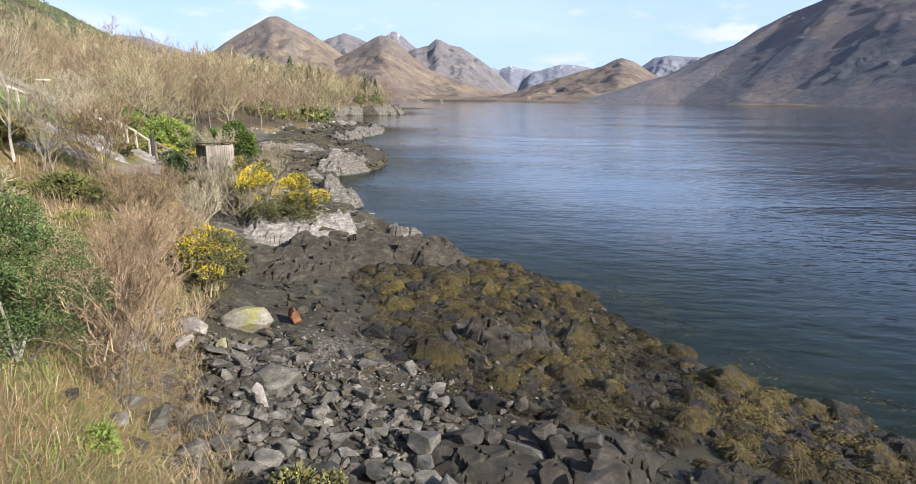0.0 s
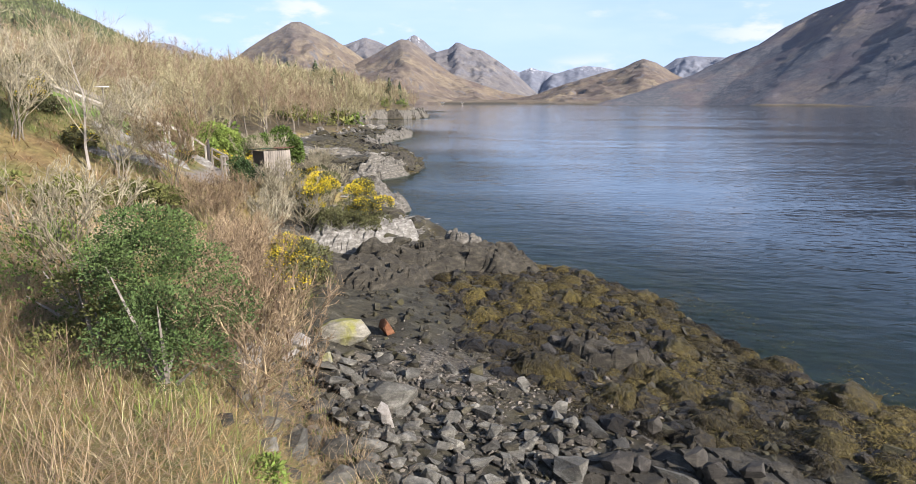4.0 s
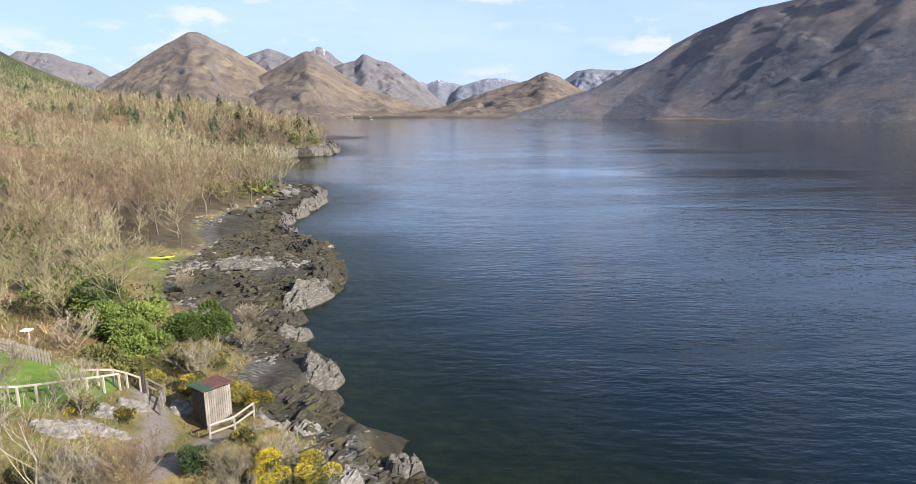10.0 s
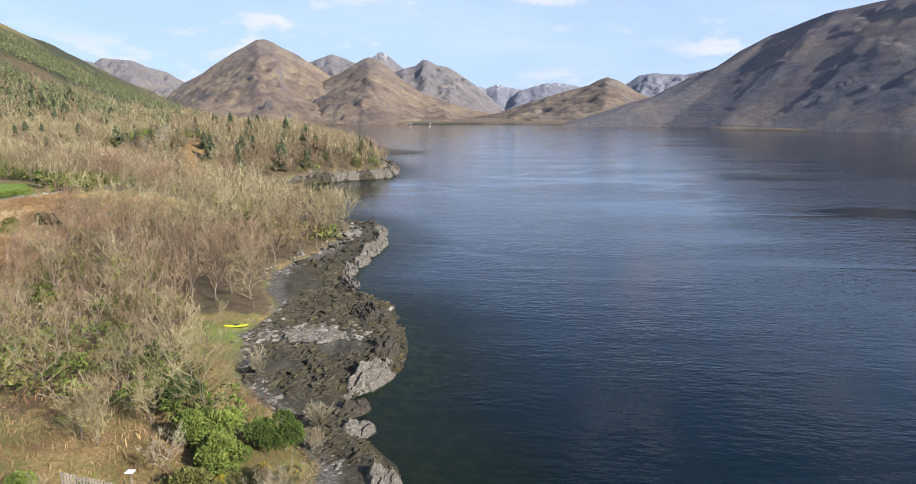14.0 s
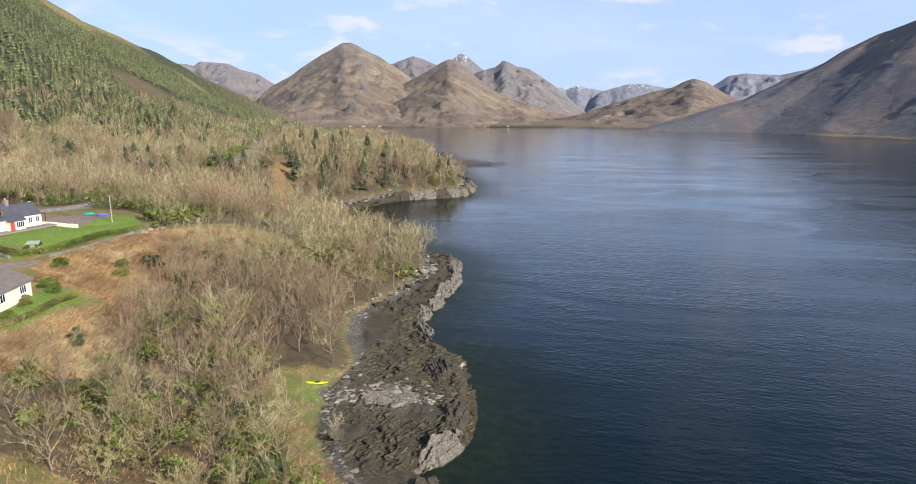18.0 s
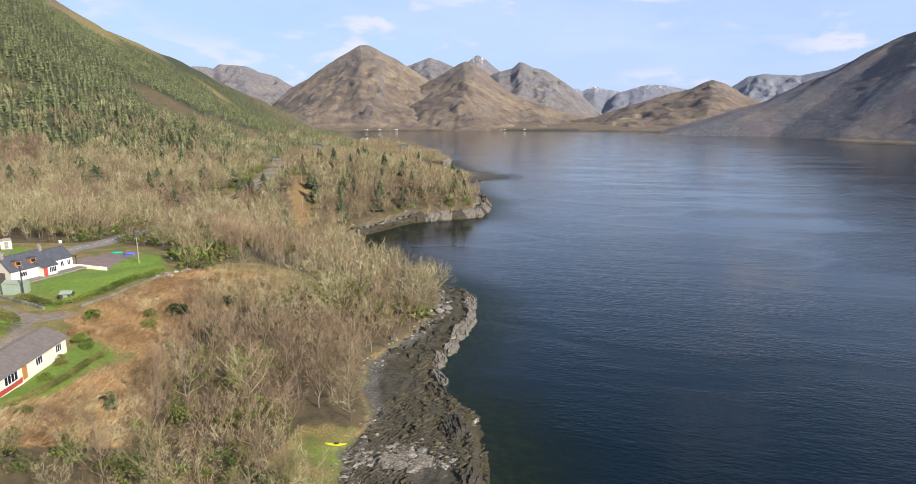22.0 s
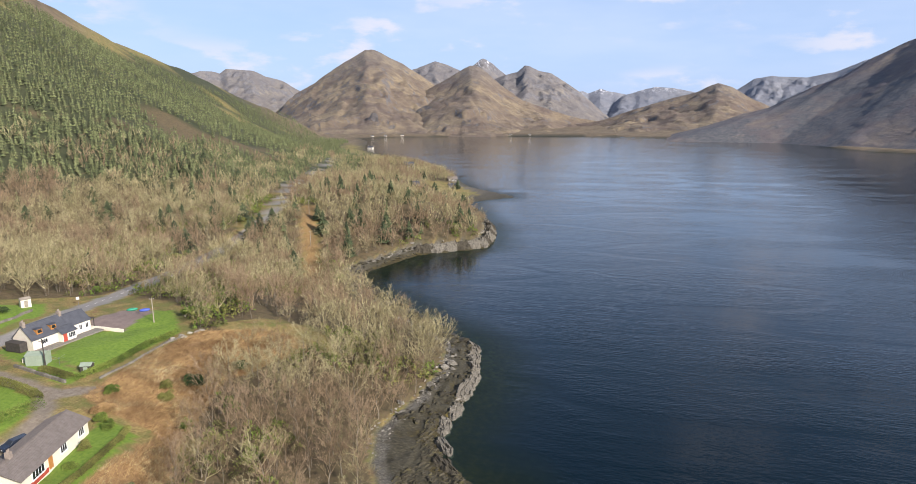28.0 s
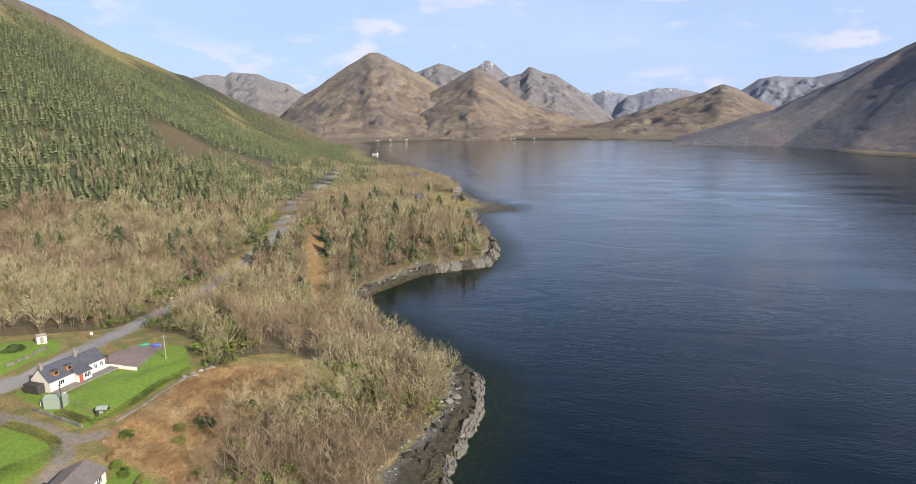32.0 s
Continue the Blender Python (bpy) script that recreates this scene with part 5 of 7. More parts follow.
def scatter(name, label, mat, box4, count, sizes, keep, flat=0.5, sink=0.3, dip=(0, 0), category="rocks", grow=0.0, slim=(0.45, 0.8)):
    """Loose or bedded stones, too many to count, where keep(x, y, d, z) allows."""
    x, y = srng.uniform(box4[0], box4[1], count), srng.uniform(box4[2], box4[3], count)
    d, z = from_water(x, y), land(x, y)
    k = keep(x, y, d, z)
    x, y, z = x[k], y[k], z[k]
    shapes = [hull_rock(srng, 11, (1, srng.uniform(*slim), flat * srng.uniform(0.7, 1.3))) for _ in range(9)]
    s = np.clip(srng.lognormal(math.log(sizes[0]), sizes[1], len(x)), sizes[0] * 0.4, sizes[0] * 4) * (1 + grow * y)
    turn = srng.normal(dip[0], dip[1], len(x)) if dip[1] else srng.uniform(0, 6.28, len(x))
    v, f = strew(shapes, x, y, z + s * flat * (0.5 - sink), turn, s, srng.integers(9, size=len(x)))
    return tagged(sheet(name, v, f, mat, False), label, category, kind="stuff")


wide_at = lambda y: np.interp(y, BY_Y, WIDE)
scatter("pebbles", "mixed grey and brown shingle between the boulders", heap_pebble, (-7, 3, 7, 18), 9500, (0.085, 0.4), lambda x, y, d, z: np.exp(-(((x + 2.8) / 3.4) ** 2 + ((y - 12.6) / 2.2) ** 2)) > srng.random(len(x)) * 0.9, 0.6)
scatter("scree", "small angular grey rubble between the boulders", heap_scree, (-8, 3, 5, 15), 5200, (0.17, 0.4), lambda x, y, d, z: np.abs(y - 10.6 + 0.45 * (x + 5.6)) < 2.2 + 0.5 * srng.normal(size=len(x)), 0.6)
scatter("shore_stones", "dark stones lying among the weed", heap_dark, (-10, 13, 5, 32), 4200, (0.18, 0.55), lambda x, y, d, z: (d > 0.1) & (d < wide_at(y) + 0.5), 0.6)
scatter("rock_ledges", "dark layered bedrock of the tidal shore", heap_dark, (-34, -3, 26, 112), 20000, (0.55, 0.55), lambda x, y, d, z: (d > -0.3) & (d < wide_at(y) + 0.3) & (fbm(x, y, 7, 2, 51) > -0.35), 0.36, 0.3, (0.9, 0.22), slim=(0.22, 0.5))
scatter("rock_ledges", "dark layered bedrock of the further shore", heap_dark, (-100, -26, 110, 345), 9000, (0.9, 0.5), lambda x, y, d, z: (d > -0.3) & (d < wide_at(y) + 0.3) & (srng.random(len(x)) < 0.8), 0.45, 0.32, (1.1, 0.4), grow=0.002)
pale_zone = lambda x, y, d, z: (d < wide_at(y) + 1.6) & (d > wide_at(y) - 2.2 - 0.9 * fbm(x, y, 5, 2, 52)) & (fbm(x, y, 9, 2, 53) > -0.3)
scatter("pale_rocks", "pale lichened rocks along the edge of the bank", heap_pale, (-45, -5, 24, 112), 4000, (0.5, 0.5), lambda x, y, d, z: pale_zone(x, y, d, z) & (y > 25.5), 0.4, 0.3, (0.9, 0.4))
scatter("pale_rocks", "ribbed pale ledge dipping to the water", heap_pale, (-12, -4, 25, 34), 700, (0.3, 0.5), lambda x, y, d, z: (d > 1.4) & (np.exp(-(((x + 7.7) / 2.2) ** 2 + ((y - 29.6) / 2.8) ** 2)) > srng.random(len(x)) * 0.8), 0.2, 0.25, (0.75, 0.2), slim=(0.2, 0.45))
scatter("pale_rocks", "pale rocks along the further bank", heap_pale, (-100, -30, 110, 345), 9000, (0.75, 0.45), lambda x, y, d, z: pale_zone(x, y, d, z) & ((y < 172) | (y > 228)), 0.5, 0.3, grow=0.002)
scatter("pale_rocks", "barnacled pale rock at the waterline", heap_pale, (-60, -4, 30, 345), 16000, (0.8, 0.45), lambda x, y, d, z: (d > -0.25) & (d < 1.3) & (fbm(x, y, 11, 2, 54) > 0.12) & ((y < 172) | (y > 228)), 0.55, 0.3, (0.9, 0.3))
scatter("pale_rocks", "ribs of pale rock above the kayak beach", heap_pale, (-36, -18, 68, 80), 1800, (0.7, 0.5), lambda x, y, d, z: np.exp(-(((x + 27) / 5) ** 2 + ((y - 74 - 0.3 * (x + 27)) / 2.6) ** 2)) > srng.random(len(x)), 0.35, 0.3, (0.35, 0.2))


# fronds of wrack hanging over the mounds
def fronds(count):
    pick = srng.integers(len(spots), size=count)
    c = np.array(spots)[pick]
    a, t = srng.uniform(0, 6.28, count), np.sqrt(srng.random(count))
    r = 0.5 * c[:, 2] * t
    x, y = c[:, 0] + r * np.cos(a), c[:, 1] + r * np.sin(a)
    top = land(c[:, 0], c[:, 1]) + c[:, 2] * (0.26 * np.sqrt(np.clip(1 - t * t, 0, 1)) + 0.03)
    p = np.stack([x, y, top], 1)
    down = np.stack([np.cos(a), np.sin(a), -0.35 - 1.2 * t], 1) + srng.normal(0, 0.45, (count, 3))
    down /= np.linalg.norm(down, axis=1)[:, None]
    side = np.stack([-np.sin(a), np.cos(a), 0 * a], 1) + srng.normal(0, 0.4, (count, 3))
    s, w = srng.uniform(0.06, 0.18, count)[:, None], srng.uniform(0.004, 0.008, count)[:, None]
    up = np.array((0, 0, 0.03))
    v = np.stack([p - side * w, p + side * w, p + down * s + up], 1).reshape(-1, 3)
    return v, np.arange(3 * count).reshape(-1, 3)


def carpet(count, z_of, keep, box4):
    """Strands of weed lying over the ground or on the water."""
    x, y = srng.uniform(box4[0], box4[1], count), srng.uniform(box4[2], box4[3], count)
    k = keep(x, y, from_water(x, y))
    x, y = x[k], y[k]
    n = len(x)
    z = z_of(x, y)
    a = srng.uniform(0, 6.28, n)
    s, w = srng.uniform(0.06, 0.16, n), srng.uniform(0.004, 0.008, n)
    c, q = np.cos(a), np.sin(a)
    p = np.stack([x, y, z + 0.02], 1)
    side = np.stack([-q * w, c * w, srng.normal(0, 0.006, n)], 1)
    tip = p + np.stack([c * s, q * s, srng.uniform(-0.05, 0.08, n)], 1)
    return np.stack([p - side, p + side, tip], 1).reshape(-1, 3), np.arange(3 * n).reshape(-1, 3)


frond_mat = twig_material("wrack_fronds", (0.02, 0.015, 0.006), (0.15, 0.112, 0.03), 0.9)
weedy = lambda x, y, d: (d > -0.3) & (d < 8.6) & (fbm(x, y, 2.2, 3, 57) > -0.25) & ((x > 3.0) | (y > 11.6)) & (srng.random(len(x)) < np.clip(1.25 - y / 32, 0.1, 1))
tagged(sheet("seaweed_strands", *carpet(420000, land, weedy, (-6, 12, 6, 31)), frond_mat, False), "matted olive-brown wrack lying over the stones", "seaweed", kind="stuff")
tagged(sheet("floating_weed", *carpet(14000, lambda x, y: 0 * x - 0.01, lambda x, y, d: (d > -2.6) & (d < 0.2) & (fbm(x, y, 1.5, 2, 58) > 0.05), (1, 15, 7, 26)), frond_mat, False), "loose strands of wrack floating at the tide edge", "seaweed", kind="stuff")
tagged(sheet("seaweed_fronds", *fronds(210000), frond_mat, False), "hanging olive-brown fronds of bladder wrack", "seaweed", kind="stuff")


# ---- plants of the near bank ----
brng = np.random.default_rng(5)


def leafy(name, x, y, w, h, count, size, mat, label, category="bush", lumps=7, flowers=0, stem=0.35, stem_mat=None, sink=0.1):
    """A bush: a few stems and a heap of single leaves; flowers: so many yellow blooms at its ends."""
    z = ground_at(x, y) - sink
    thing = empty(name, Matrix.Translation((x, y, z)), label, category)
    ls = []
    for _ in range(lumps):
        a, r = brng.uniform(0, 6.28), w * 0.32 * math.sqrt(brng.random())
        s = w * (brng.uniform(0.2, 0.32) if lumps < 14 else brng.uniform(0.11, 0.22))
        top = h * (1 - 0.5 * (r / (w * 0.4)) ** 2) * brng.uniform(0.3, 1.0)
        ls.append((math.cos(a) * r, math.sin(a) * r, max(top - s * 0.8, s * 0.5), s, s, min(s * 0.85, top * 0.6)))
    twigs = []
    for k in range(5):
        q = ls[k % lumps]
        twigs.append(prism((brng.normal(0, 0.05), brng.normal(0, 0.05), -0.1), q[:3], 0.03 * w ** 0.5, 0.008))
    for v, f in twigs:
        sheet("stem", v, f, stem_mat or bark_pale, False).parent = thing
    sheet("foliage", *leaves(brng, count, ls, size), mat, False).parent = thing
    if flowers:
        up = [(a, b, c + 0.25 * q, q * 1.02, q * 1.02, r * 0.85) for a, b, c, q, _, r in ls if c > h * 0.3] or ls
        sheet("blossom", *leaves(brng, int(flowers * 5), [q for q in up if brng.random() < 0.7] or up, 0.022 + 0.004 * w, 1.2), flower_mat, False).parent = thing
    return thing


gorse_leaf = twig_material("gorse_spines", (0.055, 0.06, 0.018), (0.14, 0.135, 0.05), 0.35)
for x, y, w, h, bloom in ((-10.2, 25.4, 3.2, 3.5, 1900), (-8.9, 26.4, 2.6, 2.9, 1300), (-8.5, 16.9, 2.5, 2.3, 700), (-9.5, 18.6, 2.3, 2.1, 560), (-10.7, 18.3, 1.3, 1.2, 160), (-10.4, 21.6, 1.1, 0.9, 120),
                          (-2.3, 6.7, 1.5, 1.0, 90), (-16.0, 37.0, 2.4, 1.7, 260), (-13.6, 33.4, 2.0, 1.5, 300), (-19.9, 27.7, 1.6, 1.1, 220), (-18.5, 28.9, 1.0, 0.8, 90), (-19.8, 34.4, 1.8, 1.5, 220), (-17.4, 34.8, 2.0, 1.6, 200), (-23.4, 25.0, 2.8, 1.8, 420),
                          (-19.5, 38.6, 2.2, 1.7, 240), (-23.4, 40.6, 1.7, 1.3, 180), (-18.2, 40.2, 2.4, 1.5, 150), (-18.6, 21.9, 1.5, 1.0, 160), (-12.6, 28.2, 1.3, 0.8, 90), (-21.9, 37.6, 1.8, 1.3, 160), (-15.6, 35.4, 1.6, 1.3, 150), (-21.2, 23.6, 2.0, 1.4, 260)):
    leafy("gorse_bush", x, y, w, h, int(2000 * w), 0.06, gorse_leaf, "spiny gorse bush covered with bright yellow blossom" if bloom > 200 else "straggling gorse bush with scattered yellow blossom", "gorse", 20, bloom if y < 27 else int(bloom * 2.2))

leafy("holly_bush", -6.75, 7.7, 2.7, 2.6, 22000, 0.026, leaf_dark, "dense glossy dark green holly on a pale trunk", "holly", 30, 0, sink=0.1)
leafy("bramble_bush", -8.1, 8.3, 2.2, 1.5, 3400, 0.04, leaf_olive, "tangled dark bramble beside the holly", "bush", 16)
leafy("willow_bush", -9.2, 9.4, 2.8, 2.2, 2200, 0.035, leaf_green, "thin willow bush coming into fresh green leaf", "bush", 9)
for x, y, w, h, n, mat, label in ((-30.8, 49.0, 4.4, 5.4, 4600, leaf_dark, "tall dark evergreen bush beside bare trees"), (-25.6, 43.8, 6.2, 3.6, 6000, leaf_green, "broad bright green rhododendron bush"),
                                  (-20.6, 44.6, 4.8, 3.3, 4600, leaf_green, "rounded bright green rhododendron bush"), (-24.0, 35.8, 5.2, 2.1, 4200, leaf_olive, "olive-green thicket above the lawn"),
                                  (-21.4, 36.2, 2.8, 1.8, 2000, leaf_olive, "low olive-green thicket above the lawn"), (-23.2, 40.2, 4.8, 2.6, 3600, leaf_green, "bright green evergreen bush at the wood edge"),
                                  (-13.9, 25.6, 1.9, 1.6, 1500, leaf_dark, "low dark juniper beside the path"), (-20.0, 14.6, 2.6, 1.2, 1500, leaf_olive, "low green bush on the bracken bank"),
                                  (-33.0, 33.4, 2.4, 1.3, 1400, leaf_green, "green bush at the end of the lawn"), (-40.5, 62.0, 3.0, 2.8, 1700, leaf_dark, "dark holly under the bare trees"),
                                  (-14.4, 19.0, 3.0, 1.0, 2000, leaf_olive, "yellow-green bramble patch on the bank"), (-17.6, 16.0, 3.2, 0.9, 2000, leaf_olive, "low yellow-green patch in the dead grass"), (-12.6, 21.2, 2.6, 1.1, 1700, leaf_olive, "low olive-green bramble patch on the bank"), (-15.6, 17.4, 2.6, 1.0, 1500, leaf_olive, "low green patch among dead bracken"), (-11.2, 15.6, 1.8, 0.8, 900, leaf_olive, "small olive-green bramble patch"), (-12.4, 12.6, 1.6, 0.7, 700, leaf_green, "low tuft of green bramble leaves"), (-5.0, 6.7, 0.7, 0.45, 500, leaf_green, "small bright green herb clump")):
    leafy("evergreen_bush", x, y, w, h, int(n * 1.5), 0.03 + 0.02 * w, mat, label, "bush", 14)

# leafless shrubs and saplings
def shrub(name, x, y, high, shape, mat, label, turn=0.0, stem=bark_grey):
    thing = empty(name, pose(x, y, ground_at(x, y), 0, 0, turn), label, "shrub" if high < 3.5 else "tree")
    trunk, crown = shape
    sheet("trunk", *trunk, stem, False).parent = thing
    sheet("crown", *crown, mat, False).parent = thing
    return thing


bramble_mat = twig_material("bramble_stems", (0.18, 0.125, 0.068), (0.36, 0.265, 0.155), 0.35)
grey_mat = twig_material("grey_twigs", (0.20, 0.172, 0.105), (0.41, 0.36, 0.24), 0.35)
shrub("birch_tree", -17.3, 20.6, 5.6, bare_tree(brng, 5.6, 12, 4, 6, 0.007, 1, 0.9), grey_mat, "slender leafless white-barked birch on the bank", 0.0, bark_pale)
shrub("birch_tree", -14.1, 13.6, 1.7, bare_tree(brng, 1.9, 4, 2, 2, 0.006, 1, 0.8), grey_mat, "crooked pale sapling in the bracken")
for x, y, h, stems, mat, label in ((-19.6, 20.4, 3.6, 6, grey_mat, "many-stemmed grey leafless willow"), (-21.5, 25.6, 3.4, 5, grey_mat, "leafless grey willow below the fence"), (-22.6, 21.4, 4.0, 4, grey_mat, "tangled leafless grey willow"),
                                   (-19.6, 27.4, 3.0, 4, grey_mat, "leafless grey shrub on the stony bank"), (-20.2, 17.0, 3.4, 4, grey_mat, "leafless grey willow among bracken"), (-24.6, 23.6, 4.0, 4, grey_mat, "leafless shrub beside the rail fence"),
                                   (-12.4, 19.6, 2.4, 7, bramble_mat, "rounded thicket of brown leafless twigs"), (-15.2, 22.4, 3.2, 8, bramble_mat, "dense brown leafless thicket below the path"), (-16.4, 21.0, 3.0, 7, grey_mat, "dense grey leafless thicket on the bank"), (-13.2, 22.6, 2.4, 7, bramble_mat, "brown leafless thicket beside the juniper"), (-12.2, 25.0, 2.6, 8, grey_mat, "grey thorny thicket in front of the hut"), (-11.6, 20.8, 2.0, 7, bramble_mat, "low brown thicket on the bank"), (-11.6, 22.8, 2.6, 6, grey_mat, "grey thorny thicket on the bank"), (-17.9, 37.4, 3.0, 7, grey_mat, "grey leafless thicket above the hut"), (-10.9, 24.6, 2.4, 6, grey_mat, "grey leafless thicket above the rock"),
                                   (-10.8, 26.8, 2.2, 6, grey_mat, "grey leafless thicket under the gorse"), (-5.7, 8.3, 2.6, 5, bramble_mat, "reddish leafless shrub at the shore edge"),
                                   (-6.4, 9.4, 2.2, 6, bramble_mat, "reddish leafless shrub above the boulders"), (-7.4, 11.0, 2.0, 7, bramble_mat, "tangle of reddish bramble stems"), (-8.4, 12.6, 2.1, 7, bramble_mat, "tangle of russet stems on the bank"),
                                   (-9.0, 14.4, 2.0, 7, bramble_mat, "thicket of russet stems on the bank"), (-9.4, 16.2, 1.9, 7, bramble_mat, "russet thicket behind the pale boulder"), (-10.6, 17.6, 1.8, 6, bramble_mat, "russet thicket above the shore"),
                                   (-8.9, 9.0, 2.6, 5, grey_mat, "thin leafless sapling behind the holly"), (-18.2, 46.2, 2.2, 8, grey_mat, "pale grey leafless thicket above the rocks"), (-18.9, 49.8, 2.4, 8, grey_mat, "pale grey thicket on the shore edge"),
                                   (-26.4, 38.9, 3.2, 3, grey_mat, "leafless shrub beside the picket fence"), (-32.4, 40.3, 4.8, 4, twig_tan, "pale many-stemmed birch above the bracken"), (-31.0, 45.2, 4.8, 3, twig_tan, "leaning pale birch at the wood edge"),
                                   (-34.4, 41.2, 4.8, 3, twig_tan, "pale leafless birch at the wood edge"), (-29.0, 62.4, 2.6, 2, grey_mat, "small bare sapling above the kayak beach"), (-28.2, 60.2, 1.8, 6, grey_mat, "leafless thicket beside the rocks")):
    shrub("leafless_shrub", x, y, h, bare_tree(brng, h, 7, 4, 8 if stems > 4 else 9, 0.006 + 0.0011 * h + 0.00022 * max(y - 15, 0), stems, 0.75, 1.1, 5), mat, label, brng.uniform(0, 360))


# dead grass, green grass and fallen bracken
def blades(name, label, mat, count, where, long, wide, lean, keep):
    x, y = brng.uniform(where[0], where[1], count), brng.uniform(where[2], where[3], count)
    near = np.clip(14 / np.hypot(x, y), 0.12, 1)
    d = from_water(x, y)
    k = (brng.random(count) < near ** 0.8) & (d > np.interp(y, BY_Y, WIDE) - 0.4) & (along(PATH_LINE, x, y)[0] > 1.0) & keep(x, y) & (np.hypot(x + 15.4, y - 32) > 1.3) & ~inside(UPPER_LAWN, x, y)
    x, y, near = x[k], y[k], near[k]
    z = land(x, y)
    n = len(x)
    a, t = brng.uniform(0, 6.28, n), np.clip(brng.normal(lean, 0.3, n), 0.05, 1.45)
    s = long * brng.uniform(0.5, 1.4, n)
    w = wide * brng.uniform(0.7, 1.3, n) / near ** 0.55
    out = np.stack([np.cos(a) * np.sin(t), np.sin(a) * np.sin(t), np.cos(t)], 1)
    side = np.stack([-np.sin(a), np.cos(a), 0 * a], 1)
    p = np.stack([x, y, z - 0.03], 1)
    mid = p + out * s[:, None] * 0.55
    tip = mid + (out * 0.8 + np.array((0, 0, -0.35))) * s[:, None] * 0.5
    v = np.stack([p - side * w[:, None], p + side * w[:, None], mid + side * w[:, None] * 0.8, mid - side * w[:, None] * 0.8, tip], 1).reshape(-1, 3)
    i = np.arange(n) * 5
    f = np.concatenate([np.stack([i, i + 1, i + 2], 1), np.stack([i, i + 2, i + 3], 1), np.stack([i + 3, i + 2, i + 4], 1)])
    return tagged(sheet(name, v, f, mat, False), label, "grass", kind="stuff")


straw = twig_material("dry_grass", (0.29, 0.235, 0.12), (0.50, 0.42, 0.23), 0.4)
fern = twig_material("dead_bracken", (0.20, 0.118, 0.05), (0.40, 0.265, 0.12), 0.4)
dry_bramble = twig_material("bramble_dry", (0.22, 0.15, 0.085), (0.42, 0.31, 0.18), 0.4)
fresh = twig_material("fresh_grass", (0.09, 0.12, 0.02), (0.215, 0.245, 0.055), 0.35)
near_box = (-13, -0.5, 2.2, 14)
blades("dry_grass", "bleached dead grass on the near bank", straw, 60000, near_box, 0.27, 0.0022, 1.3, lambda x, y: fbm(x, y, 2.5, 3, 64) > -0.35)
blades("dead_bracken", "brown bramble and bracken litter on the near bank", fern, 90000, near_box, 0.36, 0.0028, 1.25, lambda x, y: fbm(x, y, 3, 3, 65) > -0.4)
blades("green_grass", "green shoots in the dead grass", fresh, 20000, near_box, 0.16, 0.0035, 0.7, lambda x, y: fbm(x, y, 2.2, 3, 66) > 0.12)
blades("bramble_stems", "arching russet bramble stems on the near bank", dry_bramble, 20000, (-12, -3.5, 3, 16), 0.8, 0.0026, 0.95, lambda x, y: (fbm(x, y, 3, 3, 67) > -0.1))
blades("bramble_stems", "arching russet stems on the bank above the shore", dry_bramble, 8000, (-17, -7, 11, 26), 0.8, 0.0055, 0.7, lambda x, y: fbm(x, y, 3.5, 3, 68) > -0.25)
bank_box = (-30, 0, 2.5, 48)
blades("dry_grass", "tussocks of bleached dead grass on the bank", straw, 70000, bank_box, 0.38, 0.0045, 1.1, lambda x, y: fbm(x, y, 4, 3, 61) > -0.25)
blades("dead_bracken", "flattened russet stems of dead bracken", fern, 60000, bank_box, 0.55, 0.010, 1.2, lambda x, y: fbm(x, y, 6, 3, 62) > -0.15)
blades("green_grass", "fresh green grass between the dead bracken", fresh, 200000, bank_box, 0.26, 0.0065, 0.7, lambda x, y: fbm(x, y, 5, 3, 63) > -0.2)
blades("dead_bracken", "flattened russet bracken at the edge of the wood", fern, 60000, (-50, -17, 32, 62), 0.7, 0.014, 1.15, lambda x, y: fbm(x, y, 6, 3, 69) > -0.25)
blades("green_grass", "fresh green grass at the edge of the wood", fresh, 50000, (-50, -17, 32, 62), 0.35, 0.012, 0.6, lambda x, y: fbm(x, y, 5, 3, 70) > 0.1)


def field_litter(name, label, mat, count, long, wide, lean, seed, low):
    """Flattened stems over the open field behind the wood."""
    x, y = brng.uniform(-95, -56, count), brng.uniform(46, 132, count)
    k = inside(FIELD, x, y) & (fbm(x, y, 7, 3, seed) > low)
    x, y = x[k], y[k]
    n = len(x)
    a, t, size = brng.uniform(0, 6.28, n) * 0.5 + 2.2 * fbm(x, y, 12, 2, seed + 1), np.clip(brng.normal(lean, 0.25, n), 0.1, 1.5), long * brng.uniform(0.5, 1.5, n)
    p = np.stack([x, y, land(x, y) - 0.02], 1)
    q = p + np.stack([np.cos(a) * np.sin(t), np.sin(a) * np.sin(t), np.cos(t)], 1) * size[:, None]
    return tagged(sheet(name, *slivers(p, q, np.full(n, wide), brng), mat, False), label, "bracken", kind="stuff")


field_litter("dead_bracken", "flattened russet bracken covering the open field", fern, 110000, 1.2, 0.04, 1.25, 120, -0.35)
field_litter("dry_grass", "bleached grass among the dead bracken of the field", straw, 60000, 0.9, 0.03, 1.1, 124, 0.0)


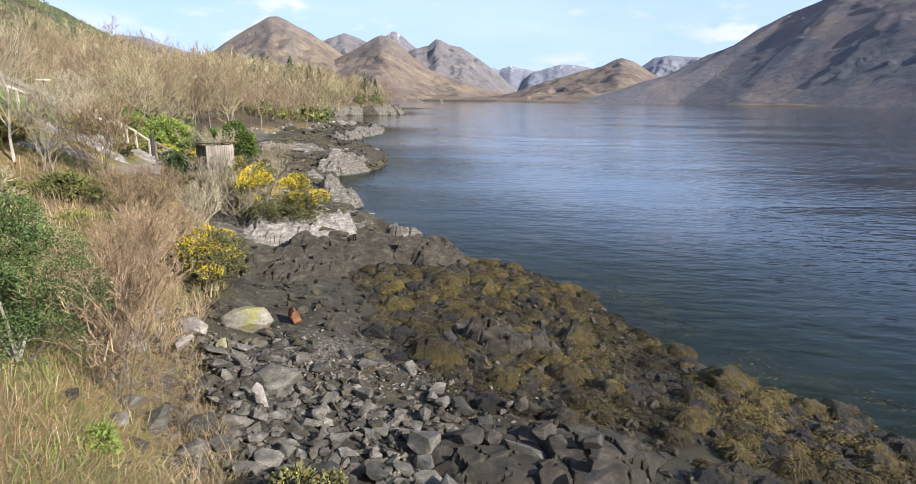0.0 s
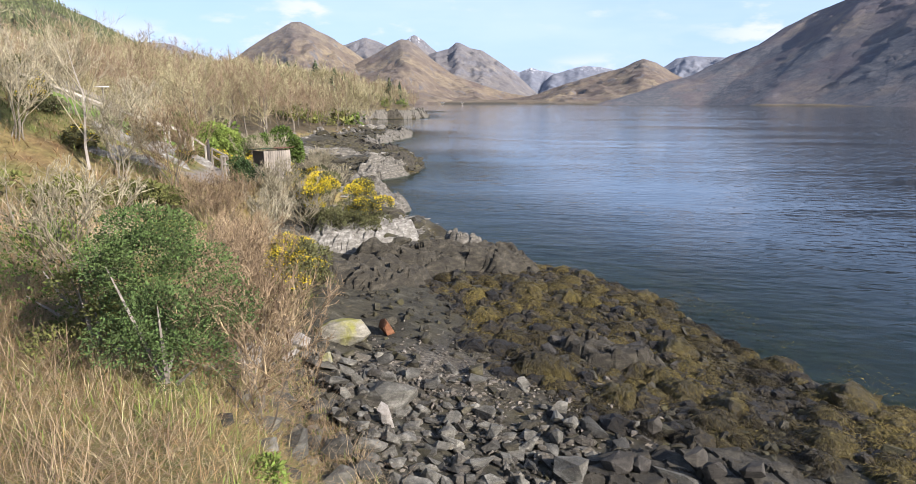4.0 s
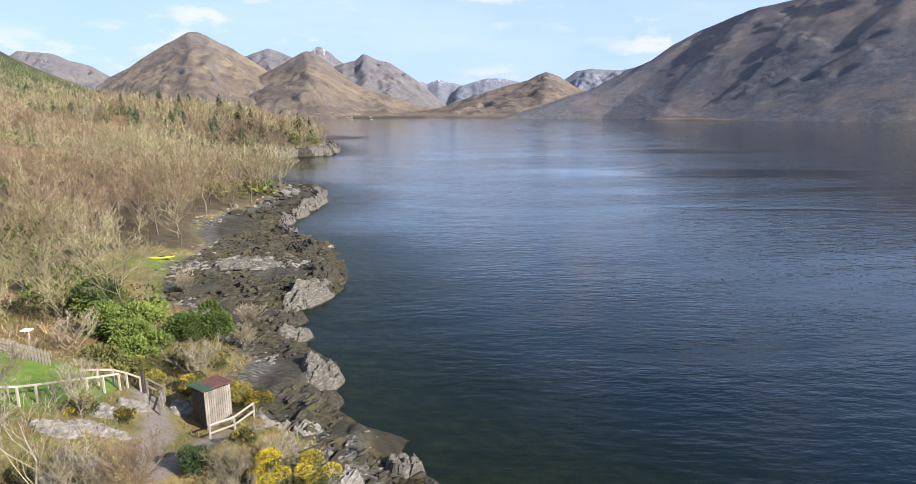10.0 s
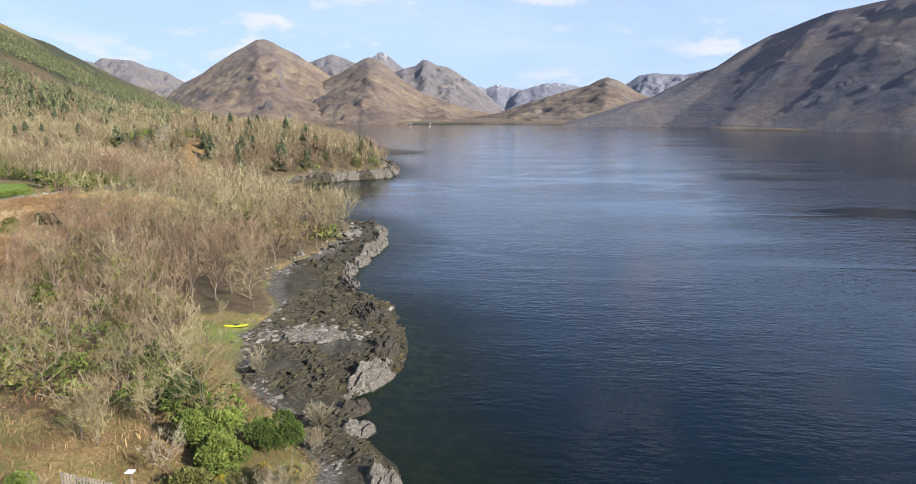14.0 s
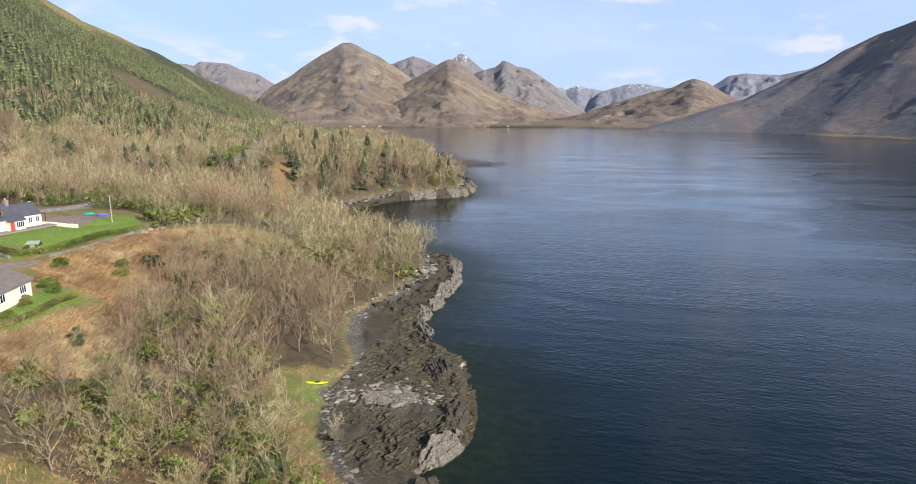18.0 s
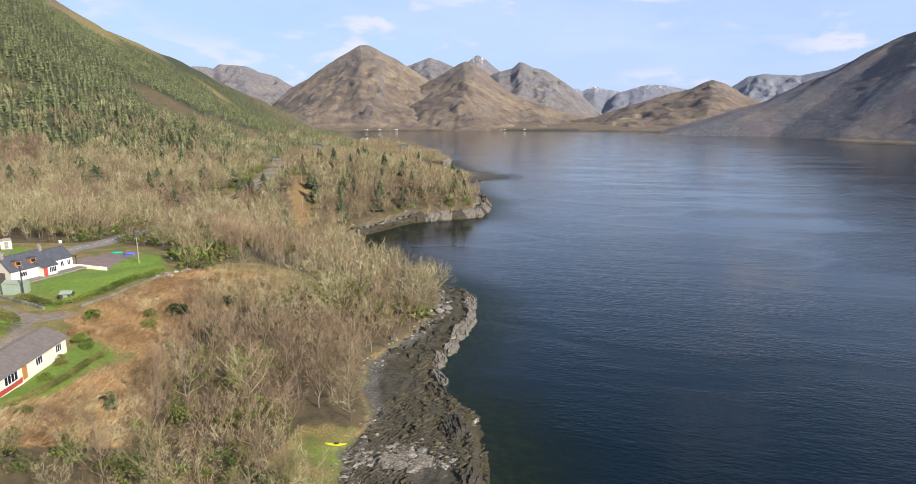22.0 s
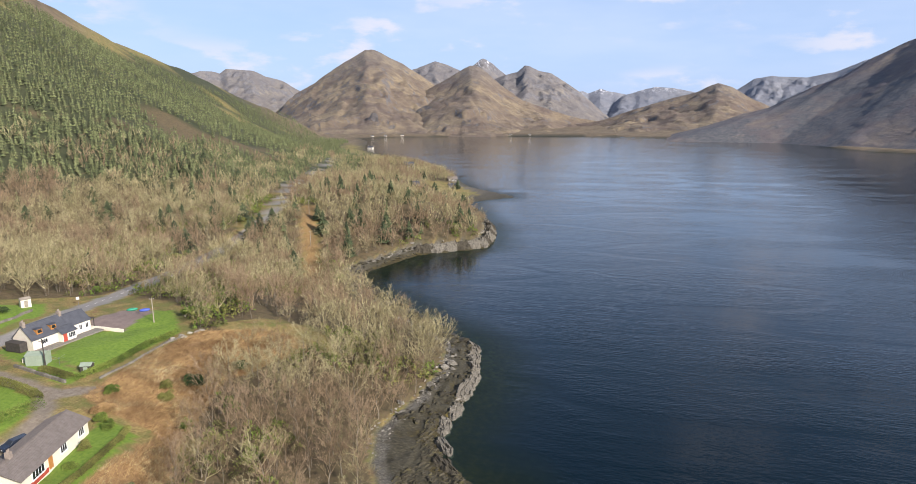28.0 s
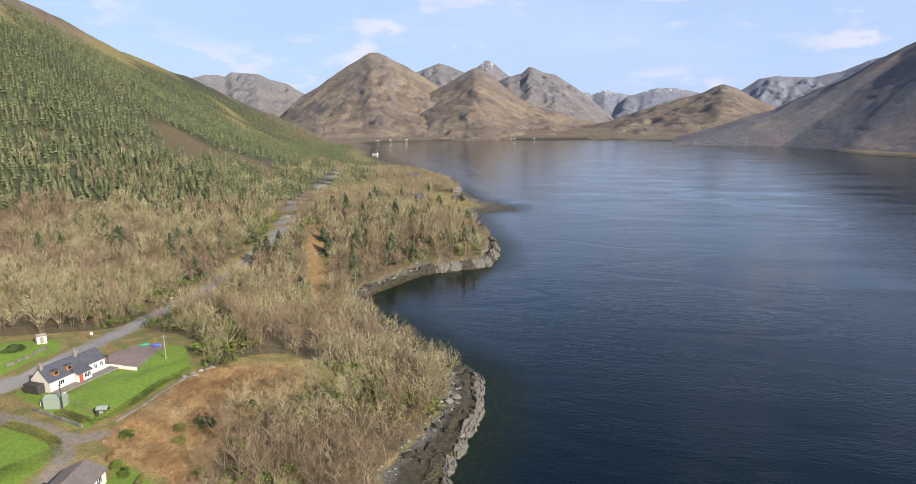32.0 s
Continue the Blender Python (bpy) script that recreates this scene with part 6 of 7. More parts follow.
# ---- hut, fences, cottages, cars, boats ----
wood_grey = plain("weathered_wood", (0.17, 0.145, 0.11), (0.36, 0.32, 0.255), 1.5, 0.85, 0.4, 0.01, 0.2)
wood_pale = plain("pale_rail_wood", (0.3, 0.27, 0.21), (0.5, 0.46, 0.37), 2.0, 0.85, 0.3, 0.01, 0.15)
wood_dark = plain("dark_wood", (0.03, 0.027, 0.024), (0.08, 0.07, 0.06), 2.0, 0.8, 0.3, 0.01)
felt_red = plain("roof_red_brown", (0.15, 0.06, 0.045), (0.24, 0.11, 0.08), 2.0, 0.8, 0.3, 0.01)
felt_green = plain("roof_green", (0.05, 0.10, 0.055), (0.10, 0.16, 0.09), 2.0, 0.8, 0.3, 0.01)
render_white = plain("painted_wall", (0.66, 0.60, 0.47), (0.80, 0.75, 0.63), 0.7, 0.85, 0.2, 0.01)
slate = plain("slate_roof", (0.05, 0.055, 0.065), (0.10, 0.105, 0.12), 1.2, 0.6, 0.3, 0.02)
tile_brown = plain("brown_roof_tiles", (0.13, 0.11, 0.095), (0.23, 0.2, 0.175), 1.5, 0.85, 0.4, 0.02)
red_paint = plain("red_paint", (0.35, 0.05, 0.03), (0.45, 0.08, 0.05), 1.0, 0.7, 0.1)
orange_wood = plain("orange_wood", (0.38, 0.16, 0.04), (0.5, 0.24, 0.07), 2.0, 0.6, 0.1)
stone_wall_mat = plain("wall_stone", (0.10, 0.093, 0.075), (0.25, 0.23, 0.19), 2.5, 0.9, 0.7, 0.05, 0.25)
chimney_mat = plain("chimney_brick", (0.2, 0.16, 0.13), (0.34, 0.29, 0.24), 3, 0.9, 0.5, 0.02)
pane_mat = Nodes("window_glass").set(Base_Color=(0.02, 0.024, 0.03), Roughness=0.08).mat
frame_white = plain("white_frames", (0.7, 0.7, 0.68), (0.82, 0.82, 0.8), 2, 0.5, 0)
car_dark = Nodes("car_paint_dark").set(Base_Color=(0.014, 0.02, 0.035), Roughness=0.25, Coat_Weight=0.5).mat
rubber = plain("rubber", (0.015, 0.015, 0.015), (0.03, 0.03, 0.03), 5, 0.8, 0)
metal_grey = Nodes("galvanised").set(Base_Color=(0.35, 0.36, 0.37), Metallic=0.8, Roughness=0.45).mat
yellow_plastic = plain("yellow_plastic", (0.62, 0.62, 0.02), (0.74, 0.74, 0.04), 1.0, 0.4, 0)
black_plastic = plain("black_plastic", (0.02, 0.02, 0.02), (0.04, 0.04, 0.04), 3.0, 0.5, 0)
green_paint = plain("green_sheet", (0.24, 0.30, 0.22), (0.33, 0.39, 0.3), 1.0, 0.6, 0.2)
blue_tarp = plain("blue_tarp", (0.05, 0.09, 0.4), (0.09, 0.14, 0.52), 3, 0.5, 0.4)
teal_tarp = plain("green_tarp", (0.02, 0.22, 0.13), (0.04, 0.32, 0.2), 3, 0.5, 0.4)


def beam(bm, p, q, w, h):
    """A squared timber from p to q."""
    p, q = Vector(p), Vector(q)
    v = q - p
    m = Matrix.Translation((p + q) / 2) @ v.to_track_quat("X", "Z").to_matrix().to_4x4()
    return box(bm, (v.length, w, h), m=m, bevel=0.006)


def level(x, y):
    return (x, y, ground_at(x, y))


# the plank hut on the rocks
hut = empty("plank_hut", pose(-15.46, 32.02, 3.0, 0, 0, 46.6), "small weathered plank hut with a red and green roof", "hut")
W, DP, H = 1.45, 1.4, 2.15
bm = bmesh.new()
for a in (-1, 1):
    for b in (-1, 1):
        box(bm, (0.09, 0.09, H), (a * (W / 2 - 0.05), b * (DP / 2 - 0.05), H / 2), bevel=0.006)
part("frame", bm, wood_grey, hut)
for k in range(12):
    x = -W / 2 + W * (k + 0.5) / 12
    part("plank", box(bmesh.new(), (W / 12 - 0.012, 0.03, H - 0.12 + 0.02 * (k % 3)), (x, -DP / 2, H / 2 + 0.03), bevel=0.004), wood_grey, hut)
    part("plank", box(bmesh.new(), (W / 12 - 0.012, 0.03, H - 0.2), (x, DP / 2, H / 2), bevel=0.004), wood_grey, hut)
for k in range(10):
    y = -DP / 2 + DP * (k + 0.5) / 10
    for side in (-1, 1):
        # the side turned from the sun gets dark wood, its shade painted in
        part("plank", box(bmesh.new(), (0.03, DP / 10 - 0.012, H - 0.1), (side * W / 2, y, H / 2), bevel=0.004), wood_dark if side < 0 else wood_grey, hut)
for k in range(14):
    x = -W / 2 - 0.15 + (W + 0.3) * (k + 0.5) / 14
    bm = box(bmesh.new(), ((W + 0.3) / 14 - 0.006, DP + 0.4, 0.035), (x, 0, 0), bevel=0.008)
    bmesh.ops.rotate(bm, verts=bm.verts, matrix=Matrix.Rotation(radians(-5), 3, "X"))
    bmesh.ops.translate(bm, verts=bm.verts, vec=(0, 0, H + 0.06 + 0.008 * (k % 2)))
    part("roof_sheet", bm, felt_green if k < 5 else felt_red, hut)


def rail_fence(name, line, high, gap, label, rails=(1.0, 0.55), mat=None, post=0.09, stub=0.15):
    """Posts and rails along a line on the ground."""
    fence = empty(name, Matrix(), label, "fence")
    line = [Vector(level(*p)) for p in line]
    tops = []
    for p, q in zip(line[:-1], line[1:]):
        n = max(1, round((q - p).length / gap))
        tops += [p + (q - p) * k / n for k in range(n)]
    tops.append(line[-1])
    for p in tops:
        g = ground_at(p.x, p.y)
        part("post", box(bmesh.new(), (post, post, high + stub), (p.x, p.y, g + (high - stub) / 2), bevel=0.008), mat or wood_pale, fence)
        p.z = g
    for p, q in zip(tops[:-1], tops[1:]):
        for r in rails:
            part("rail", beam(bmesh.new(), p + Vector((0, 0, high * r)), q + Vector((0, 0, high * r)), 0.05, 0.10), mat or wood_pale, fence)
    return fence


rail_fence("rail_fence", [(-22.73, 24.2), (-21.5, 26.3), (-21.05, 28.0), (-20.6, 29.8), (-19.95, 31.5)], 0.95, 1.1, "weathered pale post and rail fence along the lawn", (0.97,))
rail_fence("rail_fence", [(-21.3, 30.6), (-20.4, 31.8), (-19.6, 32.9)], 0.9, 1.0, "short pale rail fence behind the gate post", (0.95,))
rail_fence("stair_rail", [(-19.3, 33.0), (-18.3, 32.75), (-17.75, 31.0)], 0.95, 1.0, "wooden handrail down the steps", (1.0, 0.55), wood_grey)
rail_fence("hut_rail", [(-14.8, 29.7), (-14.0, 31.0), (-13.4, 32.4)], 0.8, 1.2, "low pale rail beside the hut", (0.95, 0.4))
gate_post = part("gate_post", box(bmesh.new(), (0.14, 0.14, 1.55), (-19.47, 32.96, ground_at(-19.47, 32.96) + 0.55), bevel=0.02), wood_dark)
tagged(gate_post, "tall dark wooden gate post at the steps", "post")
picket = empty("picket_fence", Matrix(), "old grey paling fence behind the lawn", "fence")
for k in range(30):
    t = k / 29
    x, y = -27.3 + 4.0 * t, 30.1 + 1.3 * t + 0.1 * math.sin(3 * t)
    part("pale", box(bmesh.new(), (0.10, 0.022, 0.85 + 0.05 * math.sin(k * 1.7)), (x, y, ground_at(x, y) + 0.38), rz=18, bevel=0.004), wood_grey, picket)
for h in (0.25, 0.62):
    part("rail", beam(bmesh.new(), (-27.3, 30.13, ground_at(-27.3, 30.1) + h), (-23.3, 31.43, ground_at(-23.3, 31.4) + h), 0.04, 0.08), wood_grey, picket)
for k in range(9):
    t = k / 8
    x, y = -19.1 + 1.0 * t, 32.3 - 1.7 * t
    tagged(part("plank_step", box(bmesh.new(), (0.8, 0.2, 0.06), (x, y, ground_at(x, y) + 0.06), rz=-60, bevel=0.01), wood_grey), "grey wooden plank of the stepped path", "step", "steps down to the hut")
bird = empty("bird_table", Matrix.Translation(level(-24.6, 32.0)), "small white bird table behind the fence", "bird table")
part("post", box(bmesh.new(), (0.07, 0.07, 1.3), (0, 0, 0.65), bevel=0.006), wood_grey, bird)
part("tray", box(bmesh.new(), (0.5, 0.4, 0.05), (0, 0, 1.32), bevel=0.006), frame_white, bird)

# pale bare rock breaking through the bank by the path
for k, (x, y, rx, ry, turn, high) in enumerate(((-18.9, 30.6, 1.0, 0.7, 60, 0.5), (-19.4, 28.6, 1.3, 0.8, 50, 0.45), (-18.6, 27.0, 1.5, 0.8, 35, 0.4), (-19.6, 25.6, 1.4, 0.8, 30, 0.4), (-17.7, 24.2, 1.7, 0.8, 25, 0.35), (-18.4, 22.6, 1.2, 0.6, 25, 0.3), (-17.4, 32.6, 1.0, 0.8, 70, 0.5),
                                                (-16.6, 33.8, 1.1, 0.9, 60, 0.5), (-12.6, 33.6, 1.6, 1.2, 50, 0.6), (-11.6, 31.8, 1.5, 1.1, 50, 0.5), (-12.6, 30.4, 1.2, 0.8, 45, 0.4), (-10.8, 33.6, 1.6, 1.1, 60, 0.6))):
    crag("pale lichened bedrock breaking through the bank", x, y, rx * 0.85, ry * 0.8, turn, high * 0.7, (0.7, 0.2), crag_ledge, 0.06, 0.7, 400 + 10 * k, 0.8)

# yellow kayak on the grass
kayak = empty("kayak", pose(-36.3, 73.6, ground_at(-36.3, 73.6) + 0.02, 0, 0, 8), "bright yellow sit-in kayak on the grass", "kayak")
bm = bmesh.new()
rings = []
for k in range(13):
    t = k / 12
    wd, ht = 0.36 * math.sin(math.pi * min(max(t, 0.02), 0.98)) ** 0.6, 0.13 * math.sin(math.pi * min(max(t, 0.02), 0.98)) ** 0.4
    lift = 0.16 + 0.14 * (2 * t - 1) ** 4
    rings.append([bm.verts.new(((t - 0.5) * 3.2, wd * math.cos(a), lift + ht * math.sin(a) * (0.8 if math.sin(a) > 0 else 1.2))) for a in (i * math.pi / 4 for i in range(8))])
for a, b in zip(rings[:-1], rings[1:]):
    for i in range(8):
        bm.faces.new((a[i], b[i], b[(i + 1) % 8], a[(i + 1) % 8]))
bm.faces.new(rings[0]), bm.faces.new(rings[-1][::-1])
part("hull", bm, yellow_plastic, kayak, shade=True)
bm = bmesh.new()
bmesh.ops.create_cone(bm, cap_ends=True, segments=14, radius1=0.27, radius2=0.24, depth=0.08, matrix=Matrix.Translation((0.1, 0, 0.30)) @ Matrix.Diagonal((1.5, 1, 1, 1)))
part("cockpit", bm, black_plastic, kayak, "black cockpit opening")


def window(parent, m, w, h, frame_mat, bars=1):
    """A framed window on a wall whose outside is m's -y."""
    wd = part("window", box(bmesh.new(), (w, 0.05, h), m=m @ Matrix.Translation((0, 0.0, 0)), bevel=0.0), pane_mat, parent)
    bm = bmesh.new()
    for x in (-w / 2, w / 2):
        box(bm, (0.09, 0.1, h + 0.09), m=m @ Matrix.Translation((x, -0.02, 0)))
    for z in (-h / 2, h / 2):
        box(bm, (w + 0.09, 0.1, 0.09), m=m @ Matrix.Translation((0, -0.024, z)))
    for k in range(bars):
        box(bm, (0.06, 0.08, h), m=m @ Matrix.Translation((-w / 2 + w * (k + 1) / (bars + 1), -0.02, 0)))
    part("window_frame", bm, frame_mat, wd)
    part("sill", box(bmesh.new(), (w + 0.25, 0.16, 0.06), m=m @ Matrix.Translation((0, -0.07, -h / 2 - 0.07))), frame_mat, wd)
    return wd


def gabled(parent, x0, x1, y0, y1, eave, ridge, wall, roof, over=0.25, thick=0.14, ribs=0):
    """Walls with gables, and two roof slopes, along x; front is y0."""
    bm = bmesh.new()
    ym = (y0 + y1) / 2
    a = [bm.verts.new(v) for v in ((x0, y0, -1.0), (x0, y1, -1.0), (x0, y1, eave), (x0, ym, ridge), (x0, y0, eave))]
    b = [bm.verts.new((x1, v.co.y, v.co.z)) for v in a]
    bm.faces.new(a[::-1]), bm.faces.new(b)
    for i in range(5):
        if i not in (2, 3):
            bm.faces.new((a[i], a[(i + 1) % 5], b[(i + 1) % 5], b[i]))
    part("wall", bm, wall, parent)
    rise = (ridge - eave) / (ym - y0)
    for side, ye in ((-1, y0), (1, y1)):
        bm = bmesh.new()
        lo, hi = (x0 - over, x1 + over)
        e = ye + side * over
        pts = [(lo, e, eave - over * rise), (hi, e, eave - over * rise), (hi, ym, ridge), (lo, ym, ridge)]
        low = [bm.verts.new((p[0], p[1], p[2] + 0.012)) for p in pts]
        top = [bm.verts.new((p[0], p[1], p[2] + thick)) for p in pts]
        bm.faces.new(low[::-1]), bm.faces.new(top)
        for i in range(4):
            bm.faces.new((low[i], low[(i + 1) % 4], top[(i + 1) % 4], top[i]))
        slope = part("roof", bm, roof, parent)
        for k in range(ribs):
            t = (k + 0.5) / ribs
            yy, zz = e + (ym - e) * t, eave - over * rise + (ridge - eave + over * rise) * t
            part("tile_course", box(bmesh.new(), (hi - lo - 0.02, 0.10, 0.03), ((lo + hi) / 2, yy, zz + thick + 0.012)), roof, slope)
    part("ridge_cap", box(bmesh.new(), (x1 - x0 + 2 * over, 0.24, 0.1), ((x0 + x1) / 2, ym, ridge + thick)), roof, parent)


def chimney(parent, x, y, z0, z1, w, d):
    c = part("chimney", box(bmesh.new(), (w, d, z1 - z0), (x, y, (z0 + z1) / 2), bevel=0.02), chimney_mat, parent)
    for k in (-1, 1):
        bm = bmesh.new()
        bmesh.ops.create_cone(bm, cap_ends=True, segments=10, radius1=0.14, radius2=0.11, depth=0.4, matrix=Matrix.Translation((x + k * w * 0.2, y, z1 + 0.18)))
        part("chimney_pot", bm, chimney_mat, c)


# the long white cottage; its x runs along the front, y to the back
cottage = empty("cottage", pose(-115.4, 97.6, 15.0, 0, 0, 83.9), "long cream cottage with a slate roof and dormers", "house")
gabled(cottage, 0, 8.6, 0, 5.6, 2.35, 5.0, render_white, slate, 0.2, 0.12)
gabled(cottage, 8.6, 14.2, 0.5, 5.4, 2.45, 4.6, render_white, slate, 0.15, 0.12)
gabled(cottage, 5.6, 8.9, -1.5, 2.0, 2.1, 3.1, render_white, slate, 0.25, 0.1)
front = lambda x, y, z: Matrix.Translation((x, y, z))
for x in (2.6,):
    window(cottage, front(x, -0.03, 1.35), 1.3, 1.0, frame_white, 2)
for x in (10.0, 11.6, 13.2):
    window(cottage, front(x, 0.47, 1.4), 0.75, 1.15, frame_white)
window(cottage, front(7.8, -1.53, 1.25), 1.6, 1.1, frame_white, 3)
part("door", box(bmesh.new(), (0.9, 0.08, 1.95), (6.2, -1.53, 0.98), bevel=0.01), red_paint, cottage)
part("plinth", box(bmesh.new(), (14.2, 0.1, 0.35), (7.1, -0.0, 0.05)), render_white, cottage)
for x in (2.2, 5.4):
    d = part("dormer", box(bmesh.new(), (1.25, 1.6, 1.1), (x, 1.35, 3.55), bevel=0.02), orange_wood, cottage)
    part("dormer_roof", box(bmesh.new(), (1.5, 1.9, 0.1), (x, 1.3, 4.15), bevel=0.02), slate, d)
    part("dormer_pane", box(bmesh.new(), (0.85, 0.06, 0.65), (x, 0.53, 3.6)), pane_mat, d)
chimney(cottage, 0.4, 2.8, 4.4, 5.9, 0.6, 0.9)
chimney(cottage, 8.6, 2.8, 4.4, 5.9, 0.6, 0.9)
part("car_port", box(bmesh.new(), (1.6, 3.0, 0.14), (15.2, 2.6, 2.2), bevel=0.02), wood_dark, cottage)
for y in (1.4, 3.8):
    part("car_port_post", box(bmesh.new(), (0.12, 0.12, 2.2), (15.8, y, 1.1)), wood_dark, cottage)
part("lean_to", box(bmesh.new(), (1.6, 4.2, 2.0), (-0.9, 3.6, 1.0), bevel=0.03), wood_dark, cottage)
part("terrace", box(bmesh.new(), (15.0, 2.6, 0.3), (7.4, -1.4, 0.0)), stone_wall_mat, cottage)

bungalow = empty("bungalow", pose(-82.6, 76.5, 11.6, 0, 0, -74.0), "white bungalow with a brown tiled roof", "house")
gabled(bungalow, 0, 17.5, -6.6, 0, 2.35, 3.9, render_white, tile_brown, 0.4, 0.12, 11)
bungalow_front = lambda x, z: Matrix.Translation((x, 0.03, z)) @ Matrix.Rotation(math.pi, 4, "Z")
for x, w in ((2.2, 1.5), (7.2, 1.6)):
    window(bungalow, bungalow_front(x, 1.35), w, 1.2, frame_white, 2)
window(bungalow, bungalow_front(13.6, 1.35), 2.8, 1.3, frame_white, 3)
part("door", box(bmesh.new(), (1.0, 0.08, 2.0), (10.6, 0.03, 1.0), bevel=0.01), orange_wood, bungalow)
part("base_band", box(bmesh.new(), (6.2, 0.08, 0.7), (14.4, 0.03, 0.2)), red_paint, bungalow)
chimney(bungalow, 14.2, -3.3, 3.4, 4.9, 0.7, 0.7)


def car(x, y, turn, paint, label):
    c = empty("car", pose(x, y, ground_at(x, y) + 0.02, 0, 0, turn), label, "car")
    bm = bmesh.new()
    prof = [(-2.2, 0.35), (-2.25, 0.8), (-2.1, 1.0), (-1.85, 1.42), (0.45, 1.45), (1.05, 0.98), (2.05, 0.85), (2.25, 0.6), (2.2, 0.35)]
    l = [bm.verts.new((px, -0.85 + 0.16 * (pz > 1.2), pz)) for px, pz in prof]
    r = [bm.verts.new((px, 0.85 - 0.16 * (pz > 1.2), pz)) for px, pz in prof]
    bm.faces.new(l), bm.faces.new(r[::-1])
    for i in range(len(prof)):
        j = (i + 1) % len(prof)
        bm.faces.new((l[j], l[i], r[i], r[j]))
    bmesh.ops.bevel(bm, geom=bm.edges[:], offset=0.04, segments=1, affect="EDGES")
    bmesh.ops.recalc_face_normals(bm, faces=bm.faces[:])
    part("body", bm, paint, c)
    for side in (-1, 1):
        for px in (-1.3, -0.35):
            part("side_window", box(bmesh.new(), (0.8, 0.02, 0.32), m=Matrix.Translation((px, side * 0.785, 1.18)) @ Matrix.Rotation(side * 0.33, 4, "X")), pane_mat, c)
        for px in (-1.4, 1.4):
            bm = bmesh.new()
            bmesh.ops.create_cone(bm, cap_ends=True, segments=16, radius1=0.32, radius2=0.32, depth=0.2, matrix=Matrix.Translation((px, side * 0.78, 0.32)) @ Matrix.Rotation(math.pi / 2, 4, "X"))
            wheel = part("wheel", bm, rubber, c)
            bm = bmesh.new()
            bmesh.ops.create_cone(bm, cap_ends=True, segments=12, radius1=0.2, radius2=0.17, depth=0.04, matrix=Matrix.Translation((px, side * 0.9, 0.32)) @ Matrix.Rotation(math.pi / 2, 4, "X"))
            part("rim", bm, metal_grey, wheel)
        part("headlight", box(bmesh.new(), (0.06, 0.3, 0.14), (2.22, side * 0.55, 0.72), bevel=0.02), frame_white, c)
    part("windscreen", box(bmesh.new(), (0.03, 1.3, 0.66), m=Matrix.Translation((0.77, 0, 1.23)) @ Matrix.Rotation(-0.9, 4, "Y")), pane_mat, c)
    part("rear_window", box(bmesh.new(), (0.03, 1.25, 0.42), m=Matrix.Translation((-2.0, 0, 1.2)) @ Matrix.Rotation(0.53, 4, "Y")), pane_mat, c)
    return c


car(-91.1, 70.6, 258, car_dark, "dark blue-black estate car parked on the gravel drive")


def shed(name, x, y, turn, w, d, h, wall, roof, label):
    s = empty(name, pose(x, y, ground_at(x, y), 0, 0, turn), label, "shed")
    gabled(s, 0, w, 0, d, h, h + 0.4, wall, roof, 0.1, 0.06)
    part("door", box(bmesh.new(), (0.8, 0.05, h * 0.85), (w * 0.5, -0.02, h * 0.45)), roof, s)
    return s


shed("green_shed", -110.6, 91.2, 20, 3.6, 2.6, 2.1, green_paint, green_paint, "pale green metal shed with ribbed sides")
shed("garden_shed", -98.9, 92.2, 20, 2.0, 1.6, 1.5, wood_dark, green_paint, "small dark garden shed with a grey-green roof")
shed("white_shed", -139.8, 117.4, 60, 2.2, 1.8, 1.9, render_white, wood_grey, "small white shed on the slope above the road")


def pole(x, y, high, label, mat=wood_grey, arm=True):
    p = empty("utility_pole", Matrix.Translation(level(x, y)), label, "pole")
    bm = bmesh.new()
    bmesh.ops.create_cone(bm, cap_ends=True, segments=10, radius1=0.15, radius2=0.1, depth=high + 0.4, matrix=Matrix.Translation((0, 0, high / 2 - 0.2)))
    part("shaft", bm, mat, p)
    if arm:
        part("cross_arm", box(bmesh.new(), (1.1, 0.1, 0.1), (0, 0, high - 0.4), rz=35, bevel=0.01), mat, p)
        for k in (-0.4, 0.4):
            part("insulator", box(bmesh.new(), (0.08, 0.08, 0.16), (k * math.cos(0.61), k * math.sin(0.61), high - 0.26), bevel=0.02), frame_white, p)
    return p


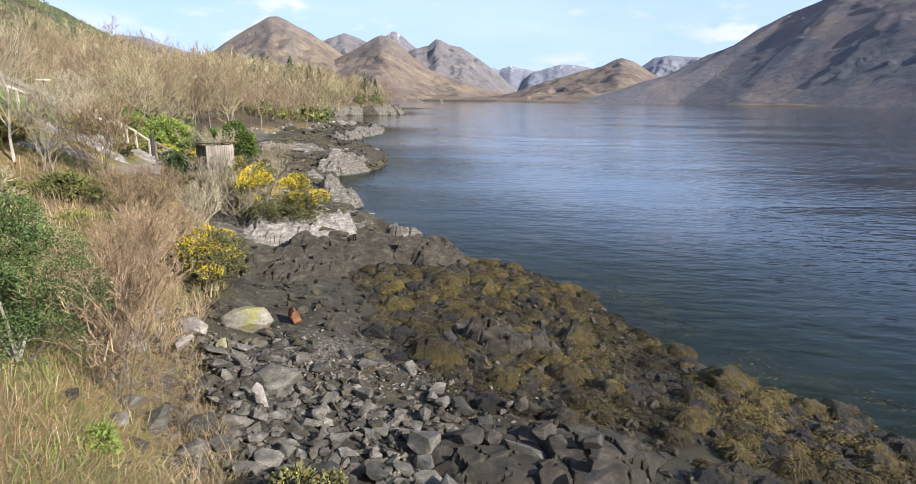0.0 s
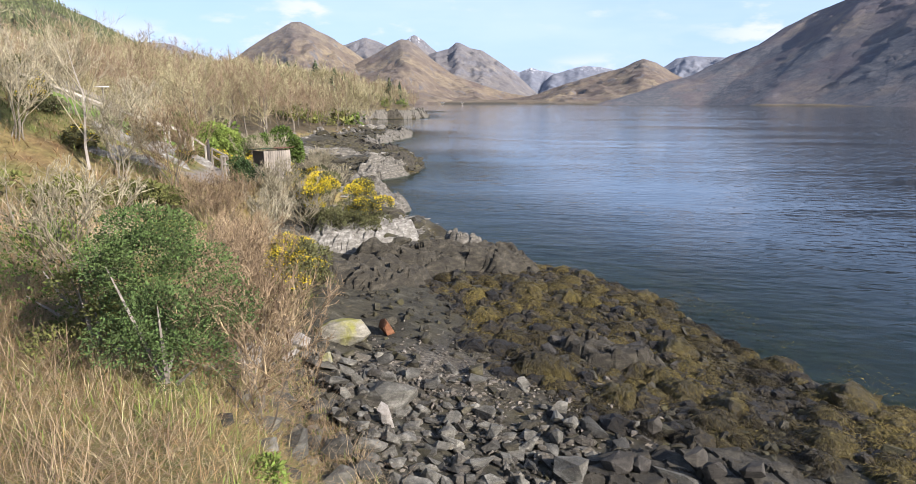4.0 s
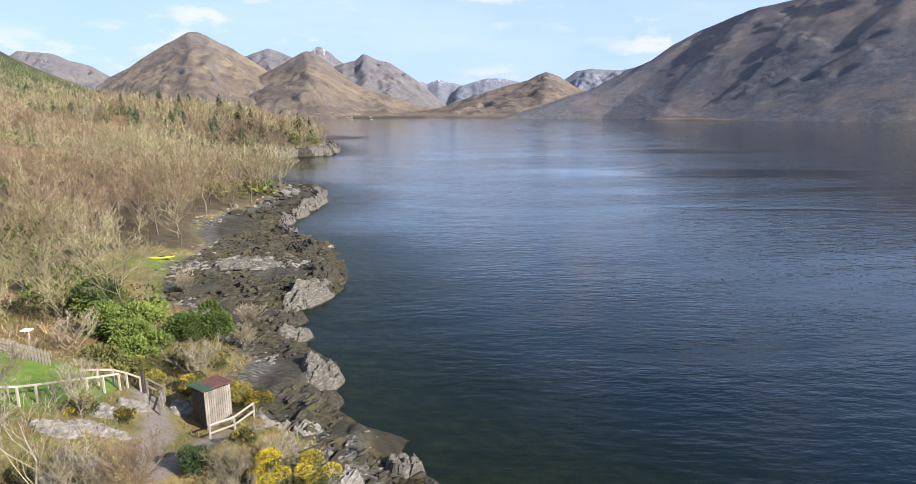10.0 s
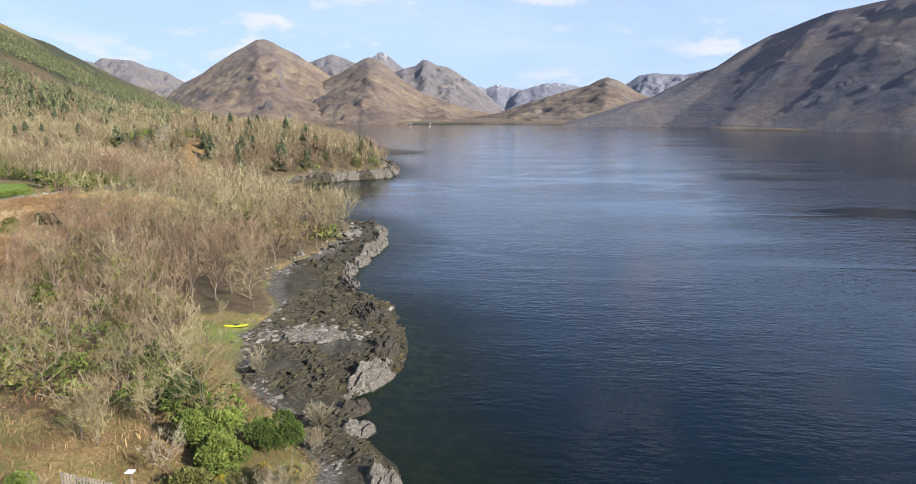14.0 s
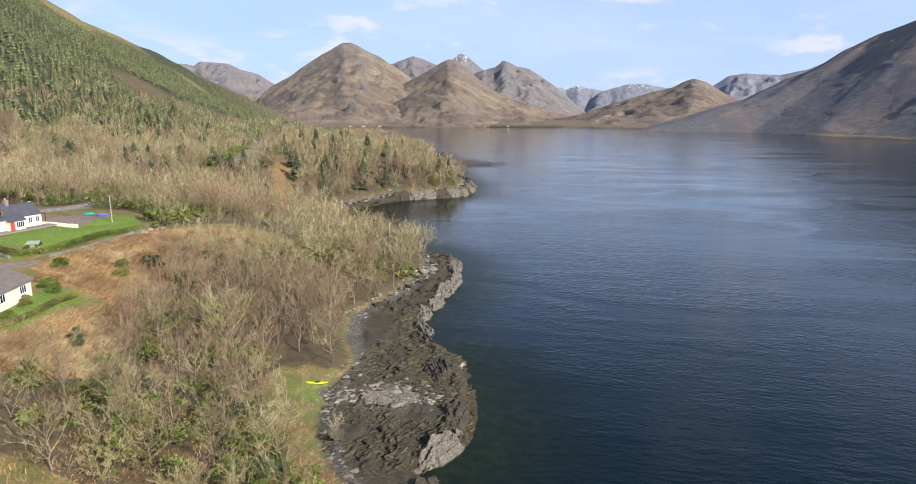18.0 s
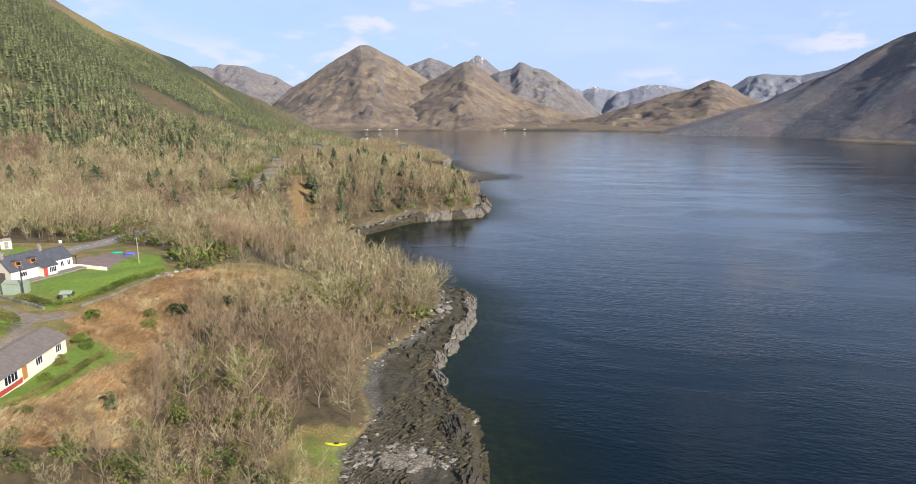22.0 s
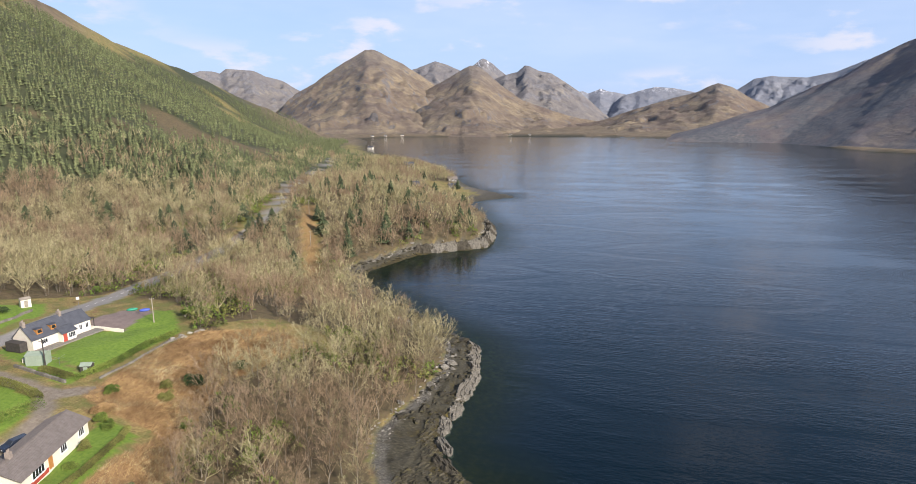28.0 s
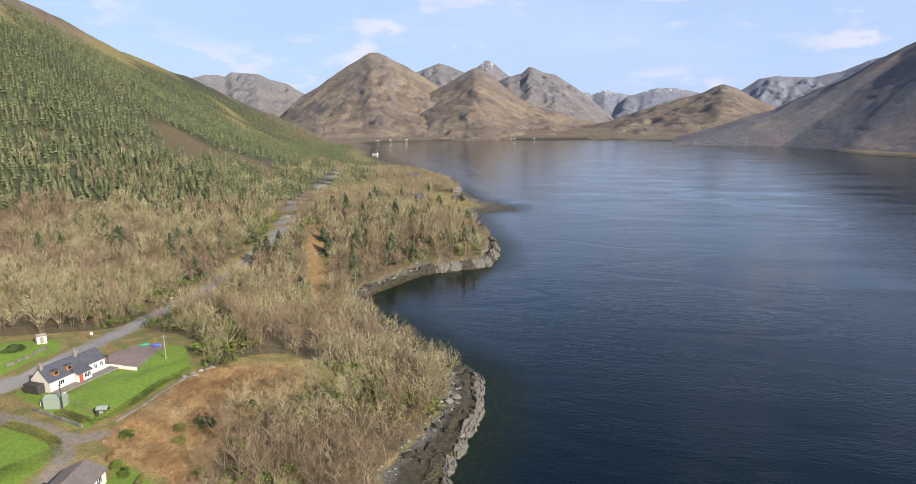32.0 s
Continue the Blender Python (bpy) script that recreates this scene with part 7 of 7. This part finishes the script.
pole(-104.8, 120.6, 6.2, "tall grey wooden power pole by the parking")
pole(-106.5, 91.8, 6.0, "dark wooden power pole by the green shed", wood_dark)
pole(-121.0, 238.5, 7.0, "grey wooden power pole in the clearing")
pole(-137.5, 272.0, 7.0, "grey wooden power pole further up the clearing")
sign = empty("road_sign", Matrix.Translation(level(-131.4, 126.0)), "small white road sign on a grey post", "sign")
part("post", box(bmesh.new(), (0.07, 0.07, 2.0), (0, 0, 1.0)), metal_grey, sign)
part("plate", box(bmesh.new(), (0.75, 0.04, 0.75), (0, -0.05, 2.0), rz=20, bevel=0.02), frame_white, sign)
for x, y, mat, label in ((-116.2, 127.0, teal_tarp, "small dinghy under a green cover"), (-113.4, 128.0, blue_tarp, "small dinghy under a blue cover")):
    b = empty("dinghy", pose(x, y, ground_at(x, y), 0, 0, 40), label, "boat")
    bm = bmesh.new()
    bmesh.ops.create_icosphere(bm, subdivisions=2, radius=1, matrix=Matrix.Translation((0, 0, 0.35)) @ Matrix.Diagonal((1.4, 0.6, 0.42, 1)))
    part("cover", bm, mat, b, shade=True)
    part("keel", box(bmesh.new(), (2.0, 0.3, 0.2), (0, 0, 0.08), bevel=0.04), frame_white, b)
dry = empty("clothes_dryer", Matrix.Translation(level(-104.8, 93.4)), "folding metal clothes dryer on the lawn", "dryer")
part("post", box(bmesh.new(), (0.05, 0.05, 1.7), (0, 0, 0.85)), metal_grey, dry)
for k in range(4):
    part("arm", box(bmesh.new(), (1.5, 0.03, 0.03), m=Matrix.Rotation(k * math.pi / 2, 4, "Z") @ Matrix.Translation((0.75, 0, 1.6)) @ Matrix.Rotation(-0.2, 4, "Y")), metal_grey, dry)


def stone_wall(line, high, label, thick=0.45, mat=None):
    w = empty("garden_wall", Matrix(), label, "wall")
    for (ax, ay), (bx, by) in zip(line[:-1], line[1:]):
        n = max(1, round(math.hypot(bx - ax, by - ay) / 0.9))
        for k in range(n):
            t = (k + 0.5) / n
            x, y = ax + (bx - ax) * t, ay + (by - ay) * t
            part("stone", box(bmesh.new(), (math.hypot(bx - ax, by - ay) / n - 0.03, thick, high * brng.uniform(0.85, 1.1) + 0.3), (x, y, ground_at(x, y) + high / 2 - 0.15), rz=math.degrees(math.atan2(by - ay, bx - ax)), bevel=0.05), mat or stone_wall_mat, w)
    return w


stone_wall([(-115.4, 112.6), (-107.0, 113.2)], 0.8, "low cream wall beside the parking", 0.3, render_white)
stone_wall([(-112.5, 92.2), (-110.8, 97.0)], 1.0, "cream garden wall beside the cottage", 0.3, render_white)
stone_wall([(-135.0, 104.5), (-134.6, 111), (-136.2, 117)], 0.6, "low pale curved wall above the road", 0.35)
stone_wall([(-94.4, 92.0), (-93.8, 100), (-94.2, 109), (-93.6, 116)], 0.4, "old grey drystone wall beside the hedge")
stone_wall([(-112.4, 90.4), (-104.6, 89.0), (-98.6, 88.4)], 0.6, "old grey drystone wall beside the track")


def hedge(line, high, wide, mat, label):
    """A clipped hedge: a body of lumps clothed in leaves, in one piece."""
    lumps = []
    for (ax, ay), (bx, by) in zip(line[:-1], line[1:]):
        n = max(1, round(math.hypot(bx - ax, by - ay) / (wide * 0.55)))
        for k in range(n):
            t = (k + 0.5) / n
            x, y = ax + (bx - ax) * t, ay + (by - ay) * t
            lumps.append((x, y, ground_at(x, y) + high * 0.5, wide * 0.55, wide * 0.55, high * 0.55))
    thing = empty("hedge", Matrix(), label, "hedge")
    sheet("foliage", *leaves(brng, 190 * len(lumps), lumps, 0.16), mat, False).parent = thing
    return thing


hedge([(-97.2, 90.0), (-96.6, 94), (-95.9, 100), (-96.2, 108), (-95.4, 116.5)], 1.3, 1.5, leaf_green, "clipped green hedge along the lawn")
hedge([(-106.0, 90.4), (-103, 90.2), (-98.6, 89.8)], 1.1, 1.3, leaf_olive, "olive-green hedge at the end of the lawn")
hedge([(-99.5, 66), (-98.4, 72), (-96.6, 76.4), (-95.4, 79.6)], 1.9, 3.2, leaf_green, "thick bright green hedge beside the drive")
hedge([(-97.6, 81.6), (-100, 82.8), (-104.8, 83.6), (-111, 84)], 1.2, 1.6, leaf_olive, "dark green hedge beside the track")
hedge([(-78.6, 80.4), (-76.2, 76), (-74.8, 68), (-74.0, 58)], 0.6, 0.9, leaf_olive, "low clipped hedge round the bungalow garden")
for x, y, w, h, mat, label in ((-88.1, 88.0, 3.2, 2.2, leaf_green, "round bright green garden bush"), (-85.6, 83.0, 4.6, 1.6, fern, "russet bush of dead bracken fronds"), (-83.8, 80.2, 2.6, 2.0, leaf_green, "bright green laurel beside the bungalow"),
                               (-81.0, 79.0, 2.6, 1.8, leaf_green, "green laurel at the corner of the bungalow"), (-79.6, 72.4, 2.0, 1.6, leaf_olive, "clipped yellow-green shrub under the window"), (-77.6, 67.5, 2.4, 1.2, leaf_green, "low green shrub in the bungalow garden"),
                               (-78.6, 98.6, 5.0, 2.8, leaf_dark, "dark green holly in the bracken"), (-79.6, 92.0, 3.4, 2.2, leaf_olive, "olive bush in the bracken field"), (-82.0, 95.0, 2.6, 1.8, leaf_olive, "grey-green bush in the bracken field"),
                               (-75.0, 110.0, 3.0, 2.4, leaf_dark, "dark evergreen bush in the clearing"), (-66.0, 66.0, 2.2, 3.4, needle_mat, "young spruce in the bracken"), (-71.0, 58.0, 2.0, 1.4, leaf_olive, "low bush in the bracken"),
                               (-100.8, 126.8, 2.2, 3.6, leaf_green, "tall ivy-green bush behind the parking"), (-140.0, 111.0, 6.0, 1.4, leaf_dark, "spreading dark laurel above the road")):
    leafy("garden_bush", x, y, w, h, int(900 * w), 0.12, mat, label, "bush", 14)
for k, (x, y) in enumerate([(-94.8, 114.2), (-93.8, 116.0), (-93.0, 117.6), (-92.2, 119.0), (-91.4, 119.8), (-94.0, 112.4), (-92.8, 115.4)]):
    stone("boulder", x, y, (1.9, 1.3, 0.8), rock_white if k % 2 else rock_pale, "pale dumped boulder at the edge of the garden", "pale boulders by the garden")

# houses on the headland and at the head of the loch
for x, y, turn, w, d, e, wall, roof, label in ((-141, 431, 20, 13, 6.5, 2.6, render_white, slate, "grey-roofed house among headland trees"), (-176, 548, 10, 9, 6, 4.4, stone_wall_mat, slate, "stone house among tall trees"),
                                               (-133, 545, 30, 9, 5, 2.2, stone_wall_mat, tile_brown, "low pale building by the far shore"), (-121, 498, 30, 8, 4, 2.0, stone_wall_mat, slate, "low stone building behind the spit"),
                                               (-440, 1150, 0, 10, 7, 4, render_white, slate, "white house above the far shore"), (-672, 1790, 0, 9, 5, 2.4, render_white, slate, "white house at the head of the loch"),
                                               (-640, 1822, 10, 8, 5, 2.4, render_white, slate, "small white house at the loch head"), (-600, 1862, 10, 9, 5, 2.4, render_white, slate, "distant white house at the loch head"),
                                               (-272, 1962, 0, 8, 5, 2.2, render_white, slate, "distant white house on the far shore"), (-210, 1962, 0, 7, 5, 2.2, render_white, slate, "tiny white house on the far shore")):
    h = empty("house", pose(x, y, ground_at(x, y), 0, 0, turn), label, "house")
    gabled(h, 0, w, 0, d, e, e + d * 0.38, wall, roof, 0.3, 0.15)
    for k in range(3):
        window(h, Matrix.Translation((w * (k + 0.7) / 3.4, -0.04, e * 0.55)), 1.0, 1.2, frame_white)
    chimney(h, 0.7, d / 2, e + 0.5, e + d * 0.38 + 1.0, 0.7, 0.9)

# centre dashes and edge lines of the road
paint = plain("road_paint", (0.6, 0.6, 0.57), (0.75, 0.75, 0.72), 2, 0.8, 0)
for k in range(20):
    t = 3.2 + k * 0.17
    i = int(t)
    (ax, ay), (bx, by) = ROAD[i], ROAD[i + 1]
    x, y = ax + (bx - ax) * (t - i), ay + (by - ay) * (t - i)
    turn = math.degrees(math.atan2(by - ay, bx - ax))
    tagged(part("road_marking", box(bmesh.new(), (1.3, 0.14, 0.02), (x, y, ground_at(x, y) + 0.06), rz=turn), paint), "white painted dash on the road", "road marking", "dashes on the road", "structure")
